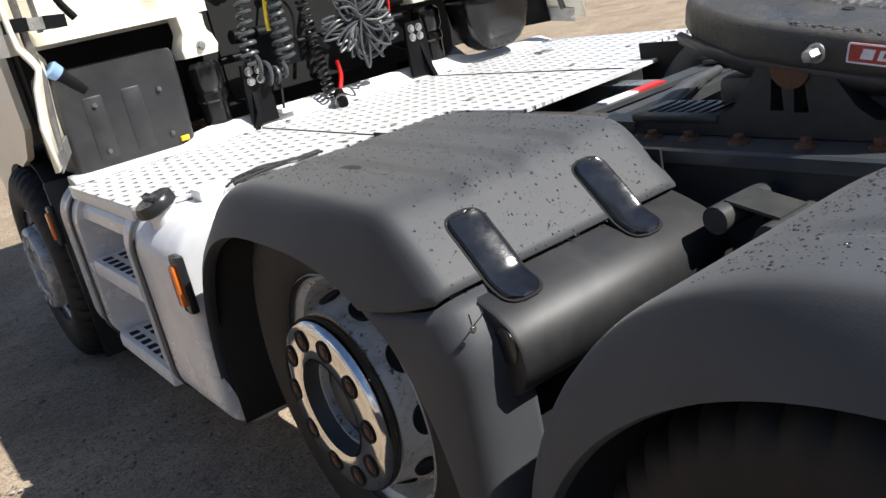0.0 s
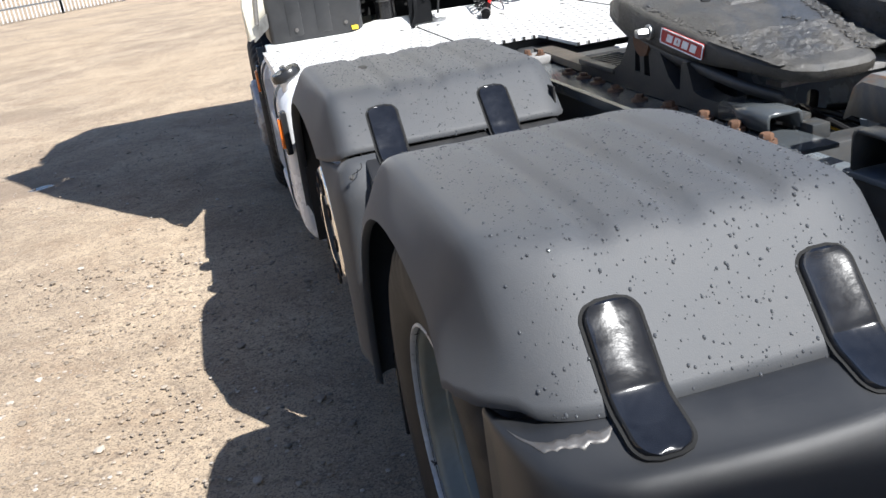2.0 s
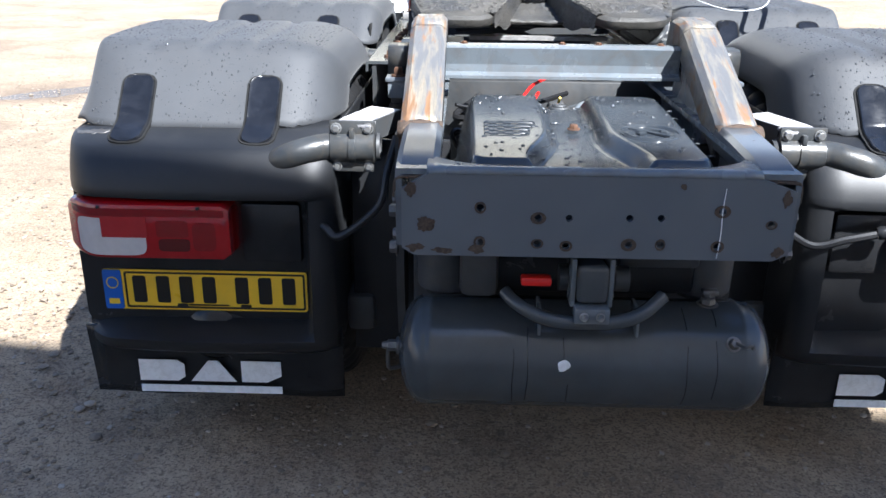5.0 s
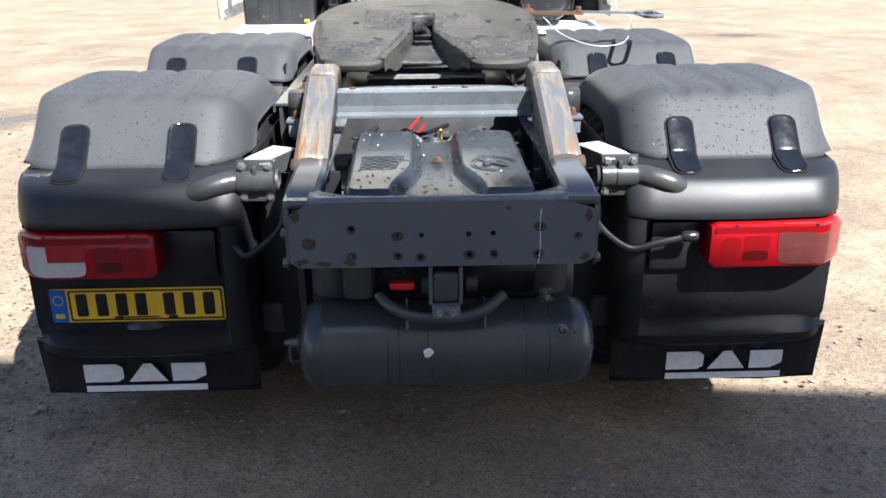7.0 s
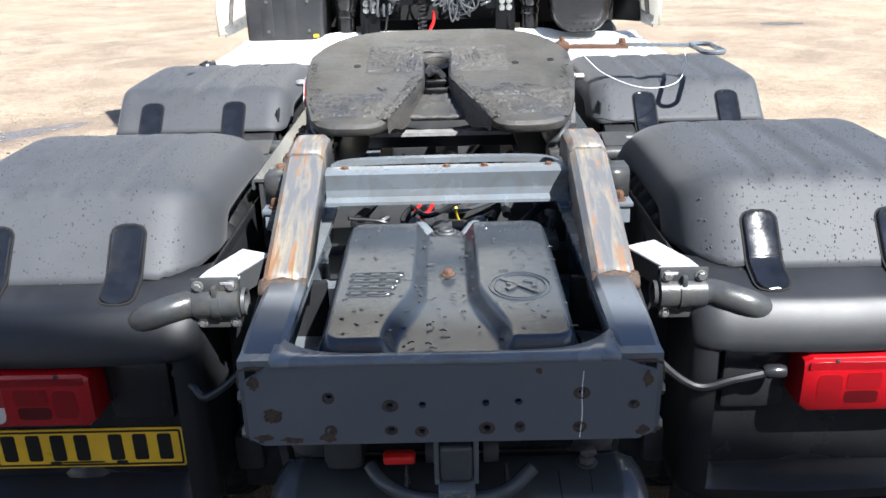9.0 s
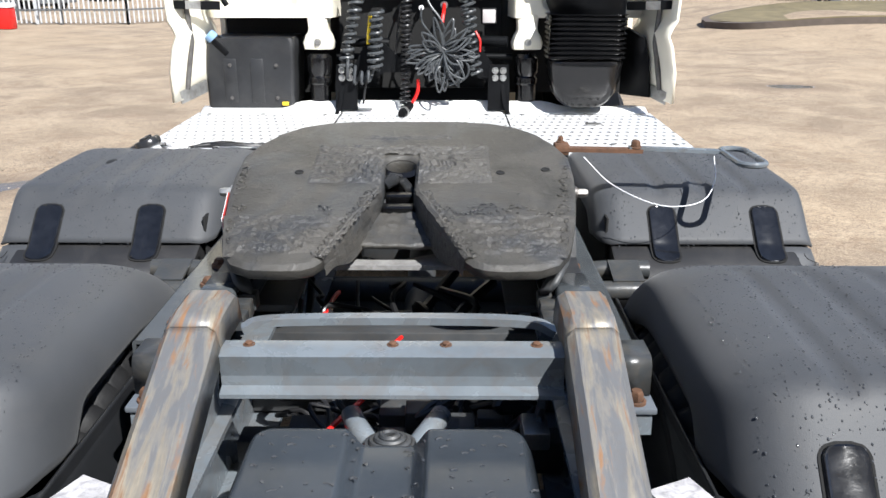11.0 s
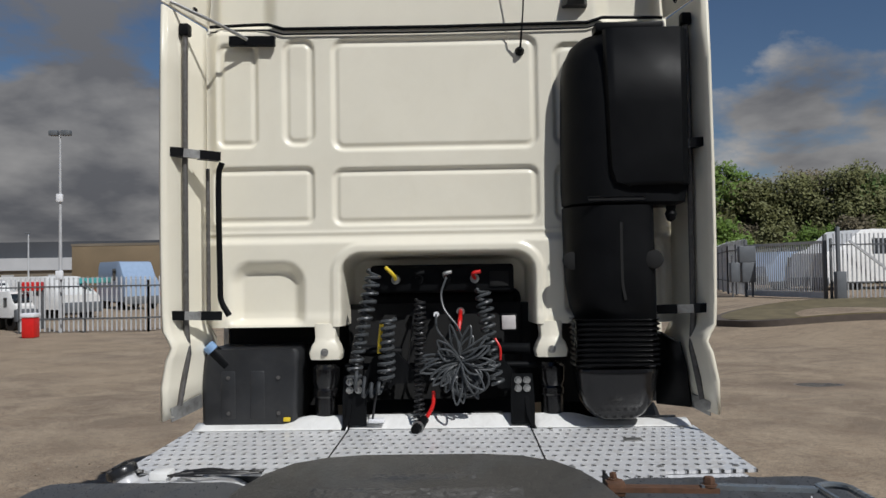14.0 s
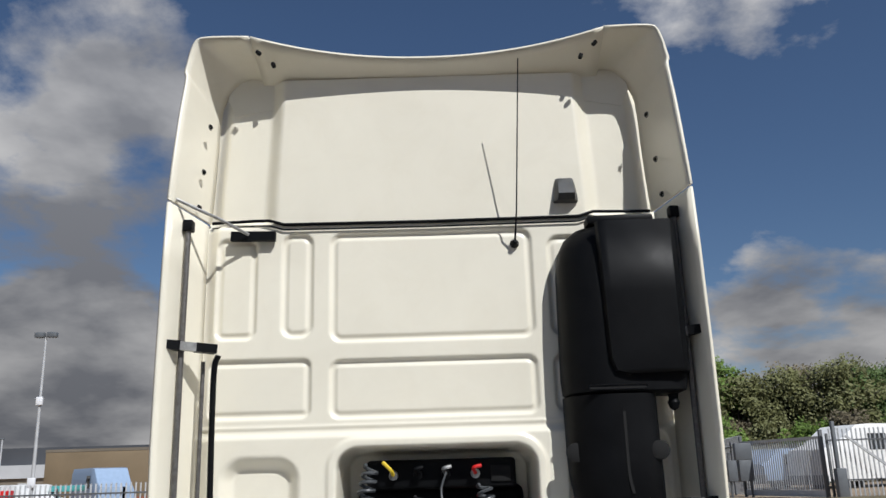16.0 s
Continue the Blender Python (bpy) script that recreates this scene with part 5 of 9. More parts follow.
    cov = part("box_cover", bm, COVER, truck, "moulded dark blue-grey plastic cover with a central valley, wet", angle=80)
    bm = B()
    box(bm, X0 + 0.01, X1 - 0.01, Y0 + 0.16, Y1, 0.62, 0.82, 0.02)
    part("box_body", bm, BLACK, truck, "black plastic equipment box between the rails")
    for j, y in enumerate((0.27, 0.30, 0.33, 0.36)):
        bm = B()
        z = 0.9712 + 0.018 * step(0.1, 0.6, y + 0.009)
        tube(bm, [(a, b, z + 0.001) for a, b in (lambda p: [*p, p[0]])(rounded(-0.185, -0.065 - 0.008 * (3 - j), y, y + 0.018, 0.008, 3))], 0.0015, 5, False)
        for k in range(3):
            box(bm, -0.175 + k * 0.036, -0.155 + k * 0.036, y + 0.006, y + 0.013, z - 0.002, z + 0.0012)
        part("embossed_label", bm, COVER, cov, "embossed label outline, not readable")
    bm = B()
    cx, cy, z = 0.19, 0.30, 0.9785
    for r in (0.066, 0.056):
        tube(bm, [(cx + r * math.cos(a), cy + r * math.sin(a), 0.9708 + 0.018 * step(0.1, 0.6, cy + r * math.sin(a))) for a in (k * math.pi / 20 for k in range(41))], 0.0022, 5, False)
    bar(bm, [(cx - 0.04, cy + 0.04, z), (cx + 0.04, cy - 0.04, z)], 0.012, 0.004)
    bar(bm, curve([(cx - 0.03, cy - 0.02, z), (cx - 0.012, cy - 0.004, z), (cx - 0.026, cy + 0.012, z)], 4), 0.012, 0.004)
    bar(bm, curve([(cx + 0.01, cy + 0.025, z), (cx + 0.032, cy + 0.015, z), (cx + 0.03, cy - 0.01, z)], 4), 0.012, 0.004)
    part("embossed_emblem", bm, COVER, cov, "embossed round no-step emblem")
    bm = B()
    bolt(bm, (0.034, 0.423, 0.955), (0, 0, 1), 0.011, 0.01)
    part("cover_bolt", bm, RUST, cov)
    bm = B()
    rnd = random.Random(8)
    for _ in range(150):
        x, y = rnd.uniform(X0 + 0.05, X1 - 0.04), rnd.uniform(Y0 + 0.06, Y1 - 0.06)
        half = 0.052 + 0.055 * step(0.34, 0.10, y)
        z = 0.97 - 0.030 * step(half + 0.026, half - 0.010, abs(x - 0.03)) + 0.018 * step(0.1, 0.6, y)
        a, l = rnd.uniform(-0.6, 0.6), rnd.uniform(0.003, 0.022) ** 1.0 * rnd.uniform(0.3, 1.0)
        tube(bm, curve([(x, y, z), (x + l * 0.5 * math.cos(a), y + l * 0.5 * math.sin(a) + 0.003, z + 0.0005), (x + l * math.cos(a), y + l * math.sin(a), z)], 3), [0.001 + 0.0022 * rnd.random()] * 7, 5)
    part("rain_water", bm, DROP, cov, "beads of rain water", kind="stuff")
    # cross beams
    bm = B()
    loft(bm, [[(x, 0.745, 1.105), (x, 0.765, 1.113), (x, 0.80, 1.113), (x, 0.80, 1.105), (x, 0.757, 1.10), (x, 0.757, 1.04), (x, 0.735, 1.032), (x, 0.735, 1.024), (x, 0.765, 1.03)] for x in (XC - 0.321, XC + 0.321)], True, True)
    beam = part("cross_beam", bm, FRAME, truck, "grey steel cross beam between the ramps")
    for x in (XC - 0.27, XC, XC + 0.10, XC + 0.27):
        bm = B()
        bolt(bm, (x, 0.782, 1.113), (0, 0, 1), 0.008, 0.005)
        part("beam_bolt", bm, RUST, beam)
    bm = B()
    bar(bm, curve([(XC - 0.33, 0.97, 1.06), (XC - 0.27, 0.98, 1.075), (XC, 0.985, 1.078), (XC + 0.26, 0.98, 1.075), (XC + 0.33, 0.97, 1.055)], 5), 0.03, 0.016, (0, 0, 1))
    part("bent_bar", bm, FRAME, truck, "bent grey steel bar across the frame")
    for w, y0, y1, z0, z1 in ((0.36, 0.95, 1.02, 0.72, 0.80), (0.39, 1.22, 1.30, 0.72, 0.94), (0.39, 2.5, 2.58, 0.72, 0.94)):
        bm = B()
        box(bm, XC - w, XC + w, y0, y1, z0, z1, 0.006)
        part("cross_member", bm, DARKFRAME, truck, "dark inner cross member")
    # air tank
    bm = B()
    TX, TY, TZ = 0.047, 0.155, 0.494
    m = Matrix.Translation((TX, TY, TZ))
    L, R = 0.42, 0.127
    prof = [(0.0001, -L)] + [(R * math.sin(radians(a)), -L + 0.06 - 0.06 * math.cos(radians(a))) for a in range(12, 91, 13)] + [(R, -L + 0.07), (R + 0.0015, -L + 0.072), (R + 0.0015, -L + 0.082), (R, -L + 0.084), (R, L - 0.084), (R + 0.0015, L - 0.082), (R + 0.0015, L - 0.072)] + [(R * math.sin(radians(a)), L - 0.06 + 0.06 * math.cos(radians(a))) for a in range(90, 5, -13)] + [(0.0001, L)]
    lathe(bm, prof, m, 64)
    tank = part("air_tank", bm, TANKPAINT, truck, "grey painted steel air tank under the rear frame", angle=45)
    bm = B()
    bolt(bm, (TX - L, TY, TZ + 0.005), (-1, 0, 0), 0.014, 0.022)
    bolt(bm, (TX - L - 0.022, TY, TZ + 0.005), (-1, 0, 0), 0.009, 0.014)
    tube(bm, curve([(TX - L - 0.025, TY, TZ - 0.004), (TX - L - 0.026, TY, TZ - 0.03), (TX - L - 0.022, TY, TZ - 0.055), (TX - L + 0.01, TY + 0.02, TZ - 0.058)], 4), 0.005, 6)
    part("drain_plug", bm, DULL, tank, "dull steel drain plug")
    bm = B()
    bolt(bm, (0.36, TY - R * 0.80, TZ + R * 0.60), (0.1, -0.8, 0.6), 0.012, 0.012)
    tube(bm, curve([(0.362, TY - R * 0.85, TZ + R * 0.66), (0.372, TY - R - 0.012, TZ + R * 0.70), (0.384, TY - R - 0.016, TZ + R * 0.74), (0.39, TY - R - 0.008, TZ + R * 0.66)], 4), 0.0035, 6)
    part("tank_valve", bm, DULL, tank, "rusty valve on the tank")
    bm = B()
    plate(bm, [(-0.006 + (0.0135 + 0.002 * math.sin(3 * a + 1)) * math.cos(a), 0.522 + (0.0135 + 0.002 * math.sin(2 * a)) * math.sin(a)) for a in (k * math.pi / 10 for k in range(20))], (), 0.002, Matrix.Translation((0, TY - R + 0.0005, 0)))
    part("tank_sticker", bm, SIGNWHITE, tank, "small round white sticker")
    for x, hi, lo in ((-0.115, 28, -45), (-0.084, 50, -40), (-0.006, 40, 10), (0.006, -8, -50), (0.262, 34, -40), (0.262, 80, 48), (0.325, 40, -30), (0.327, 80, 50)):
        bm = B()
        tube(bm, [(x + 0.0012 * math.sin(a * 0.11 + x * 60), TY + R * -math.cos(radians(a)), TZ + R * math.sin(radians(a))) for a in range(hi, lo, -5)], 0.0009, 5)
        part("run_mark", bm, GLOSSBLACK, tank, "dark water run")
    bm = B()
    bolt(bm, (0.325, TY, TZ + R - 0.004), (0, 0, 1), 0.017, 0.016)
    bolt(bm, (0.325, TY, TZ + R + 0.012), (0, 0, 1), 0.011, 0.018)
    box(bm, 0.31, 0.345, TY - 0.01, TY + 0.012, TZ + R + 0.022, TZ + R + 0.034, 0.003)
    part("tank_fitting", bm, DULL, tank)
    # towing cradle above the tank
    bm = B()
    tube(bm, curve([(-0.135, 0.09, 0.668), (-0.11, 0.055, 0.655), (-0.06, 0.032, 0.636), (0.0, 0.03, 0.626), (0.09, 0.03, 0.628), (0.15, 0.034, 0.646), (0.20, 0.06, 0.678)], 8), 0.016, 12)
    part("cradle_bar", bm, TANKPAINT, truck, "bent grey bar above the air tank")
    bm = B()
    box(bm, 0.010, 0.076, 0.02, 0.14, 0.672, 0.758, 0.012, 3)
    tow = part("tow_bracket", bm, TANKPAINT, truck, "bolted grey tow bracket")
    for nm, b in (("bracket_clip", (0.006, 0.080, 0.004, 0.05, 0.634, 0.668)), ("bracket_cheek", (-0.002, 0.009, 0.03, 0.13, 0.662, 0.77)), ("bracket_cheek", (0.077, 0.088, 0.03, 0.13, 0.662, 0.77)),
                  ("tank_tab", (-0.065, -0.057, 0.045, 0.12, 0.585, 0.648)), ("tank_tab", (0.145, 0.153, 0.045, 0.12, 0.585, 0.648))):
        bm = B()
        box(bm, *b, 0.003)
        part(nm, bm, FRAME, tow)
    for bx in (0.026, 0.060):
        bm = B()
        bolt(bm, (bx, 0.004, 0.652), (0, -1, 0), 0.0065)
        part("clip_bolt", bm, STEEL, tow)
    bm = B()
    box(bm, -0.105, -0.040, 0.045, 0.075, 0.700, 0.720, 0.006, 2)
    part("red_tag", bm, RED, truck, "red plastic tag behind the bracket")
    bm = B()
    box(bm, -0.235, -0.15, 0.10, 0.22, 0.645, 0.80, 0.02)
    part("tow_housing", bm, DARKFRAME, truck)
    bm = B()
    box(bm, 0.12, 0.30, 0.16, 0.3, 0.70, 0.80, 0.01)
    part("valve_housing", bm, DARKFRAME, truck)
    for x in (-0.02, 0.10):
        bm = B()
        tube(bm, [(x, 0.1, 0.70), (x + 0.03, 0.1, 0.70)], 0.028, 14)
        part("tow_bush", bm, DARKFRAME, truck)
    # dark sheet added as shade over the lit ground behind the air tank
    bm = B()
    box(bm, XC - 0.385, XC + 0.385, 0.34, 0.36, 0.46, 0.80, 0.01)
    part("dark_backing_sheet", bm, DARKFRAME, truck, "added dark sheet behind the air tank, standing in for the shade there")
    for sx in (-1, 1):
        bm = B()
        lathe(bm, [(0.0001, -0.10), (0.055, -0.10), (0.07, -0.085), (0.072, 0.0), (0.066, 0.03), (0.072, 0.06), (0.066, 0.09), (0.0001, 0.10)], Matrix.Translation((XC + sx * 0.30, 0.27, 0.70)) @ Matrix.Rotation(radians(-90), 4, "Y"), 24)
        part("brake_chamber", bm, DARKFRAME, truck, "dark round brake chamber behind the cross member")
    # axles, air bellows, drive shaft
    for sx in (-1, 1):
        for y in (0.72, 1.62):
            bm = B()
            lathe(bm, [(0.08, 0.0), (0.12, 0.01), (0.135, 0.05), (0.14, 0.13), (0.13, 0.19), (0.10, 0.22), (0.10, 0.30), (0.0001, 0.30)], Matrix.Translation((XC + sx * 0.54, y, 0.46)) @ Matrix.Rotation(radians(-90), 4, "Y"), 24)
            part("air_bellow", bm, RUBBER, truck, "black rubber air suspension bellow")
        for y in (0.46, 1.28, 1.95):
            bm = B()
            plate(bm, [(y - 0.10, 0.95), (y + 0.16, 0.95), (y + 0.14, 0.55), (y + 0.08, 0.40), (y - 0.04, 0.40), (y - 0.09, 0.55)], (), 0.02, Matrix.Translation((XC + sx * 0.41, 0, 0)) @ Matrix.Rotation(radians(90), 4, "Z"))
            part("hanger_plate", bm, DARKFRAME, truck, "dark suspension hanger bolted to the rail")
        for y in (YR, YM):
            bm = B()
            lathe(bm, [(0.0001, -0.06), (0.19, -0.06), (0.21, -0.04), (0.21, 0.14), (0.0001, 0.16)], Matrix.Translation((XC + sx * 0.55, y, 0.52)), 28)
            part("brake_drum", bm, DARKFRAME, truck, "dark brake drum")
        # black panel added to stop the sun and cover lit ground beside the tank
        bm = B()
        box(bm, XC + sx * 0.30, XC + sx * 0.56, 0.52, 0.54, 0.30, 0.90, 0.006)
        part("sun_block_panel", bm, BLACK, truck, "added black panel behind the air tank that keeps out sun and hides lit ground")
        bm = B()
        box(bm, XC + sx * 0.50, XC + sx * 0.58, 0.5, 1.9, 0.36, 0.47, 0.02)
        part("suspension_arm", bm, DARKFRAME, truck)
    bm = B()
    tube(bm, [(-0.95, YR, 0.5), (0.95, YR, 0.5)], 0.07, 16)
    lathe(bm, [(0.0001, -0.2), (0.12, -0.16), (0.19, 0.0), (0.12, 0.16), (0.0001, 0.2)], Matrix.Translation((XC, YR, 0.5)), 24)
    part("drive_axle", bm, DARKFRAME, truck, "dark drive axle")
    bm = B()
    tube(bm, [(-1.0, 2.262, 0.632), (1.0, 2.262, 0.632)], 0.06, 14)
    part("mid_axle", bm, DARKFRAME, truck, "dark steering axle")
    bm = B()
    tube(bm, [(-1.0, YF, 0.5), (1.0, YF, 0.5)], 0.06, 14)
    part("front_axle", bm, DARKFRAME, truck)
    bm = B()
    tube(bm, [(XC, YR + 0.15, 0.55), (XC, 3.6, 0.72)], 0.055, 14)
    part("drive_shaft", bm, DARKFRAME, truck)
    bm = B()
    box(bm, XC - 0.30, XC + 0.30, 3.0, 4.9, 0.45, 0.95, 0.05)
    part("gearbox", bm, DARKFRAME, truck, "dark gearbox between the rails")


chassis()


def underworks():
    """Hoses, valves and wires between the rails."""
    rnd = random.Random(21)
    for k in range(26):
        y0, x0 = rnd.uniform(0.72, 1.35), XC + rnd.uniform(-0.30, 0.30)
        pts = [(x0, y0, rnd.uniform(0.72, 0.86))]
        for _ in range(4):
            x, y, z = pts[-1]
            pts.append((max(XC - 0.3, min(XC + 0.3, x + rnd.uniform(-0.16, 0.16))), y + rnd.uniform(-0.08, 0.14), max(0.68, min(0.93, z + rnd.uniform(-0.06, 0.07)))))
        bm = B()
        tube(bm, curve(pts, 5), rnd.choice((0.006, 0.008, 0.011, 0.014)), 7)
        part("air_line", bm, rnd.choice((BLACKHOSE, BLACKHOSE, BLACKHOSE, HOSE)), truck)
    for pts, mat, r in (([(-0.13, 0.68, 0.90), (-0.10, 0.80, 0.915), (-0.03, 0.95, 0.92), (0.0, 1.06, 0.93)], RED, 0.0055),
                        ([(-0.06, 0.95, 0.93), (-0.02, 1.05, 0.955), (0.03, 1.15, 0.96)], RED, 0.005),
                        ([(-0.225, 1.26, 0.88), (-0.20, 1.36, 0.90), (-0.188, 1.46, 0.905), (-0.183, 1.57, 0.895), (-0.185, 1.66, 0.87)], RED, 0.007),
                        ([(-0.01, 1.33, 0.88), (-0.004, 1.40, 0.90), (-0.006, 1.47, 0.90), (-0.014, 1.53, 0.88)], YELLOW, 0.004),
                        ([(0.06, 0.98, 0.93), (0.06, 1.02, 0.90), (0.07, 1.05, 0.86)], YELLOW, 0.004)):
        bm = B()
        tube(bm, curve(pts, 5), r, 8)
        part("coloured_line", bm, mat, truck, "thin coloured plastic air line")
    # near-black sheet added in place of shade, hiding the lit ground below
    bm = B()
    box(bm, XC - 0.31, XC + 0.31, 0.72, 2.30, 0.60, 0.62, 0.005)
    part("under_shade_sheet", bm, HOLESHADE, truck, "added near-black sheet below the air lines, standing in for shade")
    for k in range(22):
        x0, y0 = XC + rnd.uniform(-0.28, 0.24), rnd.uniform(1.30, 1.40)
        pts = [(x0, y0, rnd.uniform(0.70, 0.88))]
        for _ in range(3):
            x, y, z = pts[-1]
            pts.append((max(XC - 0.3, min(XC + 0.3, x + rnd.uniform(-0.12, 0.12))), y + rnd.uniform(0.03, 0.13), max(0.68, min(0.92, z + rnd.uniform(-0.05, 0.08)))))
        bm = B()
        tube(bm, curve(pts, 5), rnd.choice((0.006, 0.008, 0.011, 0.016)), 7)
        part("air_line", bm, rnd.choice((BLACKHOSE, BLACKHOSE, HOSE)), truck)
    for i in range(6):
        bm = B()
        y = 1.42 + 0.016 * i
        box(bm, -0.07, 0.035, y, y + 0.005, 0.868, 0.878)
        part("grille_slat", bm, HOSE, truck)
    bm = B()
    for sx in (-1, 1):
        tube(bm, curve([(XC + sx * 0.03, 0.74, 0.90), (XC + sx * 0.07, 0.78, 0.935), (XC + sx * 0.09, 0.84, 0.93)], 5), 0.022, 12)
    part("vee_stay", bm, FRAME, truck, "grey tubular vee-shaped stay")
    bm = B()
    for i in range(4):
        rr = 0.045 - 0.01 * i
        tube(bm, [(XC - 0.005 + rr * math.cos(a), 0.725 + rr * 0.8 * math.sin(a), 0.935 + 0.006 * i) for a in (k * math.pi / 10 for k in range(21))], 0.006, 7, False)
    part("ribbed_boot", bm, DARKFRAME, truck, "ribbed round rubber boot")
    for k in range(34):
        x, y, z = XC + rnd.uniform(-0.30, 0.30), rnd.uniform(0.82, 1.5), rnd.uniform(0.66, 0.86)
        bm = B()
        a, b, c = rnd.uniform(0.015, 0.05), rnd.uniform(0.02, 0.06), rnd.uniform(0.015, 0.05)
        box(bm, x - a, x + a, y - b, y + b, z - c, z + c, 0.006)
        part("valve_block", bm, rnd.choice((DARKFRAME, BLACK, DARKFRAME, STEEL)) if k % 9 == 0 else DARKFRAME, truck)


underworks()

# ---------- fifth wheel ----------


def fifth_wheel():
    fw = new("fifth_wheel")
    fw.parent = truck
    tagged(fw, "greasy black steel fifth wheel coupling plate, tilted back")
    cx = 0.018
    m = Matrix.Translation((cx, 1.585, 1.252)) @ Matrix.Rotation(radians(11), 4, "X")
    half = [(0.0, 0.40), (0.15, 0.40), (0.25, 0.385), (0.33, 0.35), (0.39, 0.29), (0.435, 0.21), (0.465, 0.12), (0.465, 0.0), (0.455, -0.12), (0.435, -0.26), (0.415, -0.36),
            (0.40, -0.42), (0.37, -0.475), (0.325, -0.50), (0.25, -0.505), (0.205, -0.50), (0.178, -0.485), (0.158, -0.455), (0.127, -0.36), (0.080, -0.22), (0.050, -0.135), (0.041, -0.105), (0.041, 0.065)]
    arc = [(0.041 * math.cos(radians(a)), 0.068 + 0.041 * math.sin(radians(a))) for a in range(15, 90, 15)]
    half = half + arc
    # the outline as one loop: front middle round to the slot and back
    right = half[1:]
    left = [(-x, v) for x, v in right[::-1]]
    loop = [(half[0][0], half[0][1])] + right + [(0.0, 0.109)] + left
    loop = [(x - 0.012 * step(0.20, 0.05, abs(x)) * step(0.2, 0.12, v), v) for x, v in loop]
    tmp = B()
    # top with a softly rounded rim
    n = len(loop)

    def ring(inset, z):
        out = []
        for i in range(n):
            a, b, c = Vector(loop[i - 1]), Vector(loop[i]), Vector(loop[(i + 1) % n])
            t = (c - a).normalized()
            nn = Vector((-t.y, t.x))
            out.append(b + nn * inset * -1)
        return [m @ Vector((p.x, p.y, z * (1 - 0.5 * step(-0.10, -0.45, p.y)) if z < -0.012 else z)) for p in out]

    area = sum(loop[i - 1][0] * loop[i][1] - loop[i][0] * loop[i - 1][1] for i in range(n))
    sg = -1 if area > 0 else 1
    rings = [ring(sg * 0.020, -0.082), ring(sg * 0.006, -0.074), ring(0.0, -0.06), ring(0.0, -0.022), ring(sg * 0.003, -0.010), ring(sg * 0.009, -0.003), ring(sg * 0.018, 0.0)]
    loft(tmp, rings, True)
    tmp.verts.ensure_lookup_table()
    top_edges = [e for e in tmp.edges if len(e.link_faces) == 1 and all((m.inverted() @ v.co).z > -0.001 for v in e.verts)]
    bmesh.ops.triangle_fill(tmp, use_beauty=True, use_dissolve=False, edges=top_edges, normal=m.to_3x3() @ Vector((0, 0, 1)))
    low_edges = [e for e in tmp.edges if len(e.link_faces) == 1]
    bmesh.ops.triangle_fill(tmp, use_beauty=True, use_dissolve=False, edges=low_edges, normal=m.to_3x3() @ Vector((0, 0, -1)))
    part("coupling_plate", tmp, GREASE, fw, "thick steel plate smeared with dark grease", angle=50)
    # grease relief on the plate
    rnd = random.Random(3)
    bm = B()
    nx, ny = 150, 80
    grid = {}
    for j in range(ny + 1):
        for i in range(nx + 1):
            x, v = -0.26 + 0.50 * i / nx, -0.07 + 0.265 * j / ny
            e = min(i, nx - i, (j), (ny - j)) / 4
            ring_ = math.hypot(x + 0.012, (v - 0.03) * 1.3)
            h = 0.006 * noise.noise((x * 34 + 6 * noise.noise((x * 9, v * 9, 5)), v * 60, 1)) + 0.003 * noise.noise((x * 90, v * 110, 2)) + 0.006 * noise.noise((ring_ * 190, math.atan2(v - 0.03, x) * 3, 7)) * step(0.26, 0.08, ring_) + 0.002
            grid[i, j] = bm.verts.new(m @ Vector((x, v, 0.0016 + h * min(1, e) - 0.003 * (1 - min(1, e)))))
    for j in range(ny):
        for i in range(nx):
            x, v = -0.26 + 0.50 * i / nx, -0.07 + 0.265 * j / ny
            if abs(x + 0.012) < 0.050 and v < 0.122:
                continue
            bm.faces.new((grid[i, j], grid[i + 1, j], grid[i + 1, j + 1], grid[i, j + 1]))
    part("grease_patch", bm, PATCH, fw, "rough smeared patch of grease", kind="stuff")
    bm = B()
    g = {}
    for j in range(13):
        for i in range(81):
            x, v = -0.135 + 0.27 * i / 80, 0.235 + 0.04 * j / 12
            e = min(1, min(i, 80 - i, j, 12 - j) / 3)
            h = 0.004 * noise.noise((x * 70, v * 90, 9)) + 0.003 * noise.noise((x * 25, v * 60, 3))
            g[i, j] = bm.verts.new(m @ Vector((x, v, 0.0016 + h * e - 0.003 * (1 - e))))
    for j in range(12):
        for i in range(80):
            bm.faces.new((g[i, j], g[i + 1, j], g[i + 1, j + 1], g[i, j + 1]))
    part("grease_pocket", bm, PATCH, fw, "narrow pocket filled with grease", kind="stuff")
    for sx in (-1, 1):
        bm = B()
        g = {}
        for j in range(61):
            for i in range(61):
                u, w = i / 60, j / 60
                v = -0.455 + 0.20 * w
                x = (0.185 - 0.070 * w) + (0.205 + 0.115 * w) * u
                e = max(0.0, min(1, min(i, 60 - i, j, 2.4 * (60 - j)) / 9 + 0.45 * noise.noise((x * 14, v * 14, 7 + sx))))
                h = 0.010 * abs(noise.noise((x * 16, v * 30, sx * 5))) + 0.007 * abs(noise.noise((x * 45, v * 60, 4))) + 0.003 * noise.noise((x * 130, v * 130, 9)) + 0.005 * step(0.78, 0.95, w)
                g[i, j] = bm.verts.new(m @ Vector((sx * x, v, h * e + 0.001 - 0.004 * (1 - e))))
        for j in range(60):
            for i in range(60):
                bm.faces.new((g[i, j], g[i + 1, j], g[i + 1, j + 1], g[i, j + 1]))
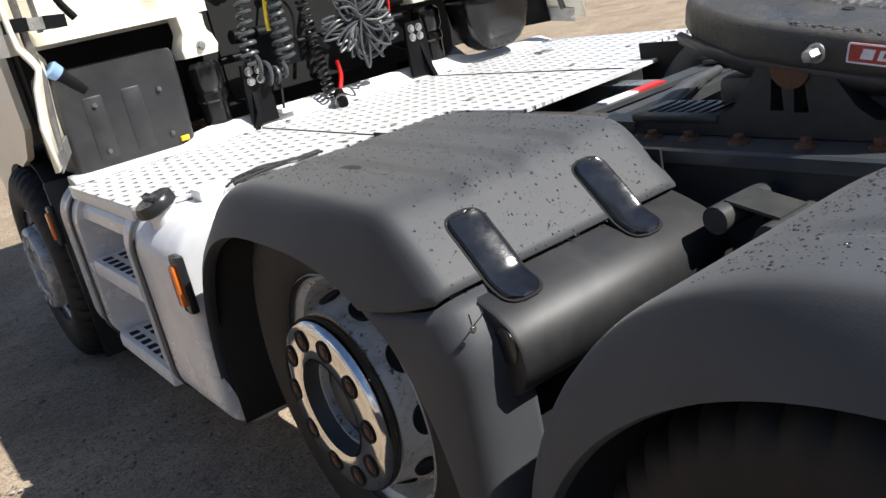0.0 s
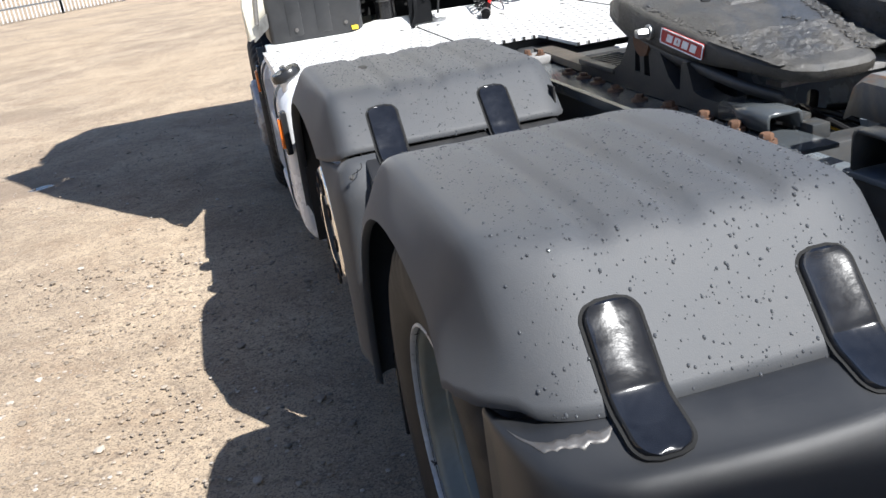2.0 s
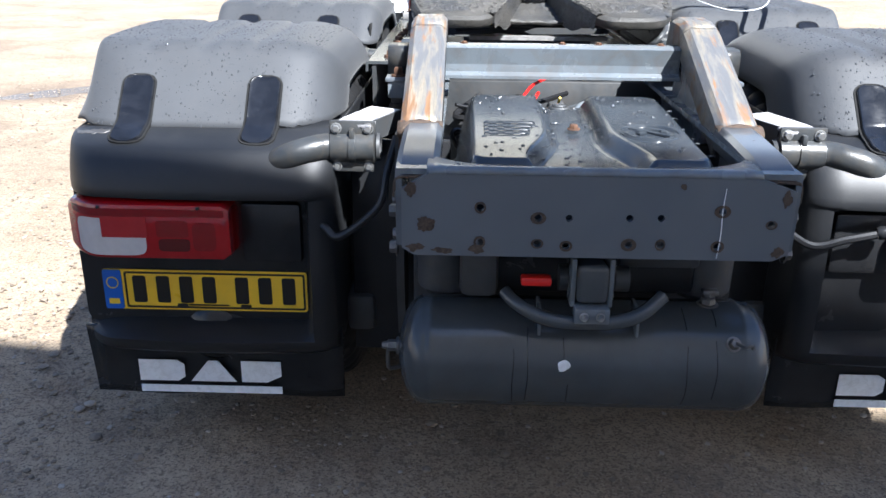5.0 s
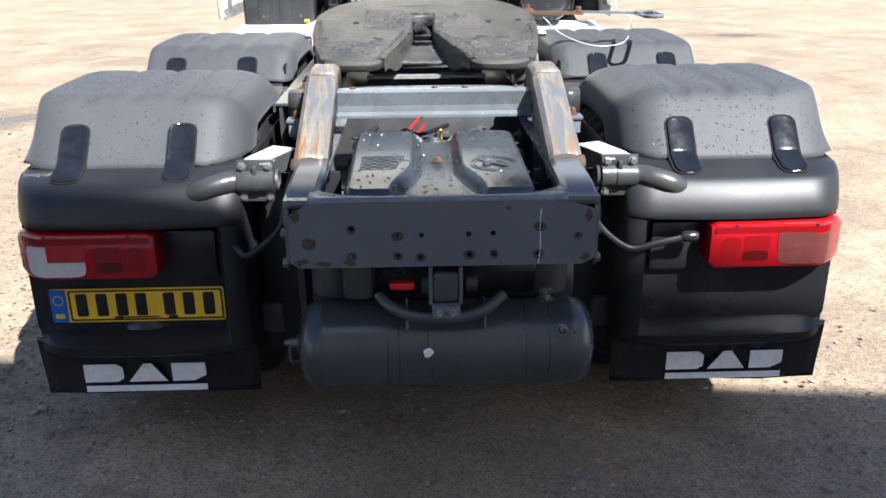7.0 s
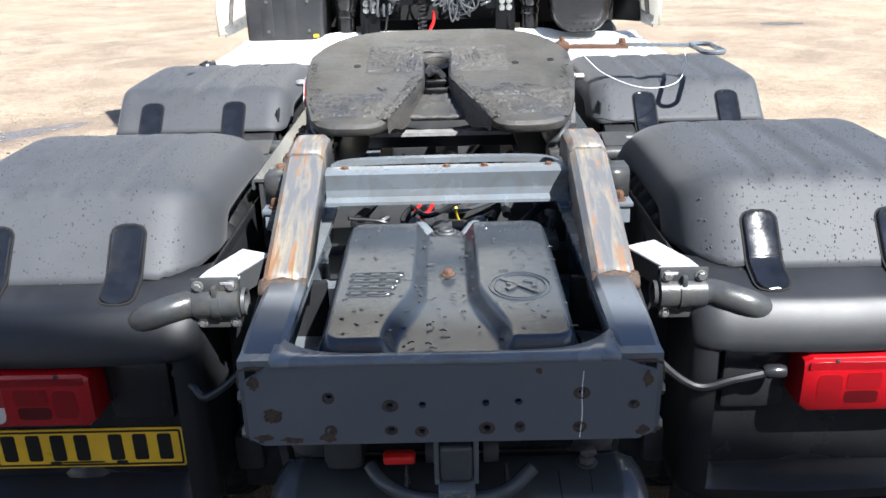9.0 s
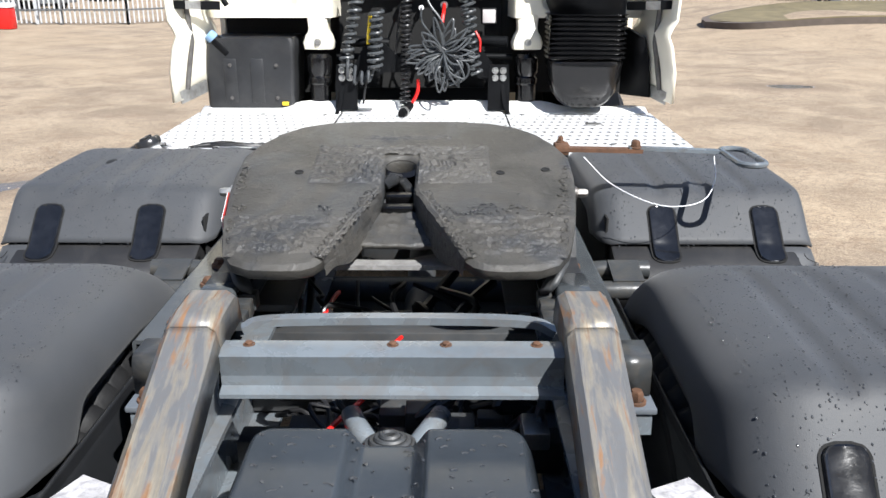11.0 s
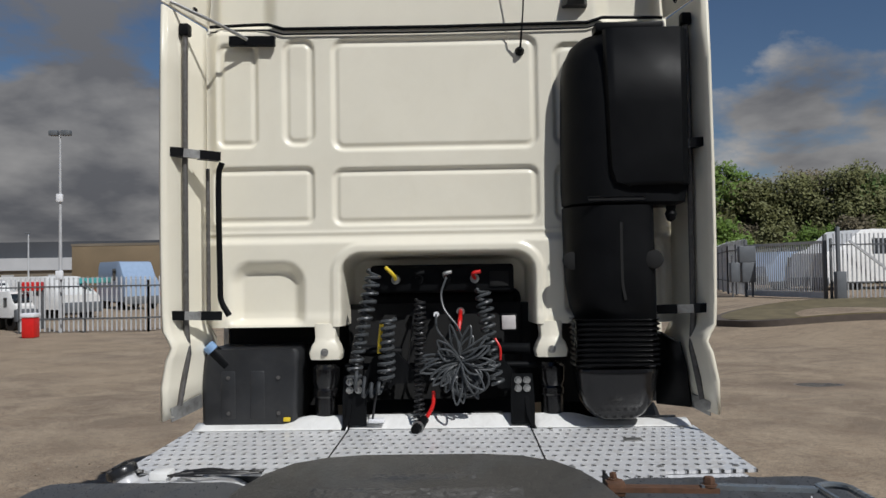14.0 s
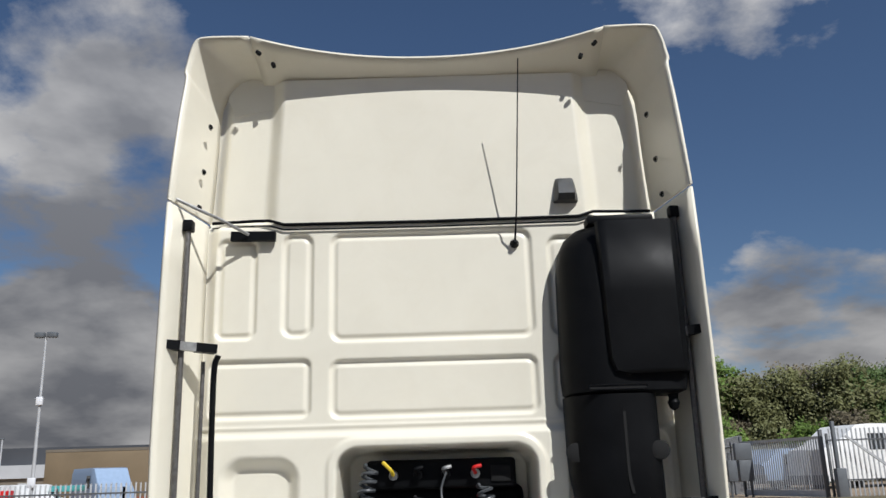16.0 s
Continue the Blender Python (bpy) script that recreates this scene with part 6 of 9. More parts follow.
        part("grease_smear", bm, SMEAR, fw, "thick ridged grease on the plate's horn", kind="stuff")
    # slot walls, jaw, skirt
    bm = B()
    for sx in (-1, 1):
        rows = []
        line = curve([(0.043, -0.10, 0), (0.050, -0.128, 0), (0.080, -0.215, 0), (0.104, -0.29, 0), (0.127, -0.358, 0), (0.152, -0.44, 0), (0.160, -0.462, 0)], 8)
        for p in line:
            w = noise.noise((p.x * 30, p.y * 40, sx)) * 0.006 + noise.noise((p.x * 90, p.y * 120, sx)) * 0.004
            o = -0.012 * sx * step(0.20, 0.05, p.x)
            f = step(-0.09, -0.16, p.y)
            e = 1 - 0.5 * step(-0.30, -0.44, p.y)
            rows.append([m @ Vector((sx * (p.x + o + a), p.y, z)) for a, z in ((0.024 + 2 * w, -0.001), (0.011 + w, 0.003 + abs(w) * 0.8), (0.001 + w, -0.003), (w, -0.024 * e), (-0.002 * f - w, -0.046 * e), (-0.003 * f + 0.5 * w, -0.072 * e), (-0.004 * f, -0.098 * e))])
        loft(bm, rows)
    part("slot_wall", bm, SMEAR, fw, "sloping greasy wall of the king-pin slot")
    # torn clumps of grease along the throat, the rims and on the horns
    def clumps(name, seed, count, mat, label, low, high):
        rnd = random.Random(seed)
        vs, fs = [], []
        ico = B()
        bmesh.ops.create_icosphere(ico, subdivisions=1, radius=1)
        ico.verts.index_update()
        ball, tri = [v.co.copy() for v in ico.verts], [[v.index for v in f.verts] for f in ico.faces]
        ico.free()
        made = 0
        while made < count:
            pick, sx = rnd.random(), rnd.choice((-1, 1))
            if pick < 0.50:
                w = rnd.random()
                x, v = sx * (0.046 + 0.115 * w + 0.030 * rnd.random() ** 2) - 0.012 * (1 - w), -0.11 - 0.35 * w
            elif pick < 0.58:
                w = rnd.random()
                x, v = sx * (0.452 - 0.05 * w - 0.02 * rnd.random()), 0.05 - 0.45 * w
            elif pick < 0.66:
                x = rnd.uniform(0.09, 0.40)
                v = -0.235 + 0.03 * math.sin(abs(x) * 30 + sx) + rnd.gauss(0, 0.006)
            else:
                x, v = rnd.uniform(0.17, 0.42) * sx, rnd.uniform(-0.46, -0.20)
                if noise.noise((x * 11, v * 11, 3)) < 0.10 + 0.2 * rnd.random():
                    continue
            if abs(x) < 0.045 + max(0.0, -0.11 - v) * 0.33 or abs(x) > 0.455 - max(0.0, -0.2 - v) * 0.2:
                continue
            made += 1
            r = low + (high - low) * rnd.random() ** 3
            a = rnd.uniform(0, 6.28)
            k = len(vs)
            for p in ball:
                q = p * r * rnd.uniform(0.65, 1.25)
                vs.append(m @ Vector((x + 2.4 * q.x * math.cos(a) - q.y * math.sin(a), v + 2.4 * q.x * math.sin(a) + q.y * math.cos(a), 0.001 + 0.5 * q.z)))
            fs += [[k + j for j in f] for f in tri]
        me = bpy.data.meshes.new(name)
        me.from_pydata(vs, [], fs)
        me.shade_smooth()
        me.materials.append(mat)
        ob = new(name, me)
        ob.parent = fw
        tagged(ob, label, kind="stuff")

    clumps("grease_clump", 5, 1500, SMEAR, "torn clumps of thick grease", 0.0009, 0.0056)
    clumps("grease_bead", 8, 420, WALLGREASE, "small glossy black beads of grease", 0.0008, 0.0038)
    bm = B()
    tube(bm, [m @ Vector((x - 0.012, 0.02 - 0.03 * abs(x) / 0.03, -0.034 + z)) for x, z in ((-0.04, 0.004), (-0.02, 0.014), (0.0, 0.004), (0.02, -0.008), (0.04, -0.026))], [0.014, 0.02, 0.016, 0.013, 0.01], 10)
    part("grease_lump", bm, WALLGREASE, fw, "glossy lump of grease in the slot")
    bm = B()
    lathe(bm, [(0.060, -0.02), (0.043, -0.012), (0.043, -0.09), (0.060, -0.09)], m @ Matrix.Translation((-0.012, 0.068, 0)) @ Matrix.Rotation(radians(-90), 4, "Y"), 24)
    box(bm, -0.048, 0.024, -0.075, -0.045, -0.062, -0.035, 0.004, 2, m)
    box(bm, -0.055, 0.031, -0.125, -0.092, -0.072, -0.045, 0.004, 2, m)
    part("locking_jaw", bm, GLOSSBLACK, fw, "dark locking jaw deep in the slot")
    bm = B()
    loft(bm, [[m @ Vector((-0.010 + x * (0.052 + (-0.10 - v) * 0.46) / 0.5, v, -0.060 - 0.050 * (-0.10 - v) / 0.24 + 0.010 * noise.noise((x * 14, v * 60, 2)))) for x in (-0.5, -0.4, -0.3, -0.2, -0.1, 0.0, 0.1, 0.2, 0.3, 0.4, 0.5)] for v in [-0.10 - 0.0102 * i for i in range(16)]])
    shell(part("throat_floor", bm, GREASE, fw, "greasy plate below the throat"), 0.012, 0)
    for sx in (-1, 1):
        rows = []
        for x, v, d in ((0.38, 0.33, 0.05), (0.435, 0.22, 0.10), (0.452, 0.10, 0.12), (0.452, -0.02, 0.12), (0.442, -0.14, 0.11), (0.425, -0.26, 0.085), (0.405, -0.36, 0.06), (0.37, -0.45, 0.045)):
            rows.append([m @ Vector((sx * x, v, -0.07)), m @ Vector((sx * (x - 0.012), v, -0.09)), m @ Vector((sx * (x - 0.035), v, -max(d, 0.10)))])
        bm = B()
        loft(bm, rows)
        shell(part("plate_skirt", bm, DARKFRAME, fw, "dark cast skirt below the plate's edge"), 0.015, 0)
        # pedestal
        prof = [(1.24, 1.037), (2.02, 1.037), (2.02, 1.066), (1.985, 1.076), (1.80, 1.078), (1.755, 1.095), (1.715, 1.14), (1.68, 1.195), (1.645, 1.222), (1.59, 1.222), (1.55, 1.20), (1.525, 1.15), (1.49, 1.10), (1.455, 1.076),
                (1.438, 1.076), (1.428, 1.143), (1.404, 1.146), (1.375, 1.082), (1.34, 1.074), (1.24, 1.072)]
        hol = [[(1.636, 1.092), (1.666, 1.092), (1.659, 1.156), (1.639, 1.156)], [(1.584, 1.088), (1.615, 1.088), (1.611, 1.156), (1.589, 1.156)]]
        x_out = cx + sx * 0.448
        bm = B()
        plate(bm, prof, hol, 0.055, Matrix.Translation((x_out if sx > 0 else x_out + 0.055, 0, 0)) @ Matrix.Rotation(radians(90), 4, "Z"))
        part("pedestal", bm, CASTBLACK, fw, "cast black bearing pedestal with two slots")
        bm = B()
        box(bm, x_out - sx * 0.13, x_out + sx * 0.006, 1.79, 2.025, 1.062, 1.081, 0.006)
        part("pedestal_foot", bm, CASTBLACK, fw, "cast foot with raised marks")
        for i in range(7):
            bm = B()
            box(bm, x_out - sx * 0.115, x_out - sx * 0.02, 1.815 + 0.028 * i, 1.828 + 0.028 * i, 1.080, 1.084, 0.0015)
            part("raised_mark", bm, CASTBLACK, fw)
        bm = B()
        tube(bm, [(cx + sx * 0.36, 1.615, 1.178), (cx + sx * 0.455, 1.615, 1.178)], 0.042, 18)
        part("pivot", bm, RUST, fw, "rusty pivot boss")
        bm = B()
        bolt(bm, (cx + sx * 0.46, 1.552, 1.205), (sx, 0, 0), 0.013, 0.03)
        if sx < 0:
            box(bm, cx + sx * 0.45, cx + sx * 0.50, 1.545, 1.56, 1.195, 1.215, 0.003)
        part("pivot_bolt", bm, STEEL if sx < 0 else DULL, fw, "bolt at the pivot")
        # mounting flange along the rail, its edge folded down, and big rusty bolts
        bm = B()
        loft(bm, [[(sx * 0.36, y, 1.035), (sx * 0.524, y, 1.035), (sx * 0.531, y, 1.030), (sx * 0.532, y, 1.004), (sx * 0.524, y, 1.004), (sx * 0.523, y, 1.026), (sx * 0.36, y, 1.026)] for y in (0.965, 1.3, 1.7, 2.1, 2.42)], True, True)
        part("mounting_flange", bm, TANKPAINT, fw, "grey steel mounting flange along the rail", angle=30)
        bm = B()
        box(bm, sx * 0.500, sx * 0.512, 0.97, 2.42, 0.82, 1.026)
        part("flange_web", bm, DARKFRAME, fw, "dark web below the flange")
        for y in (1.05, 1.17, 1.29, 1.43, 1.57, 1.72, 1.85, 1.95, 2.05):
            x = sx * (0.462 + 0.008 * math.sin(y * 9))
            bm = B()
            lathe(bm, [(0.0001, 0.004), (0.021, 0.004), (0.022, 0.0), (0.022, -0.002)], Matrix.Translation((x, y, 1.036)) @ Matrix.Rotation(radians(-90), 4, "Y"), 18)
            bolt(bm, (x, y, 1.039), (0, 0, 1), 0.0145 if y < 1.5 else 0.012, 0.014 if y < 1.5 else 0.010)
            part("flange_bolt", bm, RUST, fw, "big rusty bolt")
        # channel slab behind the pedestal and the blocks under it
        xa, xb = cx + sx * 0.375, cx + sx * 0.452
        bm = B()
        loft(bm, [[(xa, y, 1.042), (xa, y, 1.070), (xa + sx * 0.006, y, 1.077), (xb - sx * 0.006, y, 1.077), (xb, y, 1.070), (xb, y, 1.042)] for y in (1.085, 1.26)])
        shell(part("channel_slab", bm, TANKPAINT, fw, "grey inverted channel behind the pedestal", angle=30), 0.009, 0)
        for y0, y1, h in ((1.05, 1.10, 1.052), (1.11, 1.15, 1.060), (1.17, 1.21, 1.058)):
            bm = B()
            box(bm, xa - sx * 0.045, xa - sx * 0.002, y0, y1, 1.018, h, 0.004)
            part("stop_block", bm, CASTGREY, fw, "grey stop block")
        # bar and bolted block ahead of the pedestal
        bm = B()
        bar(bm, [(x_out - sx * 0.035, 2.02, 1.050), (x_out - sx * 0.045, 2.30, 1.050), (x_out - sx * 0.05, 2.46, 1.048)], 0.07, 0.022)
        part("slide_strip", bm, RAMPSTEEL, fw, "worn steel strip ahead of the pedestal")
        bm = B()
        box(bm, sx * 0.425, sx * 0.515, 2.27, 2.37, 1.034, 1.062, 0.005)
        part("bolted_block", bm, PALEPAINT, fw, "pale block with two bolts")
        for x, y in ((0.452, 2.30), (0.485, 2.335)):
            bm = B()
            bolt(bm, (sx * x, y, 1.062), (0, 0, 1), 0.011, 0.014)
            part("block_bolt", bm, RUST, fw)
    bm = B()
    for x, v in ((-0.287, 0.0), (0.262, 0.0), (0.387, 0.02)):
        lathe(bm, [(0.0001, 0.0015), (0.009, 0.0015), (0.011, 0.003), (0.013, 0.0)], m @ Matrix.Translation((x, v, 0)) @ Matrix.Rotation(radians(-90), 4, "Y"), 12)
    part("grease_hole", bm, HOLESHADE, fw, "small grease holes", kind="stuff")
    # badge on the skirt, its mark drawn as plain shapes
    q = m @ Matrix.Translation((-0.4525, -0.175, -0.030)) @ Matrix.Rotation(radians(-82.5), 4, "Z") @ Matrix.Rotation(radians(-4), 4, "X")
    bm = B()
    plate(bm, rounded(-0.078, 0.078, -0.018, 0.018, 0.004), (), 0.004, q)
    badge = part("badge", bm, SIGNRED, fw, "small red badge with a pale mark")
    for k in range(4):
        bm = B()
        x = -0.055 + 0.029 * k
        plate(bm, [(x, -0.009), (x + 0.021, -0.009), (x + 0.025, 0.009), (x + 0.004, 0.009)], [[(x + 0.009, -0.004), (x + 0.014, -0.004), (x + 0.016, 0.005), (x + 0.011, 0.005)]] if k == 1 else [], 0.002, q @ Matrix.Translation((0, -0.0015, 0)))
        part("badge_shape", bm, SIGNWHITE, badge)
    bm = B()
    plate(bm, rounded(-0.078, 0.078, -0.018, 0.018, 0.004), [rounded(-0.075, 0.075, -0.015, 0.015, 0.003)], 0.002, q @ Matrix.Translation((0, -0.0012, 0)))
    part("badge_rim", bm, SIGNWHITE, badge)
    # release handle on the right, with its cord
    hd = new("release_handle")
    hd.parent = truck
    tagged(hd, "steel release handle with a rusty bar and a loop grip")
    bm = B()
    bar(bm, [(0.46, 1.83, 1.268), (0.72, 1.835, 1.262)], 0.035, 0.012)
    part("rusty_bar", bm, RUST, hd, "orange rusty flat bar")
    bm = B()
    bar(bm, [(0.68, 1.835, 1.27), (0.95, 1.825, 1.262)], 0.028, 0.010)
    part("flat_bar", bm, FRAME, hd, "grey flat bar")
    bm = B()
    lp = [(0.955 + a, 1.735 + b) for a, b in rounded(0.0, 0.075, -0.10, 0.13, 0.036, 5)]
    tube(bm, [(x, y, 1.262) for x, y in [*lp, lp[0]]], 0.009, 8, False)
    part("grip", bm, FRAME, hd, "rounded steel loop grip")
    bm = B()
    tube(bm, curve([(0.93, 1.81, 1.25), (0.92, 1.75, 1.19), (0.86, 1.67, 1.148), (0.74, 1.655, 1.142), (0.62, 1.74, 1.18), (0.54, 1.80, 1.25)], 10), 0.0015, 6)
    part("cord", bm, SIGNWHITE, hd, "thin white plastic-coated cable")
    bm = B()
    bolt(bm, (0.70, 1.835, 1.27), (0, 0, 1), 0.014, 0.018)
    part("hinge_bolt", bm, RUST, hd)
    bm = B()
    box(bm, 0.455, 0.50, 1.815, 1.86, 1.25, 1.285, 0.006)
    bolt(bm, (0.475, 1.845, 1.285), (0, 0, 1), 0.009, 0.014)
    part("hinge", bm, RUST, hd, "rusty hinge with bolts")
    # under-structure
    bm = B()
    box(bm, -0.33, 0.37, 1.72, 1.86, 1.06, 1.14, 0.02, 2, None)
    part("sub_plate", bm, DARKFRAME, fw, "dark ribbed underside below the plate")
    for x0, x1 in ((-0.34, -0.24), (0.28, 0.38)):
        bm = B()
        box(bm, x0, x1, 1.25, 1.95, 0.98, 1.0, 0.004)
        part("side_plate", bm, DARKFRAME, fw)
    bm = B()
    plate(bm, [(-0.22, 1.34), (0.25, 1.34), (0.25, 1.41), (0.19, 1.405), (0.135, 1.415), (0.115, 1.44), (0.07, 1.415), (0.035, 1.396), (0.0, 1.388), (-0.04, 1.389), (-0.08, 1.412), (-0.115, 1.445), (-0.135, 1.43), (-0.13, 1.41), (-0.17, 1.40), (-0.22, 1.40)], (), 0.012, Matrix.Translation((0, 0, 1.07)) @ Matrix.Rotation(radians(-90), 4, "X"))
    part("scooped_plate", bm, PALEPAINT, fw, "pale grey scooped plate under the throat")


fifth_wheel()


def deck():
    dk = new("catwalk")
    dk.parent = truck
    tagged(dk, "bright perforated metal catwalk behind the cab")
    z = 1.0
    outlines = [[(-1.27, 3.30), (-1.15, 3.20), (-0.62, 3.15), (-0.465, 3.13), (-0.465, 4.13), (-1.24, 4.13), (-1.275, 4.09)],
                [(-0.46, 3.13), (-0.14, 3.13), (-0.12, 2.76), (0.455, 2.80), (0.455, 4.14), (-0.46, 4.14)],
                [(0.46, 2.80), (0.86, 2.84), (0.90, 3.12), (1.265, 3.14), (1.275, 4.09), (1.24, 4.13), (0.46, 4.13)]]
    for o in outlines:
        bm = B()
        plate(bm, o, (), 0.012, Matrix.Translation((0, 0, z)) @ Matrix.Rotation(radians(-90), 4, "X"))
        part("tread_sheet", bm, DECK, dk)
    for x0, x1, y in ((-1.255, -0.468, 4.12), (-0.458, 0.452, 4.13), (0.462, 1.255, 4.12)):
        bm = B()
        n = 16
        rows = []
        for k in range(n + 1):
            u = k / n
            x = x0 + (x1 - x0) * u
            side = u if x0 > 0 else (1 - u if x1 < 0 else 0.0)
            h = 0.055 - 0.032 * step(0.25, 0.45, side)
            rows.append([(x, y - 0.075, z + 0.004), (x, y - 0.06, z + 0.008), (x, y - 0.01, z + h), (x, y + 0.03, z + h + 0.004), (x, y + 0.035, z - 0.02)])
        loft(bm, rows)
        shell(part("front_lip", bm, WHITE, dk, "raised white front lip"), 0.004, 0)
    for x in (-0.4625, 0.4575):
        bm = B()
        box(bm, x - 0.003, x + 0.003, 2.85, 4.10, z - 0.015, z + 0.003)
        part("sheet_joint", bm, HOLESHADE, dk)
    for sx in (-1, 1):
        bm = B()
        box(bm, sx * 1.255, sx * 1.272, 3.31, 4.1, z - 0.05, z - 0.002, 0.004)
        part("side_edge", bm, WHITE, dk, "white folded side edge")
    for x in (-1.2, -0.9, -0.55, -0.35, 0.0, 0.35, 0.55, 0.9, 1.2):
        for y in (3.20, 4.03):
            bm = B()
            bolt(bm, (x, y, z), (0, 0, 1), 0.010, 0.005)
            part("sheet_bolt", bm, STEEL, dk)
    bm = B()
    box(bm, 0.86, 0.94, 3.70, 3.76, z + 0.0, z + 0.006, 0.002)
    part("tread_stamp", bm, STEEL, dk, "small grey stamped patch")
    bm = B()
    box(bm, -1.22, 1.22, 3.18, 3.22, 0.94, 0.985, 0.004)
    box(bm, -1.22, 1.22, 4.0, 4.05, 0.94, 0.985, 0.004)
    part("deck_bearer", bm, DARKFRAME, dk, kind="stuff")
    # red and white marker strip lying beyond the coupling
    bm = B()
    box(bm, -0.115, 0.024, 2.40, 2.44, 1.018, 1.024)
    part("marker_strip", bm, SIGNWHITE, truck, "white end of a marker strip")
    bm = B()
    box(bm, 0.026, 0.15, 2.40, 2.44, 1.018, 1.024)
    part("marker_strip_red", bm, RED, truck, "red end of a marker strip")
    for a, b, w, h in (((-0.36, 2.42, 1.010), (0.42, 2.42, 1.010), 0.075, 0.014), ((-0.33, 2.30, 1.0), (0.40, 2.33, 1.0), 0.05, 0.02), ((-0.33, 2.20, 0.995), (0.40, 2.26, 1.0), 0.03, 0.03), ((-0.28, 2.10, 1.02), (0.10, 2.24, 1.03), 0.045, 0.012)):
        bm = B()
        bar(bm, [a, b], w, h)
        part("slide_bar", bm, DARKFRAME, truck, "dark slide bar ahead of the coupling")
    bm = B()
    tube(bm, [(-0.27, 2.12, 1.02), (0.02, 2.22, 1.035), (0.25, 2.28, 1.03)], [0.022, 0.022, 0.014], 12)
    part("slide_rod", bm, DARKFRAME, truck, "dark rod ahead of the coupling")
    # cables lying on the left mudguard's front
    rnd = random.Random(5)
    for k in range(8):
        bm = B()
        tube(bm, curve([(-1.04 + 0.02 * k, 3.08 + rnd.uniform(-0.02, 0.02), 1.01), (-1.0, 3.10 + rnd.uniform(-0.03, 0.04), 1.012), (-0.90, 3.12 + rnd.uniform(-0.04, 0.04), 1.016 + rnd.uniform(0, 0.008)), (-0.80, 3.12 + rnd.uniform(-0.03, 0.03), 1.015), (-0.68, 3.14 + rnd.uniform(-0.02, 0.03), 1.01)], 6), 0.004, 6)
        part("loose_cable", bm, BLACKHOSE, truck, "loose black cable at the catwalk's edge")


deck()


def fuel_tank():
    ft = new("fuel_tank")
    ft.parent = truck
    tagged(ft, "silver-white fuel tank with built-in steps and black straps")
    sec = []
    for x, z in rounded(-1.30, -0.70, 0.33, 0.985, 0.13, 8):
        sec.append((x, z))
    bm = B()
    rows = []
    for y, k in ((2.925, 0.90), (2.931, 0.96), (2.945, 1.0), (3.36, 1.0), (3.362, 1.0)):
        rows.append([(-1.0 + (x + 1.0) * k, y, 0.6575 + (z - 0.6575) * k) for x, z in sec])
    loft(bm, rows, True, True)
    part("tank_body", bm, SILVER, ft, "smooth silver tank body", angle=50)
    bm = B()
    rows = []
    for y, k in ((4.08, 1.0), (4.30, 1.0), (4.32, 0.96), (4.325, 0.9)):
        rows.append([(-1.0 + (x + 1.0) * k, y, 0.6575 + (z - 0.6575) * k) for x, z in sec])
    loft(bm, rows, True, True)
    part("front_box", bm, SILVER, ft, "silver end of the tank", angle=50)
    bm = B()
    box(bm, -1.10, -0.72, 3.34, 4.10, 0.34, 0.975, 0.02)
    part("step_well", bm, STEP, ft, "pale recessed step well")
    for y0, y1 in ((3.355, 3.42), (4.03, 4.085)):
        bm = B()
        loft(bm, [[(x, y, z) for x, z in sec] for y in (y0, y1)], True, True)
        part("well_frame", bm, SILVER, ft)
    bm = B()
    loft(bm, [[(x, y, z) for x, z in ((-1.10, 0.85), (-1.24, 0.862), (-1.272, 0.88), (-1.268, 0.92), (-1.215, 0.972), (-1.10, 0.983))] for y in (3.41, 4.04)], True, True)
    part("well_top", bm, SILVER, ft)
    for z in (0.39, 0.70):
        bm = B()
        box(bm, -1.297, -1.08, 3.42, 4.03, z - 0.05, z + 0.02, 0.016)
        stp = part("tank_step", bm, STEP, ft, "moulded pale step")
        for i in range(3):
            for j in range(7):
                bm = B()
                box(bm, -1.275 + i * 0.06, -1.24 + i * 0.06, 3.47 + j * 0.074, 3.51 + j * 0.074, z + 0.0195, z + 0.022)
                part("step_hole", bm, HOLESHADE, stp)
    for y in (3.315, 4.13):
        bm = B()
        big = [(-1.0 + (x + 1.0) * 1.014, 0.6575 + (z - 0.6575) * 1.014) for x, z in sec]
        loft(bm, [[(x, yy, z) for x, z in big] for yy in (y - 0.022, y + 0.022)], True)
        shell(part("tank_strap", bm, HOSE, ft, "dark rubber tank strap"), 0.006, 0)
    bm = B()
    m = Matrix.Translation((-1.205, 3.14, 0.925)) @ Vector((-0.36, 0, 0.93)).to_track_quat("X", "Z").to_matrix().to_4x4()
    lathe(bm, [(0.052, -0.04), (0.05, 0.05), (0.045, 0.06), (0.045, 0.085)], m, 24)
    part("filler_neck", bm, SILVER, ft, "silver filler neck")
    bm = B()
    lathe(bm, [(0.05, 0.078), (0.062, 0.085), (0.062, 0.108), (0.055, 0.118), (0.0001, 0.118)], m, 12)
    box(bm, 0.115, 0.13, -0.055, 0.055, -0.012, 0.012, 0.005, 2, m)
    part("filler_cap", bm, BLACK, ft, "ribbed black filler cap")
    bm = B()
    box(bm, -1.12, -1.04, 3.10, 3.18, 0.985, 1.02, 0.006)
    part("deck_catch", bm, WHITE, ft, "small white catch")
    for y, z in ((2.905, 0.83), (4.50, 0.80)):
        bm = B()
        box(bm, -1.312, -1.285, y - 0.03, y + 0.03, z - 0.085, z + 0.085, 0.008)
        mk = part("marker_holder", bm, BLACK, truck, "black side marker holder")
        bm = B()
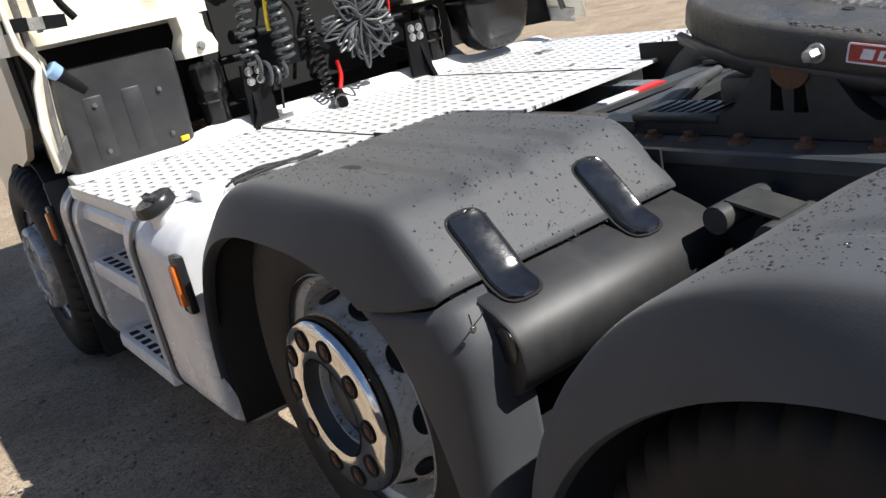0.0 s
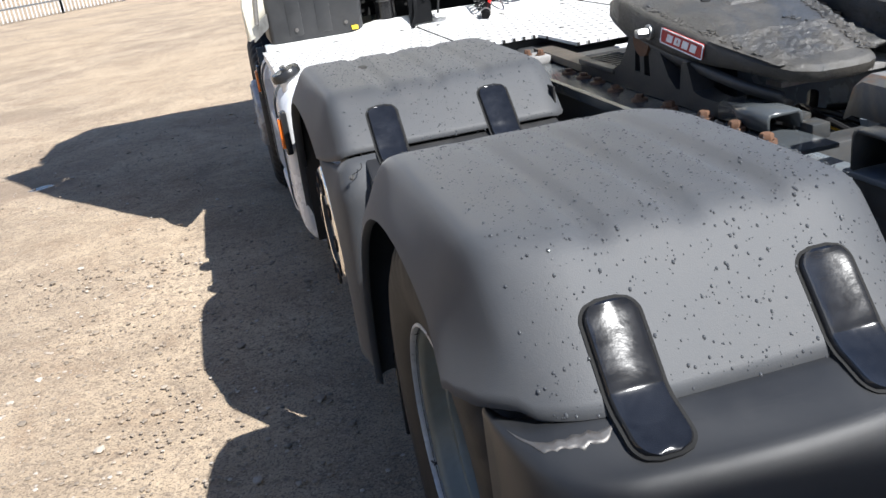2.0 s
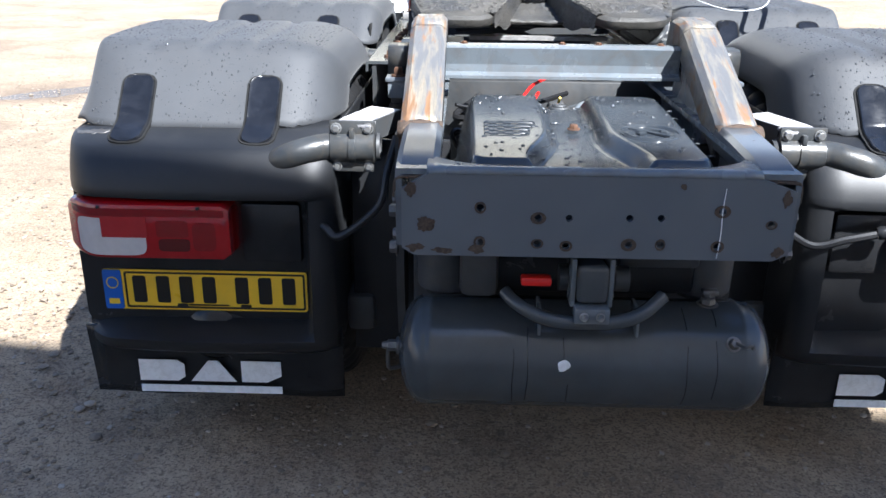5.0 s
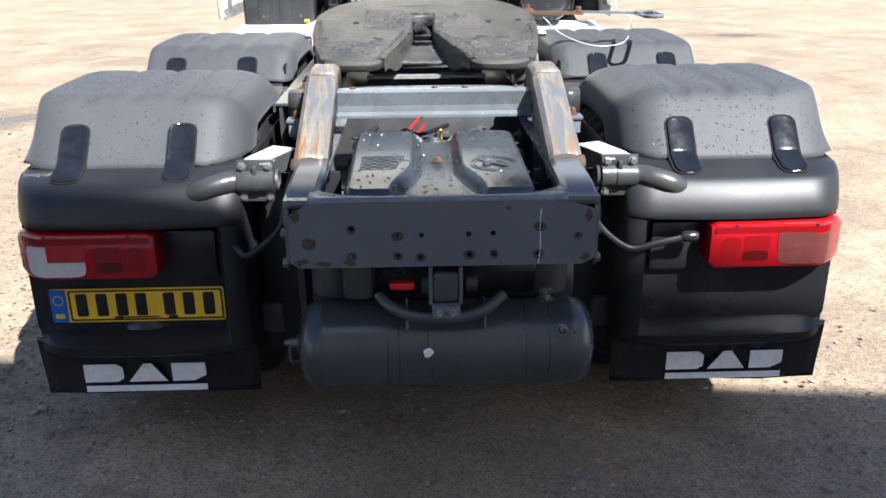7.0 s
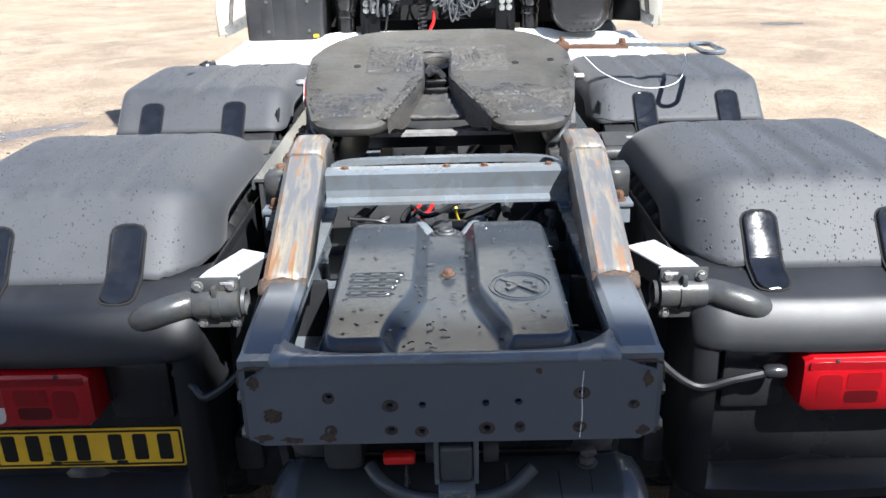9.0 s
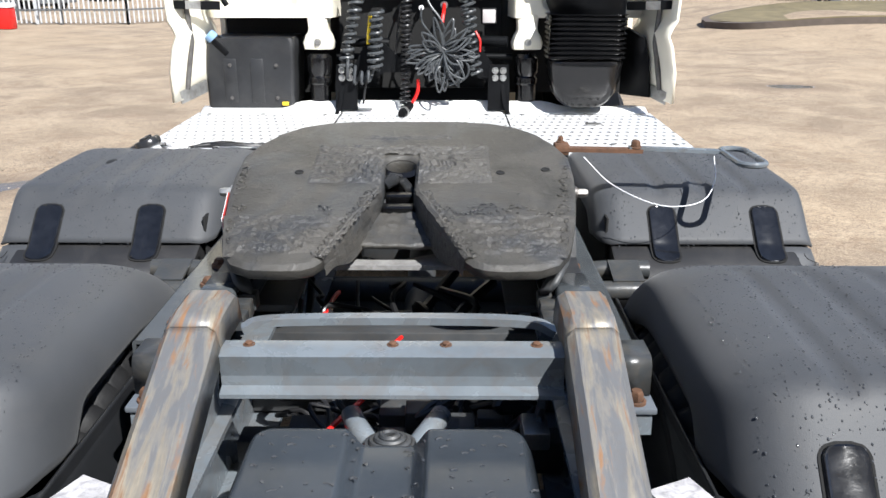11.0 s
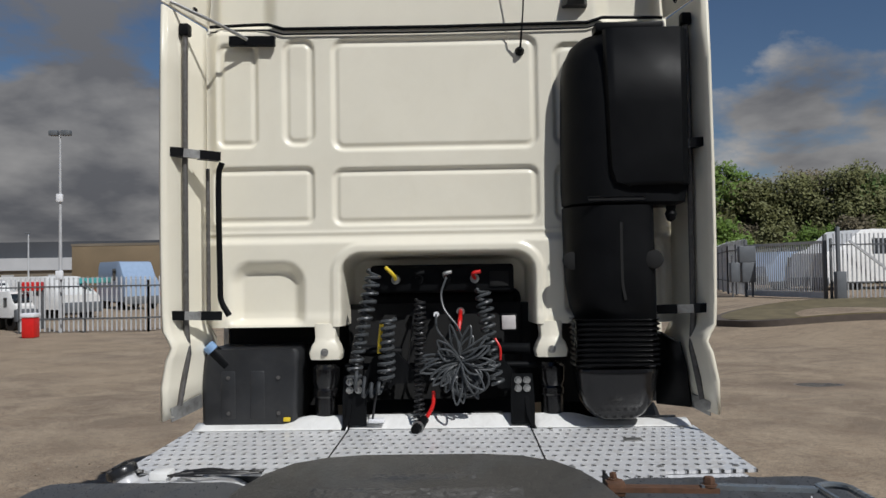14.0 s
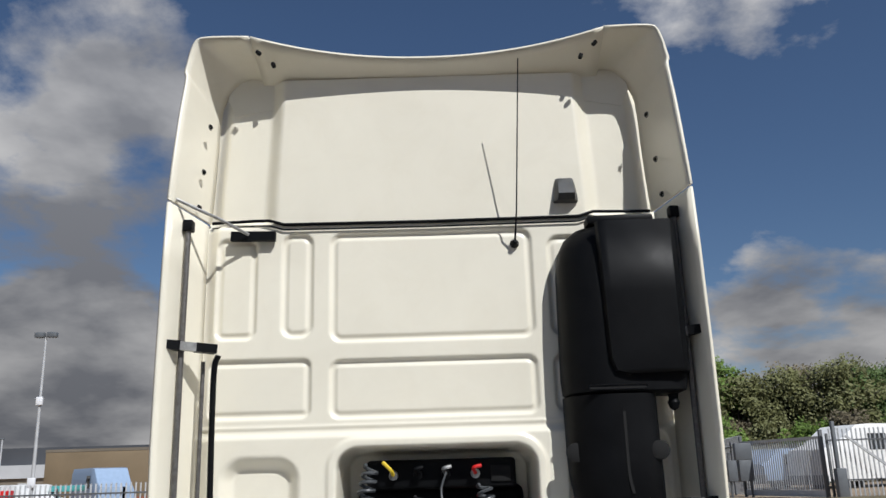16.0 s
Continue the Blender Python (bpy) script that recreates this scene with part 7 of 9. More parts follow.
        box(bm, -1.324, -1.306, y - 0.018, y + 0.018, z - 0.06, z + 0.06, 0.006)
        part("marker_lens", bm, AMBER, mk, "orange side marker lens")
    # on the other side a plain equipment box
    bm = B()
    box(bm, 0.68, 1.25, 3.05, 4.25, 0.32, 0.985, 0.05, 4)
    part("side_box", bm, SILVER, truck, "silver equipment box below the catwalk")


fuel_tank()

# ---------- cab ----------
YW = 4.2


def rr(x, z, x0, x1, z0, z1, r):
    """Signed distance to a rounded rectangle, negative inside."""
    cx, cz, hx, hz = (x0 + x1) / 2, (z0 + z1) / 2, (x1 - x0) / 2 - r, (z1 - z0) / 2 - r
    dx, dz = abs(x - cx) - hx, abs(z - cz) - hz
    return math.hypot(max(dx, 0), max(dz, 0)) + min(max(dx, dz), 0) - r


PANELS = ((-1.155, -0.945, 2.465, 3.01, 0.045), (-0.805, -0.645, 2.47, 3.03, 0.06), (-0.545, 0.53, 2.44, 3.025, 0.06), (-0.545, 0.53, 2.045, 2.34, 0.05),
          (-1.18, -0.65, 2.055, 2.352, 0.04), (0.62, 0.80, 2.44, 2.98, 0.06), (0.62, 0.80, 2.05, 2.34, 0.05), (0.66, 1.17, 1.56, 1.93, 0.05))


def wall_depth(x, z):
    """How far the cab's back wall is pressed in, in metres."""
    d = 0.0
    for x0, x1, z0, z1, r in PANELS:
        s = rr(x, z, x0, x1, z0, z1, r)
        if s < 0.05:
            d += 0.018 * step(0.009, -0.009, s) - 0.009 * step(-0.02, -0.036, s)
    d -= 0.022 * step(1.985, 1.945, z)
    d -= 0.006 * step(0.012, 0.0, abs(z - 2.005))
    s = rr(x, z, -1.10, -0.695, 1.40, 1.86, 0.12)
    d += 0.06 * step(0.01, -0.07, s) * step(1.52, 1.56, z)
    s = rr(x, z, -0.50, 0.492, 1.0, 1.885, 0.10)
    d += 0.30 * step(0.012, -0.022, s)
    d -= 0.012 * step(0.07, 0.045, s) * step(0.0, 0.02, s)
    d += 0.06 * step(0.83, 0.93, abs(x)) * step(3.06, 3.14, z)
    d += 0.04 * step(1.14, 1.22, abs(x))
    d -= 0.008 * step(1.60, 1.545, z)
    return d


def cab():
    cb = new("cab")
    cb.parent = truck
    tagged(cb, "cream painted high-roof sleeper cab seen from behind")
    xs = [-1.235 + 0.008 * i for i in range(310)]
    zs = [1.515 + 0.008 * j for j in range(305)]
    bm = B()
    rows = []
    for z in zs:
        taper = 1 - 0.03 * step(3.1, 3.95, z)
        rows.append([(x * taper, YW + wall_depth(x, z), z) for x in xs])
    loft(bm, rows)
    part("back_wall", bm, CREAM, cb, "cream pressed-steel back wall with recessed panels", angle=70)
    bm = B()
    rows = []
    for y, z0, zt, wx in ((YW + 0.03, 1.10, 3.93, 1.20), (YW + 0.3, 1.50, 3.96, 1.235), (5.2, 1.50, 3.92, 1.215), (5.9, 1.0, 3.6, 1.14), (6.25, 0.5, 3.0, 1.02), (6.4, 0.5, 2.6, 0.94)):
        rows.append([(-wx, y, z0), (-wx, y, zt - 0.35), (-wx * 0.96, y, zt - 0.1), (-wx * 0.86, y, zt), (wx * 0.86, y, zt), (wx * 0.96, y, zt - 0.1), (wx, y, zt - 0.35), (wx, y, z0)])
    loft(bm, rows[1:], True, True)
    part("cab_shell", bm, CREAM, cb, "cream cab sides and roof")
    # near-black sheets put in as the shade under the cab and behind the hoses
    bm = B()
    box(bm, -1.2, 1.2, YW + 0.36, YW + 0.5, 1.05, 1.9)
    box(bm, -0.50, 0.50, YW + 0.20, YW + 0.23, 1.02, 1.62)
    part("cab_shade_sheet", bm, HOLESHADE, cb, "near-black sheets standing in for the shade under the cab")
    bm = B()
    for dz, r in ((0.0, 0.009), (-0.028, 0.004)):
        pts = [(-1.20, YW + 0.03 - 0.002, 3.115 + dz), (-0.95, YW + 0.005, 3.115 + dz), (-0.88, YW - 0.01, 3.11 + dz), (-0.80, YW - 0.012, 3.085 + dz), (0.0, YW - 0.012, 3.08 + dz), (0.80, YW - 0.012, 3.085 + dz), (0.88, YW - 0.01, 3.11 + dz), (1.20, YW + 0.03, 3.115 + dz)]
        tube(bm, pts, r, 8)
    part("roof_seal", bm, DEEPBLACK, cb, "black rubber seal between wall and roof")
    # lower hanging brackets with a bolt
    for sx in (-1, 1):
        cx = -0.592 if sx < 0 else 0.578
        bm = B()
        rows = []
        for z, w, y in ((1.53, 0.062, YW - 0.03), (1.46, 0.056, YW - 0.035), (1.44, 0.058, YW - 0.04), (1.42, 0.072, YW - 0.05), (1.38, 0.088, YW - 0.05), (1.345, 0.08, YW - 0.045)):
            rows.append([(cx - w, y + 0.02, z), (cx - w * 0.9, y, z), (cx - w * 0.4, y - 0.012, z), (cx + w * 0.4, y - 0.012, z), (cx + w * 0.9, y, z), (cx + w, y + 0.02, z), (cx + w, y + 0.1, z), (cx - w, y + 0.1, z)])
        loft(bm, rows, True, True)
        br = part("mount_bracket", bm, CREAM, cb, "cream cast mounting bracket below the wall")
        bm = B()
        bolt(bm, (cx, YW - 0.062, 1.385), (0, -1, 0), 0.014, 0.012)
        part("bracket_bolt", bm, STEEL, br)
        bm = B()
        lathe(bm, [(0.0001, 0.0), (0.055, 0.0), (0.058, 0.02), (0.058, 0.11), (0.066, 0.12), (0.066, 0.15), (0.058, 0.16), (0.07, 0.19), (0.07, 0.26), (0.05, 0.28), (0.0001, 0.28)], Matrix.Translation((cx, YW - 0.02, 1.04)) @ Matrix.Rotation(radians(-90), 4, "Y"), 24)
        part("cab_spring", bm, GLOSSBLACK, truck, "glossy black cab suspension bellow")
        # frame ear with four bolts
        ex = -0.432 if sx < 0 else 0.418
        bm = B()
        plate(bm, [(ex - 0.06, 1.02), (ex + 0.06, 1.02), (ex + 0.06, 1.16), (ex + 0.05, 1.27), (ex - 0.05, 1.27), (ex - 0.06, 1.16)], (), 0.02, Matrix.Translation((0, YW - 0.14, 0)))
        ear = part("frame_ear", bm, DEEPBLACK, truck, "dark steel ear with four bolts")
        for dx in (-0.022, 0.022):
            for dz in (0.205, 0.245):
                bm = B()
                bolt(bm, (ex + dx, YW - 0.14, 1.0 + dz - 0.005), (0, -1, 0), 0.013, 0.010)
                part("ear_bolt", bm, BRIGHT, ear)
        bm = B()
        bar(bm, [(ex - sx * -0.02, YW - 0.12, 1.16), (ex + sx * 0.03, YW - 0.14, 1.07), (ex + sx * 0.06, YW - 0.14, 0.99)], 0.04, 0.02, (1, 0, 0))
        part("ear_stay", bm, DEEPBLACK, ear)
    for a, b, r in (((-0.42, YW + 0.02, 1.385), (-0.20, YW + 0.04, 1.37), 0.03), ((0.24, YW + 0.04, 1.385), (0.47, YW + 0.0, 1.385), 0.03), ((-0.5, YW + 0.02, 1.30), (0.5, YW + 0.02, 1.30), 0.018)):
        bm = B()
        tube(bm, [a, b], r, 14)
        part("cab_damper", bm, DEEPBLACK, truck, "dark cab damper across the frame")
    bm = B()
    plate(bm, [(-0.40, 1.24), (-0.34, 1.36), (-0.22, 1.38), (-0.14, 1.30), (0.14, 1.30), (0.2, 1.40), (0.30, 1.38), (0.42, 1.22), (0.42, 1.14), (0.24, 1.22), (-0.22, 1.22), (-0.40, 1.12)], (), 0.03, Matrix.Translation((0, YW - 0.06, 0)))
    part("rear_arch", bm, DEEPBLACK, truck, "dark steel cab support arch")


cab()


def edge_piece(name, base, trail, parent, label, t=0.012):
    """A curved air deflector skinned between a base line and its trailing edge."""
    bm = B()
    rows = []
    for b, e in zip(base, trail):
        b, e = Vector(b), Vector(e)
        rows.append([b.lerp(e, k / 8) for k in range(9)])
    loft(bm, rows)
    return shell(part(name, bm, CREAM, parent, label, angle=55), t, 0)


def deflectors():
    # roof centre blade
    base, trail = [], []
    for k in range(33):
        u = -1 + 2 * k / 32
        base.append((0.02 + 0.95 * u, YW + 0.26, 3.83 + 0.02 * u * u))
        trail.append((0.005 + 0.975 * u, 4.095 - 0.12 * u * u, 4.015 + 0.09 * abs(u) ** 2.2))
    df = edge_piece("roof_deflector", base, trail, truck, "cream curved roof deflector blade", 0.016)
    for sx in (-1, 1):
        bm = B()
        pts = [(0.86, 3.80), (1.10, 3.76), (1.15, 3.86), (1.13, 3.96), (1.05, 4.00), (0.90, 4.00)]
        plate(bm, [(sx * x, z) for x, z in pts][::sx], (), 0.012, Matrix.Translation((0, YW + 0.055, 0)))
        part("corner_gusset", bm, CREAM, truck, "cream panel closing the roof deflector's corner")
    for sx in (-1, 1):
        for way in ([(sx * 0.935, 4.0, 4.03), (sx * 0.915, 4.0, 4.01)], [(sx * 0.86, 4.07, 3.99), (sx * 0.85, 4.06, 3.965)]):
            bm = B()
            tube(bm, way, 0.012, 8)
            part("blade_screw", bm, DEEPBLACK, df)
    for sx in (-1, 1):
        t = [(0.95, 4.036), (1.10, 4.04), (1.20, 4.036), (1.232, 4.015), (1.252, 3.96), (1.268, 3.88), (1.275, 3.84), (1.268, 3.80), (1.29, 3.60), (1.31, 3.35), (1.322, 3.16), (1.324, 3.135)]
        b = [(0.90, 3.96), (0.99, 3.985), (1.06, 3.975), (1.12, 3.92), (1.16, 3.86), (1.185, 3.79), (1.19, 3.74), (1.195, 3.68), (1.20, 3.5), (1.21, 3.3), (1.22, 3.15), (1.22, 3.12)]
        base = curve([(sx * x, YW + 0.07, z) for x, z in b], 4)
        trail = [Vector((p.x * (1 + 0.03 * step(3.2, 3.95, p.z)), 3.85 + 0.12 * step(3.2, 3.95, p.z), 1.745 + (p.z - 1.745) * (1 + 0.03 * step(3.2, 3.95, p.z)))) for p in curve([(sx * x, 3.85, z) for x, z in t], 4)]
        up = edge_piece("corner_deflector", base, trail, truck, "cream curved upper corner deflector", 0.014)
        for z, x in ((3.62, 1.20), (3.36, 1.225), (3.16, 1.24)):
            bm = B()
            bolt(bm, (sx * (x - 0.005), 4.08, z), (-sx, -0.3, 0), 0.012, 0.01)
            part("deflector_screw", bm, DEEPBLACK, up)
        # side blade
        t = [(1.322, 3.12), (1.33, 2.8), (1.335, 2.3), (1.335, 1.9), (1.33, 1.62), (1.325, 1.52), (1.30, 1.475), (1.285, 1.44), (1.31, 1.38), (1.335, 1.25), (1.335, 1.09)]
        b = [(1.225, 3.10), (1.225, 2.8), (1.225, 2.3), (1.225, 1.9), (1.225, 1.62), (1.222, 1.54), (1.20, 1.50), (1.18, 1.46), (1.18, 1.40), (1.19, 1.28), (1.19, 1.13)]
        base = [(sx * x, YW + 0.02, z) for x, z in b]
        trail = [(sx * x, 3.85, z) for x, z in t]
        sd = edge_piece("side_deflector", base, trail, truck, "cream side air deflector with a stepped lower end", 0.016)
        bm = B()
        bar(bm, [(sx * 1.31, 3.90, 1.11), (sx * 1.22, 4.10, 1.15)], 0.07, 0.006, (1, 0, 0))
        part("foot_plate", bm, STEEL, sd, "grey metal foot plate")
        # stays behind the blade
        bm = B()
        pts = [(sx * 1.255, 3.985, 3.02), (sx * 1.26, 3.985, 2.3), (sx * 1.26, 3.985, 1.55), (sx * 1.25, 3.99, 1.40), (sx * 1.285, 3.95, 1.15)]
        tube(bm, pts, 0.015, 10)
        part("stay_pole", bm, DULL, sd, "vertical grey stay pole")
        if sx < 0:
            bm = B()
            tube(bm, [(sx * 1.18, 4.10, 2.34), (sx * 1.18, 4.10, 1.56)], 0.011, 8)
            part("inner_pole", bm, DULL, sd)
        for z in (2.385, 1.575):
            for a, b in (((sx * 1.32, 3.93, z + 0.022), (sx * 1.255, 3.95, z + 0.018)), ((sx * 1.195, 4.0, z + 0.014), (sx * 1.108, 4.06, z + 0.010))):
                bm = B()
                bar(bm, [a, b], 0.05, 0.045)
                part("hinge_block", bm, DEEPBLACK, sd, "black hinge block")
            bm = B()
            bar(bm, [(sx * 1.27, 3.945, z + 0.018), (sx * 1.17, 4.01, z + 0.013)], 0.032, 0.042)
            part("hinge_arm", bm, STEEL, sd, "grey hinge arm")
        bm = B()
        box(bm, sx * 1.23, sx * 1.28, 3.96, 4.02, 3.0, 3.06, 0.008)
        part("pole_cap", bm, DEEPBLACK, sd)
    bm = B()
    tube(bm, [(-1.30, 3.90, 3.15), (-1.10, 4.02, 3.07), (-0.98, 4.14, 3.02)], 0.009, 8)
    part("stay_rod", bm, STEEL, truck, "thin steel stay rod to the deflector")
    bm = B()
    bar(bm, [(-1.08, YW - 0.03, 3.02), (-0.84, YW - 0.03, 3.015)], 0.03, 0.05)
    part("rod_bracket", bm, DEEPBLACK, truck, "black rod bracket")
    bm = B()
    tube(bm, curve([(-1.085, 4.03, 2.36), (-1.105, 4.04, 2.30), (-1.11, 4.05, 2.1), (-1.105, 4.05, 1.75), (-1.10, 4.05, 1.66), (-1.06, 4.05, 1.585)], 6), 0.015, 10)
    part("grab_rail", bm, DEEPBLACK, truck, "black grab rail beside the catwalk")
    # aerial and work lamp
    bm = B()
    tube(bm, [(0.446, YW - 0.02, 2.945), (0.456, YW - 0.10, 3.10), (0.49, YW - 0.28, 3.90)], [0.006, 0.004, 0.003], 8)
    an = part("aerial", bm, DEEPBLACK, truck, "thin black whip aerial")
    bm = B()
    lathe(bm, [(0.0001, 0.045), (0.012, 0.04), (0.022, 0.02), (0.026, 0.0)], Matrix.Translation((0.445, YW + 0.012, 2.945)) @ Matrix.Rotation(radians(-90), 4, "Z"), 16)
    part("aerial_base", bm, DEEPBLACK, an)
    bm = B()
    rows = []
    for z, w, d in ((3.165, 0.062, 0.012), (3.17, 0.066, 0.05), (3.20, 0.062, 0.075), (3.26, 0.055, 0.045), (3.30, 0.048, 0.02), (3.305, 0.045, 0.012)):
        rows.append([(0.735 - w, YW + 0.01, z), (0.735 - w, YW - d * 0.4, z), (0.735 - w * 0.7, YW - d, z), (0.735 + w * 0.7, YW - d, z), (0.735 + w, YW - d * 0.4, z), (0.735 + w, YW + 0.01, z)])
    loft(bm, rows, True, True)
    part("vent_cowl", bm, DARKFRAME, truck, "small grey plastic vent cowl on the roof")


deflectors()


def intake():
    it = new("air_intake")
    it.parent = truck
    tagged(it, "tall black plastic air intake stack behind the cab")

    def slab(rows, nm, mat, label="", angle=45, r=0.05):
        bm = B()
        out = []
        for z, x0, x1, y0, y1 in rows:
            if nm in ("upper_box", "duct"):
                sec = [(x0, y1), (x0, y0 + 0.185), (x0 + 0.012, y0 + 0.14), (x0 + 0.04, y0 + 0.095), (x0 + 0.09, y0 + 0.05), (x0 + 0.14, y0 + 0.02), (x0 + 0.19, y0 + 0.004), (x0 + 0.24, y0),
                       (x1 - 0.10, y0), (x1 - 0.06, y0 + 0.005), (x1 - 0.025, y0 + 0.02), (x1 - 0.006, y0 + 0.045), (x1, y0 + 0.08), (x1, y1)]
                out.append([(x, y, z) for x, y in sec])
            else:
                out.append([(x, y, z) for x, y in rounded(x0, x1, y0, y1, min(r, (x1 - x0) * 0.3, (y1 - y0) * 0.3), 5)])
        loft(bm, out, True, True)
        return part(nm, bm, mat, it, label, angle)

    y0, y1 = 3.93, 4.17
    slab([(2.105, 0.66, 1.20, y0 + 0.02, y1), (2.12, 0.645, 1.235, y0, y1), (2.20, 0.64, 1.25, y0, y1), (2.6, 0.645, 1.255, y0, y1), (2.78, 0.65, 1.258, y0 + 0.005, y1), (2.86, 0.665, 1.26, y0 + 0.01, y1), (2.93, 0.70, 1.26, y0 + 0.02, y1),
          (2.975, 0.75, 1.26, y0 + 0.04, y1), (2.99, 0.80, 1.25, y0 + 0.07, y1)], "upper_box", DEEPBLACK, "large black moulded intake box", 50, 0.06)
    bm = B()
    rows = []
    for z, x0, x1 in ((2.97, 0.84, 0.90), (2.6, 0.85, 0.905), (2.40, 0.855, 0.93), (2.28, 0.86, 0.98), (2.22, 0.88, 1.08), (2.20, 0.95, 1.19)):
        rows.append([(x0, 3.935, z), (x0 + 0.012, 3.915, z), (x1 - 0.015, 3.908, z), (1.20, 3.905, z), (1.225, 3.93, z), (1.24, 3.96, z)])
    loft(bm, rows)
    shell(part("raised_panel", bm, DEEPBLACK, it, "raised curved panel on the intake box", angle=40), 0.02, 0)
    slab([(1.545, 0.70, 1.09, y0 + 0.03, y1), (1.60, 0.675, 1.088, y0 + 0.01, y1), (1.72, 0.655, 1.085, y0, y1), (1.80, 0.65, 1.083, y0, y1), (2.04, 0.645, 1.08, y0, y1), (2.105, 0.645, 1.08, y0, y1)], "duct", DEEPBLACK, "black intake duct with a moulded groove", 45, 0.04)
    bm = B()
    bar(bm, curve([(0.905, y0 - 0.0005, 2.02), (0.905, y0 - 0.0005, 1.85), (0.907, y0 - 0.0005, 1.72), (0.92, y0 - 0.0005, 1.64)], 6), 0.003, 0.014, (1, 0, 0))
    part("groove", bm, HOLESHADE, it, "long vertical groove")
    bm = B()
    plate(bm, rounded(0.742, 1.03, 2.124, 2.150, 0.012), [rounded(0.748, 1.024, 2.129, 2.145, 0.008)], 0.006, Matrix.Translation((0, y0 - 0.003, 0)))
    slot = part("slot_rim", bm, GLOSSBLACK, it, "raised rim of the slot")
    bm = B()
    plate(bm, rounded(0.748, 1.024, 2.129, 2.145, 0.008), (), 0.004, Matrix.Translation((0, y0 - 0.0015, 0)))
    part("slot", bm, HOLESHADE, slot, "dark horizontal slot")
    for x, yy in ((0.675, y0 + 0.10), (1.065, y0 + 0.01)):
        bm = B()
        lathe(bm, [(0.0001, 0.004), (0.040, 0.004), (0.046, 0.0), (0.046, -0.02)], Matrix.Translation((x, yy, 1.835)) @ Matrix.Rotation(radians(-90), 4, "Z"), 20)
        part("clip_pocket", bm, HOLESHADE, it)
    rows = []
    z = 1.545
    k = 0
    while z > 1.30:
        ins = 0.0 if k % 2 == 0 else 0.016
        rows.append((z, 0.665 + ins, 1.095 - ins, y0 - 0.01 + ins, y1 + 0.01))
        z -= 0.0125
        k += 1
    slab(rows[::-1], "bellows", GLOSSBLACK, "ribbed black rubber bellows", 25, 0.05)
    bm = B()
    out = []
    for z, s in ((1.30, 1.0), (1.285, 1.03), (1.27, 1.0), (1.20, 0.96), (1.13, 0.85), (1.08, 0.68), (1.05, 0.48), (1.04, 0.25)):
        out.append([(0.885 + (x - 0.885) * s, 4.05 + (y - 4.05) * s, z) for x, y in rounded(0.68, 1.085, y0 + 0.0, y1 + 0.03, 0.09, 6)])
    loft(bm, out, True, True)
    part("lower_bowl", bm, GLOSSBLACK, it, "rounded dark lower bowl of the intake", 50)
    bm = B()
    box(bm, 0.81, 1.15, 4.0, 4.12, 2.985, 3.03, 0.008)
    part("top_bracket", bm, DEEPBLACK, it, "black bracket on top of the intake")
    bm = B()
    lathe(bm, [(0.0001, -0.06), (0.02, -0.05), (0.03, -0.02), (0.022, 0.0), (0.026, 0.02)], Matrix.Translation((1.165, 4.0, 2.08)) @ Matrix.Rotation(radians(-90), 4, "Y"), 14)
    part("drain_nipple", bm, DEEPBLACK, it)
    bm = B()
    rows = [[(1.11, 4.15, z), (1.11 + w, 4.02, z)] for z, w in ((1.47, 0.0), (1.42, 0.09), (1.30, 0.12), (1.10, 0.14))]
    loft(bm, rows)
    shell(part("rubber_flap", bm, DEEPBLACK, it, "black rubber flap beside the bowl"), 0.012, 0)
    # black reservoir on the other side
    rs = new("reservoir")
    rs.parent = truck
    tagged(rs, "black plastic fluid reservoir with a blue cap")
    bm = B()
    out = []
    for z, x0, x1 in ((1.025, -1.215, -0.745), (1.035, -1.222, -0.735), (1.22, -1.225, -0.725), (1.34, -1.215, -0.722), (1.39, -1.205, -0.722), (1.408, -1.19, -0.735)):
        out.append([(x, y, z) for x, y in rounded(x0, x1, 4.105, 4.48, 0.025, 4)])
    loft(bm, out, True, True)
    part("reservoir_body", bm, RESERVOIR, rs)
    for x0, x1 in ((-1.125, -1.045), (-0.975, -0.895)):
        bm = B()
        box(bm, x0, x1, 4.101, 4.12, 1.05, 1.30, 0.01)
        part("moulded_rib", bm, RESERVOIR, rs)
    for x in (-1.083, -0.825):
        for z in (1.262, 1.082):
            bm = B()
            lathe(bm, [(0.0001, 0.010), (0.004, 0.010), (0.004, 0.006), (0.009, 0.006), (0.011, 0.0)], Matrix.Translation((x, 4.10, z)) @ Matrix.Rotation(radians(-90), 4, "Z"), 14)
            part("reservoir_bolt", bm, DULL, rs)
    bm = B()
    tube(bm, [(-1.10, 4.15, 1.33), (-1.14, 4.135, 1.375), (-1.17, 4.125, 1.408)], [0.05, 0.038, 0.032], 16)
    part("filler_spout", bm, DEEPBLACK, rs)
    bm = B()
    tube(bm, [(-1.168, 4.125, 1.405), (-1.19, 4.118, 1.43), (-1.194, 4.117, 1.434)], [0.034, 0.034, 0.026], 10)
    part("blue_cap", bm, BLUECAP, rs, "ribbed light blue filler cap")
    bm = B()
    box(bm, -0.80, -0.765, 4.09, 4.11, 1.04, 1.06, 0.003)
    part("yellow_tag", bm, YELLOW, rs)


intake()


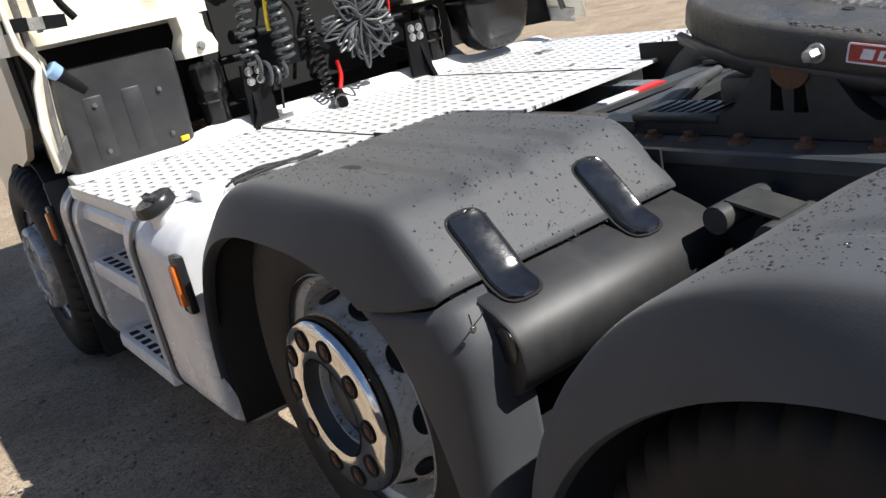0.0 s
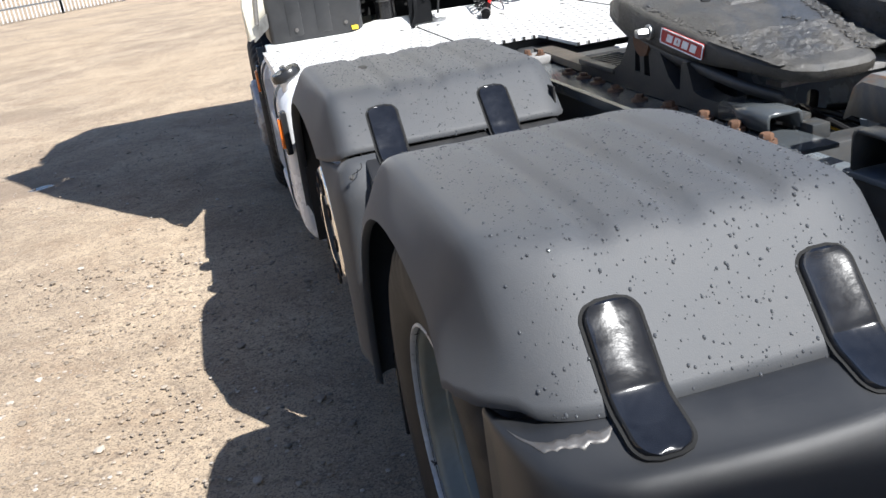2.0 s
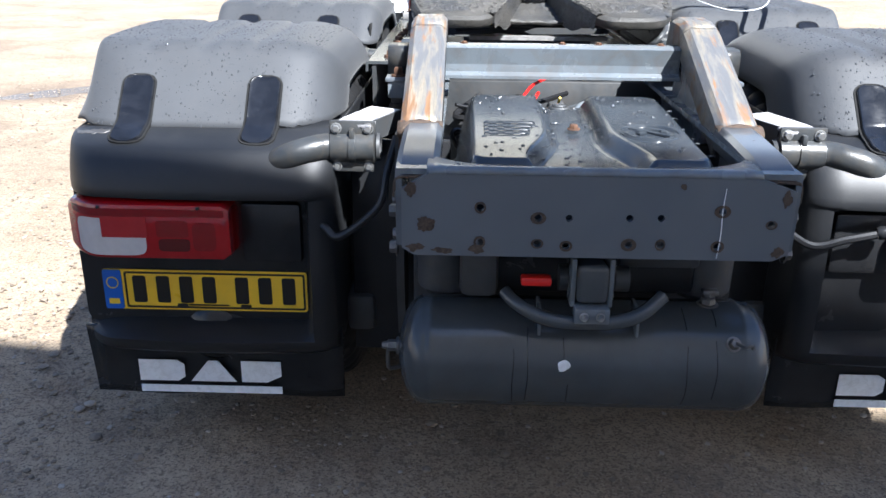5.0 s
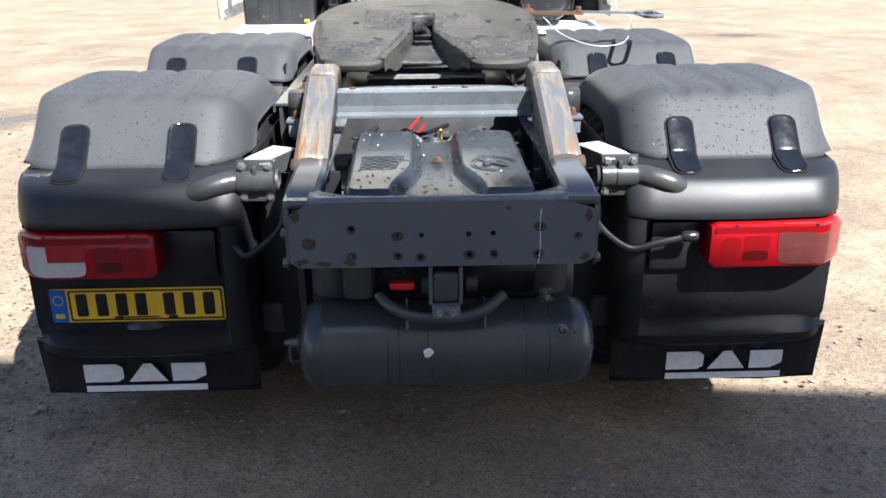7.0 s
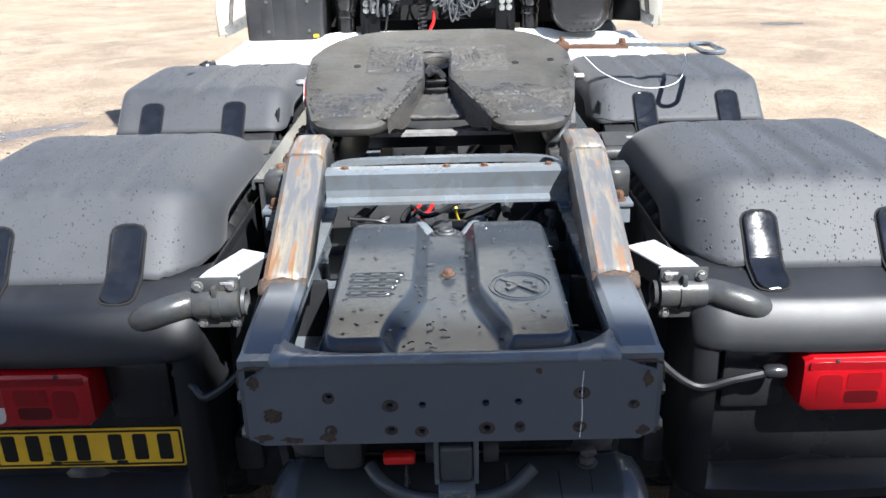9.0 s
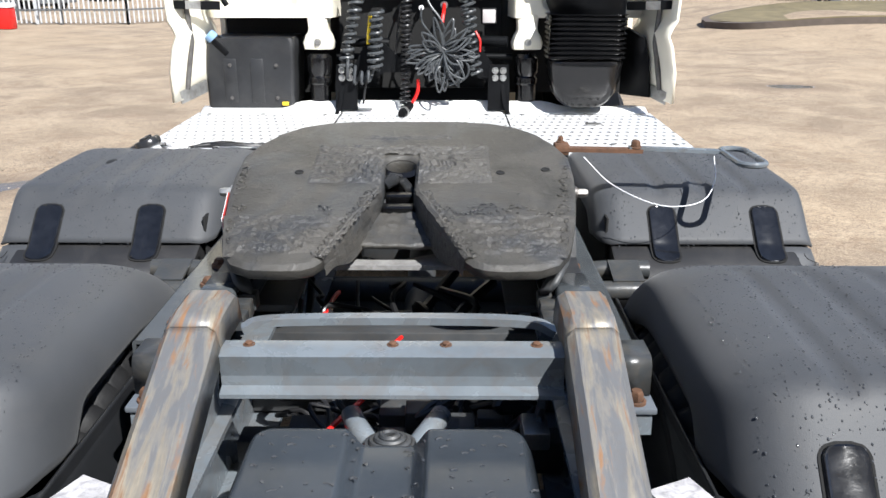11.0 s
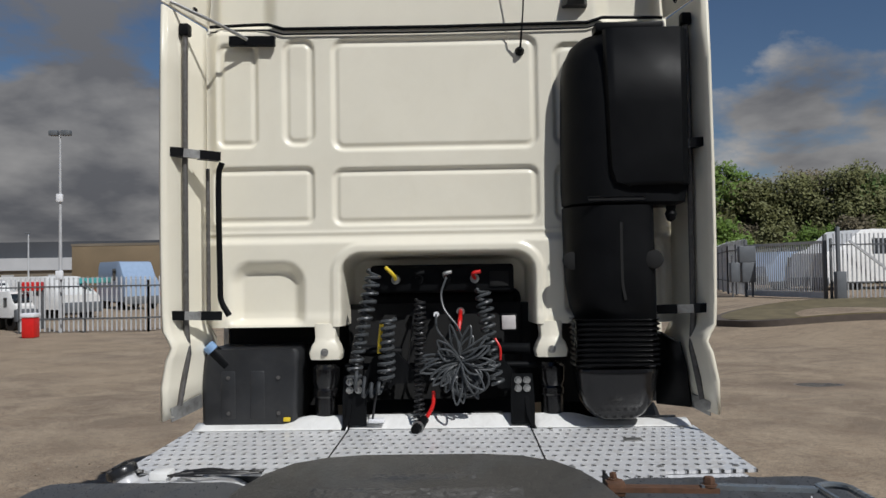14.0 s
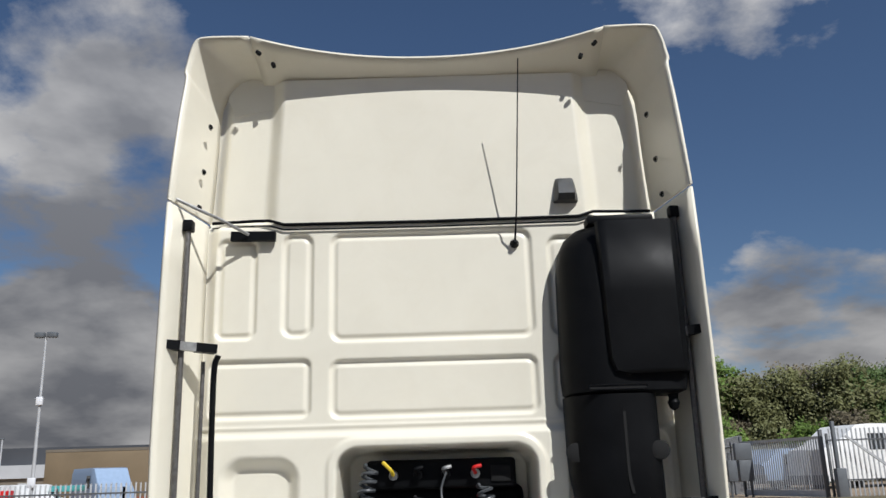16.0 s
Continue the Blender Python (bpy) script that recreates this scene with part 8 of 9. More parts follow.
def coil(p0, p1, turns, r, thick, sag=0.0, sweep=(0, 0, 0)):
    """A coiled hose between two points."""
    a, b = Vector(p0), Vector(p1)
    ax = (b - a).normalized()
    u = ax.orthogonal().normalized()
    w = ax.cross(u)
    n = turns * 14
    pts = []
    for k in range(n + 1):
        t = k / n
        c = a.lerp(b, t) + Vector(sweep) * math.sin(math.pi * t) + Vector((0, 0, -sag * math.sin(math.pi * t)))
        rr_ = r * (0.9 + 0.15 * math.sin(t * 7))
        pts.append(c + rr_ * (math.cos(turns * 2 * math.pi * t) * u + math.sin(turns * 2 * math.pi * t) * w))
    bm = B()
    return tube(bm, pts, thick, 6)


def hoses():
    hs = new("hose_set")
    hs.parent = truck
    tagged(hs, "set of coiled air hoses and looped cables hanging behind the cab")
    y = YW - 0.12
    bm = B()
    box(bm, -0.37, 0.40, YW + 0.10, YW + 0.22, 1.68, 1.83, 0.02, 3)
    rail = part("connector_rail", bm, DEEPBLACK, hs, "black plastic connector rail in the recess")
    bm = B()
    box(bm, 0.27, 0.37, YW + 0.09, YW + 0.12, 1.71, 1.79, 0.004)
    part("rail_pocket", bm, HOLESHADE, rail)
    for x, mat in ((-0.23, YELLOW), (-0.105, DEEPBLACK), (0.038, STEEL), (0.19, RED)):
        bm = B()
        tube(bm, [(x, YW + 0.12, 1.755), (x, YW + 0.05, 1.75)], [0.026, 0.022], 14)
        part("coupling", bm, STEEL if mat in (YELLOW, RED) else DEEPBLACK, rail, "hose coupling")
        bm = B()
        top = (x - 0.05, YW + 0.02, 1.82) if mat is YELLOW else (x + 0.03, YW + 0.02, 1.79)
        tube(bm, curve([(x, YW + 0.05, 1.755), (x - 0.01, YW + 0.02, 1.78), top], 5), 0.010, 8)
        part("coupling_sleeve", bm, mat, rail)
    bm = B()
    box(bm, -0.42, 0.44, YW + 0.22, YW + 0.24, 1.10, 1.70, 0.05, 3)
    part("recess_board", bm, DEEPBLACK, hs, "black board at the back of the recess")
    for args, mat, nm in ((((-0.33, y + 0.05, 1.80), (-0.435, y - 0.02, 1.26), 13, 0.036, 0.009, 0.0), HOSE, "coiled_hose"),
                          (((-0.43, y - 0.03, 1.27), (-0.28, y - 0.03, 1.23), 4, 0.042, 0.009, 0.05), HOSE, "coiled_hose"),
                          (((-0.27, y - 0.02, 1.24), (-0.255, y - 0.01, 1.56), 9, 0.038, 0.009, 0.0), HOSE, "coiled_hose"),
                          (((-0.095, y + 0.06, 1.65), (-0.105, y - 0.02, 1.04), 24, 0.027, 0.006, 0.0), BLACKHOSE, "coiled_cable"),
                          (((0.225, y + 0.05, 1.70), (0.29, y, 1.22), 12, 0.036, 0.0085, 0.0), HOSE, "coiled_hose")):
        part(nm, coil(*args), mat, hs, "coiled grey air hose" if mat is HOSE else "tightly coiled black cable")
    rnd = random.Random(12)
    cx, cz = 0.10, 1.34
    for k in range(27):
        a = 2 * math.pi * k / 27 + rnd.uniform(-0.14, 0.14)
        L, w = rnd.uniform(0.12, 0.215), rnd.uniform(0.016, 0.034)
        dx, dz = math.cos(a), math.sin(a) * 0.95 - 0.05
        px, pz = -dz, dx
        yy = y - 0.03 - rnd.random() * 0.05
        pts = [(cx, yy + 0.03, cz + 0.03), (cx + dx * L * 0.5 + px * w, yy, cz + dz * L * 0.5 + pz * w), (cx + dx * L, yy - 0.01, cz + dz * L), (cx + dx * L * 0.55 - px * w, yy - 0.02, cz + dz * L * 0.55 - pz * w), (cx + 0.01, yy + 0.01, cz)]
        bm = B()
        tube(bm, curve(pts, 7), 0.0058, 6)
        part("cable_loop", bm, HOSE, hs, "loop of grey electric cable")
    for k in range(6):
        a = rnd.uniform(-2.6, -0.4)
        r = rnd.uniform(0.06, 0.10)
        ccx, ccz = cx + 0.05 + rnd.uniform(-0.05, 0.05), cz - 0.10 + rnd.uniform(-0.04, 0.03)
        bm = B()
        tube(bm, [(ccx + r * math.cos(t), y - 0.05 + 0.02 * math.sin(t * 2 + a), ccz + r * 0.8 * math.sin(t)) for t in (j * math.pi / 12 for j in range(25))], 0.0065, 6, False)
        part("cable_loop", bm, HOSE, hs)
    for pts, r, mat in (([(0.04, YW + 0.02, 1.76), (0.015, y + 0.05, 1.68), (0.03, y, 1.60), (0.09, y - 0.02, 1.52), (0.115, y - 0.02, 1.46)], 0.006, HOSE),
                        ([(-0.02, YW + 0.16, 1.56), (-0.01, y + 0.03, 1.50), (0.05, y, 1.42)], 0.006, HOSE),
                        ([(0.112, YW + 0.16, 1.58), (0.11, y + 0.1, 1.55), (0.10, y + 0.05, 1.49)], 0.011, RED),
                        ([(-0.03, y - 0.02, 1.19), (-0.035, y - 0.03, 1.12), (-0.07, y - 0.05, 1.055)], 0.010, RED),
                        ([(-0.29, y - 0.01, 1.53), (-0.30, y, 1.45), (-0.305, y, 1.38)], 0.010, YELLOW),
                        ([(0.285, y, 1.45), (0.31, y - 0.01, 1.40), (0.31, y, 1.34)], 0.006, RED),
                        ([(-0.31, y - 0.02, 1.22), (-0.33, y - 0.02, 1.12), (-0.34, y - 0.02, 1.05)], 0.006, BLACKHOSE),
                        ([(-0.14, YW + 0.16, 1.56), (-0.145, y + 0.08, 1.45), (-0.16, y + 0.06, 1.32)], 0.006, BLACKHOSE)):
        bm = B()
        tube(bm, curve(pts, 6), r, 8)
        part("hose_end", bm, mat, hs)
    for x, z, mat in ((-0.135, 1.565, DEEPBLACK), (-0.02, 1.56, SIGNWHITE), (0.112, 1.575, STEEL)):
        bm = B()
        tube(bm, [(x, YW + 0.22, z), (x, YW + 0.15, z)], 0.015 if mat is SIGNWHITE else 0.022, 12)
        part("socket", bm, mat, hs)
    # plug resting on the deck lip
    bm = B()
    tube(bm, [(-0.075, y - 0.05, 1.055), (-0.10, y - 0.10, 1.03), (-0.12, y - 0.15, 1.018)], [0.022, 0.027, 0.022], 12)
    part("plug", bm, DEEPBLACK, hs, "black electric plug resting on the catwalk")
    bm = B()
    tube(bm, [(-0.103, y - 0.105, 1.028), (-0.11, y - 0.12, 1.026)], 0.029, 12)
    part("plug_collar", bm, STEEL, hs)
    bm = B()
    box(bm, 0.32, 0.41, YW + 0.04, YW + 0.10, 1.475, 1.565, 0.008)
    wl_ = part("work_lamp", bm, DEEPBLACK, truck, "square work lamp behind the cab")
    bm = B()
    box(bm, 0.328, 0.402, YW + 0.034, YW + 0.045, 1.483, 1.557, 0.006)
    part("lamp_glass", bm, LENSCLEAR, wl_)
    bm = B()
    box(bm, -0.36, -0.28, y - 0.04, y + 0.02, 1.035, 1.055, 0.004)
    part("white_tag", bm, SIGNWHITE, truck, "small white plastic connector")
    # front wheel housing
    for sx in (-1, 1):
        bm = B()
        rows = []
        for k in range(15):
            a = radians(180 - 180 * k / 14)
            rows.append([(sx * x, YF + 0.62 * math.cos(a), 0.45 + 0.62 * math.sin(a)) for x in (0.75, 1.24)])
        rows.insert(0, [(sx * x, YF - 0.63, 0.25) for x in (0.75, 1.24)])
        loft(bm, rows)
        shell(part("wheel_housing", bm, DEEPBLACK, truck, "black front wheel housing"), 0.02, 0)
        bm = B()
        box(bm, sx * 0.78, sx * 1.29, YF - 0.655, YF - 0.64, 0.16, 0.98, 0.004)
        part("front_mud_flap", bm, BLACK, truck, "black rubber flap behind the front wheel")
        bm = B()
        plate(bm, [(YF - 0.50, 1.20), (YF - 0.50, 1.5), (YF + 0.72, 1.5), (YF + 0.72, 0.5), (YF + 0.66, 0.5)] + [(YF + 0.66 * math.cos(radians(a)), 0.40 + 0.62 * math.sin(radians(a))) for a in range(0, 110, 10)] + [(YF - 0.32, 1.06)], (), 0.03, Matrix.Translation((sx * 1.245 + 0.015, 0, 0)) @ Matrix.Rotation(radians(90), 4, "Z"))
        part("wheel_arch", bm, CREAM, truck, "cream lower cab side with the wheel arch")


hoses()

# ---------- the yard's edge ----------
FENCE = surface("galvanised_fence", (0.54, 0.55, 0.56), 0.5, 0.1, var=0.12, bump=0.05, island=0.15)
FENCEPOST = surface("dark_post", (0.10, 0.105, 0.11), 0.6, var=0.2, bump=0.1)
BRICKROAD = surface("kerb_stone", (0.10, 0.08, 0.065), 0.85, var=0.2, bump=0.2)
GRASS = surface("dry_grass", (0.16, 0.13, 0.07), 0.95, var=0.35, scale=2, bump=0.6, bscale=40)
LEAF_A = surface("fresh_leaves", (0.12, 0.195, 0.030), 0.6, var=0.35, scale=0.6, bump=0.0)
LEAF_B = surface("olive_leaves", (0.135, 0.140, 0.050), 0.65, var=0.35, scale=0.6, bump=0.0)
LEAF_C = surface("dark_leaves", (0.080, 0.130, 0.032), 0.6, var=0.35, scale=0.6, bump=0.0)
LEAF_D = surface("brown_twigs", (0.155, 0.130, 0.078), 0.8, var=0.3, scale=0.6, bump=0.0)
BARK = surface("bark", (0.10, 0.08, 0.06), 0.9, var=0.3, scale=6, bump=0.5, bscale=30)
ROOFDARK = surface("dark_roof_sheet", (0.07, 0.075, 0.085), 0.6, var=0.15, scale=0.3, bump=0.05)
CLADWHITE = surface("pale_cladding", (0.50, 0.51, 0.52), 0.6, var=0.1, scale=0.3, bump=0.05)
CLADBROWN = surface("brown_cladding", (0.19, 0.16, 0.12), 0.7, var=0.2, scale=0.3, bump=0.1)
BRICK = surface("red_brick_band", (0.33, 0.12, 0.07), 0.85, var=0.2, scale=0.6, bump=0.2)
TRAILER = surface("brown_trailer_cover", (0.22, 0.165, 0.10), 0.6, var=0.12, scale=0.4, bump=0.05)
VANBLUE = surface("pale_blue_paint", (0.30, 0.40, 0.55), 0.35, var=0.06, bump=0.02, coat=0.4)
TEAL = surface("teal_paint", (0.08, 0.36, 0.36), 0.4, var=0.06, bump=0.02)
GLASSDARK = surface("dark_window_glass", (0.02, 0.025, 0.03), 0.06, var=0.2, bump=0.0, spec=0.8)
CABINET = surface("grey_cabinet", (0.12, 0.13, 0.14), 0.5, var=0.12, bump=0.05)


def pale_mesh(h):
    """One fence pale: a ribbed strip with a three-pointed top."""
    bm = B()
    w = 0.027
    sec = ((-w, 0.0), (-w * 0.5, -0.012), (0, -0.004), (w * 0.5, -0.012), (w, 0.0))
    rows = [[(x, y, z) for x, y in sec] for z in (0.05, h - 0.09)]
    rows.append([(x * k, y, h - 0.09 + t) for (x, y), k, t in zip(sec, (1.25, 1, 1, 1, 1.25), (0.05, 0.03, 0.05, 0.03, 0.05))])
    rows.append([(x * k, y, h - 0.09 + t) for (x, y), k, t in zip(sec, (1.5, 1, 0.4, 1, 1.5), (0.07, 0.02, 0.09, 0.02, 0.07))])
    loft(bm, rows)
    ext = bmesh.ops.extrude_face_region(bm, geom=list(bm.faces))
    bmesh.ops.translate(bm, vec=(0, 0.006, 0), verts=[v for v in ext["geom"] if isinstance(v, bmesh.types.BMVert)])
    me = bpy.data.meshes.new("pale")
    bm.to_mesh(me)
    bm.free()
    me.materials.append(FENCE)
    return me


def fence(points, h, gap, label, post=True, rails=(0.25, 0.82)):
    f = thing("palisade_fence", label, "fence", at=(0, 0, 0))
    me = pale_mesh(h)
    for (xa, ya), (xb, yb) in zip(points, points[1:]):
        a, b = Vector((xa, ya)), Vector((xb, yb))
        n = int((b - a).length / gap)
        ang = math.atan2(yb - ya, xb - xa)
        for k in range(n):
            p = a.lerp(b, (k + 0.5) / n)
            ob = new("pale", me)
            ob.parent = f
            ob.matrix_basis = Matrix.Translation((p.x, p.y, ground_z(p.x, p.y))) @ Matrix.Rotation(ang, 4, "Z")
        for r in rails:
            bm = B()
            bar(bm, [(xa, ya, ground_z(xa, ya) + h * r), (xb, yb, ground_z(xb, yb) + h * r)], 0.05, 0.05)
            part("rail", bm, FENCEPOST, f)
        if post:
            m = max(1, round((b - a).length / 2.75))
            for k in range(m + 1):
                p = a.lerp(b, k / m)
                bm = B()
                z = ground_z(p.x, p.y)
                box(bm, p.x - 0.04, p.x + 0.04, p.y + 0.03, p.y + 0.11, z - 0.05, z + h * 0.92, 0.005)
                part("post", bm, FENCEPOST, f)
    return f


fence([(-10.2, 27.2), (-14.4, 27.0)], 1.85, 0.155, "grey steel palisade fence at the yard's edge")
fence([(-46, 29.5), (-14.9, 29.5)], 1.8, 0.17, "grey steel palisade fence at the far side of the yard")
fence([(-10.2, 27.2), (-6.5, 32.0), (-1.0, 38.5), (3.0, 42.0)], 1.85, 0.17, "grey steel palisade fence ahead of the lorry")
fence([(15.2, 50.7), (12.5, 39), (11.9, 34.8)], 2.4, 0.155, "grey steel palisade fence by the gate")
fence([(13.5, 30.4), (20.0, 30.2)], 2.4, 0.155, "grey steel palisade fence past the gate")


def gate():
    g = thing("sliding_gate", "grey steel sliding gate with upright bars", "gate")
    a, b = Vector((11.9, 34.8)), Vector((13.3, 30.5))
    z = 0.6
    n = 36
    for k in range(n + 1):
        p = a.lerp(b, k / n)
        bm = B()
        box(bm, p.x - 0.02, p.x + 0.02, p.y - 0.02, p.y + 0.02, z + 0.15, z + 2.05)
        part("gate_bar", bm, FENCE, g)
    for h, w in ((0.15, 0.22), (2.08, 0.10)):
        bm = B()
        bar(bm, [(a.x, a.y, z + h), (b.x, b.y, z + h)], 0.06, w)
        part("gate_rail", bm, FENCE, g)
    for p in (a, b):
        bm = B()
        box(bm, p.x - 0.06, p.x + 0.06, p.y - 0.06, p.y + 0.06, z, z + 2.35, 0.01)
        part("gate_post", bm, FENCEPOST, g)
    bm = B()
    box(bm, 13.45, 13.8, 29.9, 30.2, z, z + 1.0, 0.02)
    box(bm, 13.5, 13.62, 29.95, 30.1, z, z + 2.6, 0.02)
    tagged(part("gate_motor", bm, CABINET, None), "dark grey gate motor cabinet with a post", "cabinet")
    bm = B()
    bar(bm, [(14.0, 30.1, z + 2.1), (15.6, 30.0, z + 0.8)], 0.08, 0.08)
    part("gate_brace", bm, FENCE, g)
    c = thing("control_cabinet", "dark grey control cabinets on a frame by the gate", "cabinet")
    for x0, x1, z0, z1 in ((11.35, 12.0, 1.9, 2.55), (11.0, 11.35, 1.1, 1.9), (11.45, 12.0, 1.1, 1.9)):
        bm = B()
        box(bm, x0, x1, 33.9, 34.2, z0 + 0.1, z1 + 0.1, 0.02)
        part("cabinet_box", bm, CABINET, c)
    for x in (11.1, 11.9):
        bm = B()
        box(bm, x - 0.03, x + 0.03, 34.0, 34.1, 0.5, 2.3)
        part("cabinet_leg", bm, FENCEPOST, c)
    # kerbed grass island in front of the gate
    bm = B()
    ring = [(7.0, 22.6), (7.6, 21.4), (9.0, 20.9), (13.0, 20.6), (20.0, 21.5), (22.0, 26.5), (14.0, 26.8), (9.2, 25.4), (7.4, 24.0)]
    sm = curve([(x, y, 0) for x, y in [*ring, ring[0]]], 5)[:-1]
    top = [bm.verts.new((p.x, p.y, ground_z(p.x, p.y) + 0.16)) for p in sm]
    low = [bm.verts.new((p.x, p.y, ground_z(p.x, p.y) - 0.1)) for p in sm]
    n = len(sm)
    for i in range(n):
        bm.faces.new((top[i], top[(i + 1) % n], low[(i + 1) % n], low[i]))
    bm.faces.new(top)
    tagged(part("pavement_island", bm, BRICKROAD, None), "kerbed island of weathered stone", "kerb", kind="structure")
    bm = B()
    cx, cy = sum(p.x for p in sm) / n, sum(p.y for p in sm) / n
    vs = [bm.verts.new((cx + (p.x - cx) * 0.96, cy + (p.y - cy) * 0.93, ground_z(p.x, p.y) + 0.185)) for p in sm]
    bm.faces.new(vs)
    ext = bmesh.ops.extrude_face_region(bm, geom=list(bm.faces))
    bmesh.ops.translate(bm, vec=(0, 0, -0.06), verts=[v for v in ext["geom"] if isinstance(v, bmesh.types.BMVert)])
    tagged(part("grass", bm, GRASS, None), "short dry grass on the kerbed island", "grass", kind="stuff")


gate()


def street_lamp(x, y, h, heads, label):
    s = thing("street_lamp", label, "lamp post")
    z = ground_z(x, y)
    bm = B()
    tube(bm, [(x, y, z), (x, y, z + h * 0.45), (x, y, z + h)], [0.07, 0.055, 0.035], 10)
    part("post", bm, FENCE, s)
    bm = B()
    if heads == 2:
        for sx in (-1, 1):
            bm = B()
            box(bm, x + sx * 0.05, x + sx * 0.36, y - 0.1, y + 0.12, z + h - 0.02, z + h + 0.16, 0.03)
            part("floodlight", bm, CABINET, s)
        bm = B()
        box(bm, x - 0.10, x + 0.10, y - 0.10, y + 0.02, z + h * 0.66, z + h * 0.70, 0.02)
        part("camera_box", bm, SIGNWHITE, s)
        bm = B()
        box(bm, x - 0.12, x + 0.12, y - 0.12, y - 0.02, z + 1.75, z + 2.05, 0.02)
        part("switch_box", bm, SIGNWHITE, s)
    else:
        box(bm, x - 0.2, x + 0.1, y - 0.06, y + 0.06, z + h - 0.05, z + h + 0.03, 0.02)
        part("lamp_head", bm, CABINET, s)


street_lamp(-13.15, 27.3, 6.55, 2, "tall grey lamp post with two floodlights")
street_lamp(-24.5, 47, 4.4, 1, "thin lamp post far behind the fence")
street_lamp(18.9, 60, 8.0, 1, "pale lamp post behind the fence")


def vehicle(name, label, x, y, w, l, h, paint, cabin=True, z=0.0, heading=0.0):
    """A lorry or van, simple but whole: body, windows, bumper, wheels."""
    v = thing(name, label, "lorry" if h > 2.5 else "van")
    m = Matrix.Translation((x, y, z)) @ Matrix.Rotation(radians(heading), 4, "Z")
    bm = B()
    rows = []
    for yy, zt, k in ((0, h * 0.62, 0.96), (0.10 * l, h * 0.70, 1.0), (0.24 * l, h * 0.98, 1.0), (0.32 * l, h, 1.0), (l, h, 1.0), (l + 0.02, h * 0.98, 0.98)):
        rows.append([m @ Vector((a * w / 2 * k, yy, b)) for a, b in ((-1, 0.45), (-1, zt * 0.55), (-0.97, zt * 0.9), (-0.88, zt), (0.88, zt), (0.97, zt * 0.9), (1, zt * 0.55), (1, 0.45))])
    loft(bm, rows, True, True)
    part("body", bm, paint, v)
    bm = B()
    loft(bm, [[m @ Vector((a * w * 0.42, 0.115 * l + t * 0.115 * l - 0.02, h * (0.70 + 0.24 * t))) for a in (-1, 1)] for t in (0, 1)])
    shell(part("windscreen", bm, GLASSDARK, v), 0.02, 0)
    for sx in (-1, 1):
        bm = B()
        box(bm, sx * (w / 2 - 0.02), sx * (w / 2 + 0.01), 0.30 * l, 0.42 * l, h * 0.6, h * 0.85, 0.004, 1, m)
        part("side_window", bm, GLASSDARK, v)
    bm = B()
    box(bm, -w / 2, w / 2, -0.12, 0.1, 0.3, 0.75, 0.05, 2, m)
    part("bumper", bm, CABINET, v)
    for sx in (-1, 1):
        for f in (0.18, 0.8):
            bm = B()
            r = 0.46 if h > 2.5 else 0.34
            lathe(bm, [(r * 0.55, 0.02), (r, 0.0), (r, -0.26), (r * 0.5, -0.27)], m @ Matrix.Translation((sx * (w / 2 - 0.02), f * l, r)) @ Matrix.Diagonal((sx, 1, 1, 1)), 24)
            part("wheel", bm, RUBBER, v)


vehicle("blue_lorry", "pale blue lorry cab parked behind the fence", -17.6, 46.0, 2.0, 4.6, 2.7, VANBLUE, heading=40)
vehicle("white_lorry", "white lorry parked behind the fence", -18.4, 40.0, 2.1, 5.0, 1.9, WHITE, heading=60)
vehicle("white_van", "white van with a teal load behind the fence", -16.4, 36.0, 2.0, 4.4, 1.75, WHITE, heading=64)
vehicle("white_lorry", "white lorry cab at the yard's far side", -16.6, 29.5, 2.0, 3.0, 1.75, WHITE, heading=60)
vehicle("white_lorry", "white lorry cab at the yard's far side", -15.1, 28.8, 0.8, 1.6, 1.35, WHITE, heading=60)
vehicle("white_lorry", "white lorry parked behind the far fence", -1.2, 43.0, 2.3, 5.5, 2.9, WHITE, heading=50)
vehicle("white_coach", "white coach parked behind the gate", 17.6, 42.5, 2.6, 9.5, 3.15, WHITE, z=0.5, heading=-70)
vehicle("white_van", "pale van parked behind the fence", 15.2, 44.0, 2.2, 5.0, 2.0, VANBLUE, z=0.6, heading=-60)
vehicle("dark_lorry", "dark lorry parked far across the yard", 17.0, 27.5, 2.4, 6.0, 2.4, CABINET, z=0.6, heading=-50)

bm = B()
box(bm, -13.2, -12.82, 24.9, 25.3, 0.0, 0.62, 0.04)
bn = tagged(part("red_bin", bm, RED, None), "red plastic grit bin by the fence", "bin")
bm = B()
box(bm, -13.23, -12.79, 24.87, 25.33, 0.62, 0.75, 0.03)
part("bin_lid", bm, SIGNWHITE, bn, "pale lid")
bm = B()
box(bm, -15.5, -14.85, 29.0, 29.7, 1.36, 1.68, 0.06)
tagged(part("red_roof_box", bm, RED, None), "red roof box of a white lorry cab", "lorry")
bm = B()
box(bm, -16.9, -15.9, 36.6, 38.0, 1.55, 1.8, 0.05)
tagged(part("teal_load", bm, TEAL, None), "teal tarpaulin load on a van roof", "load")


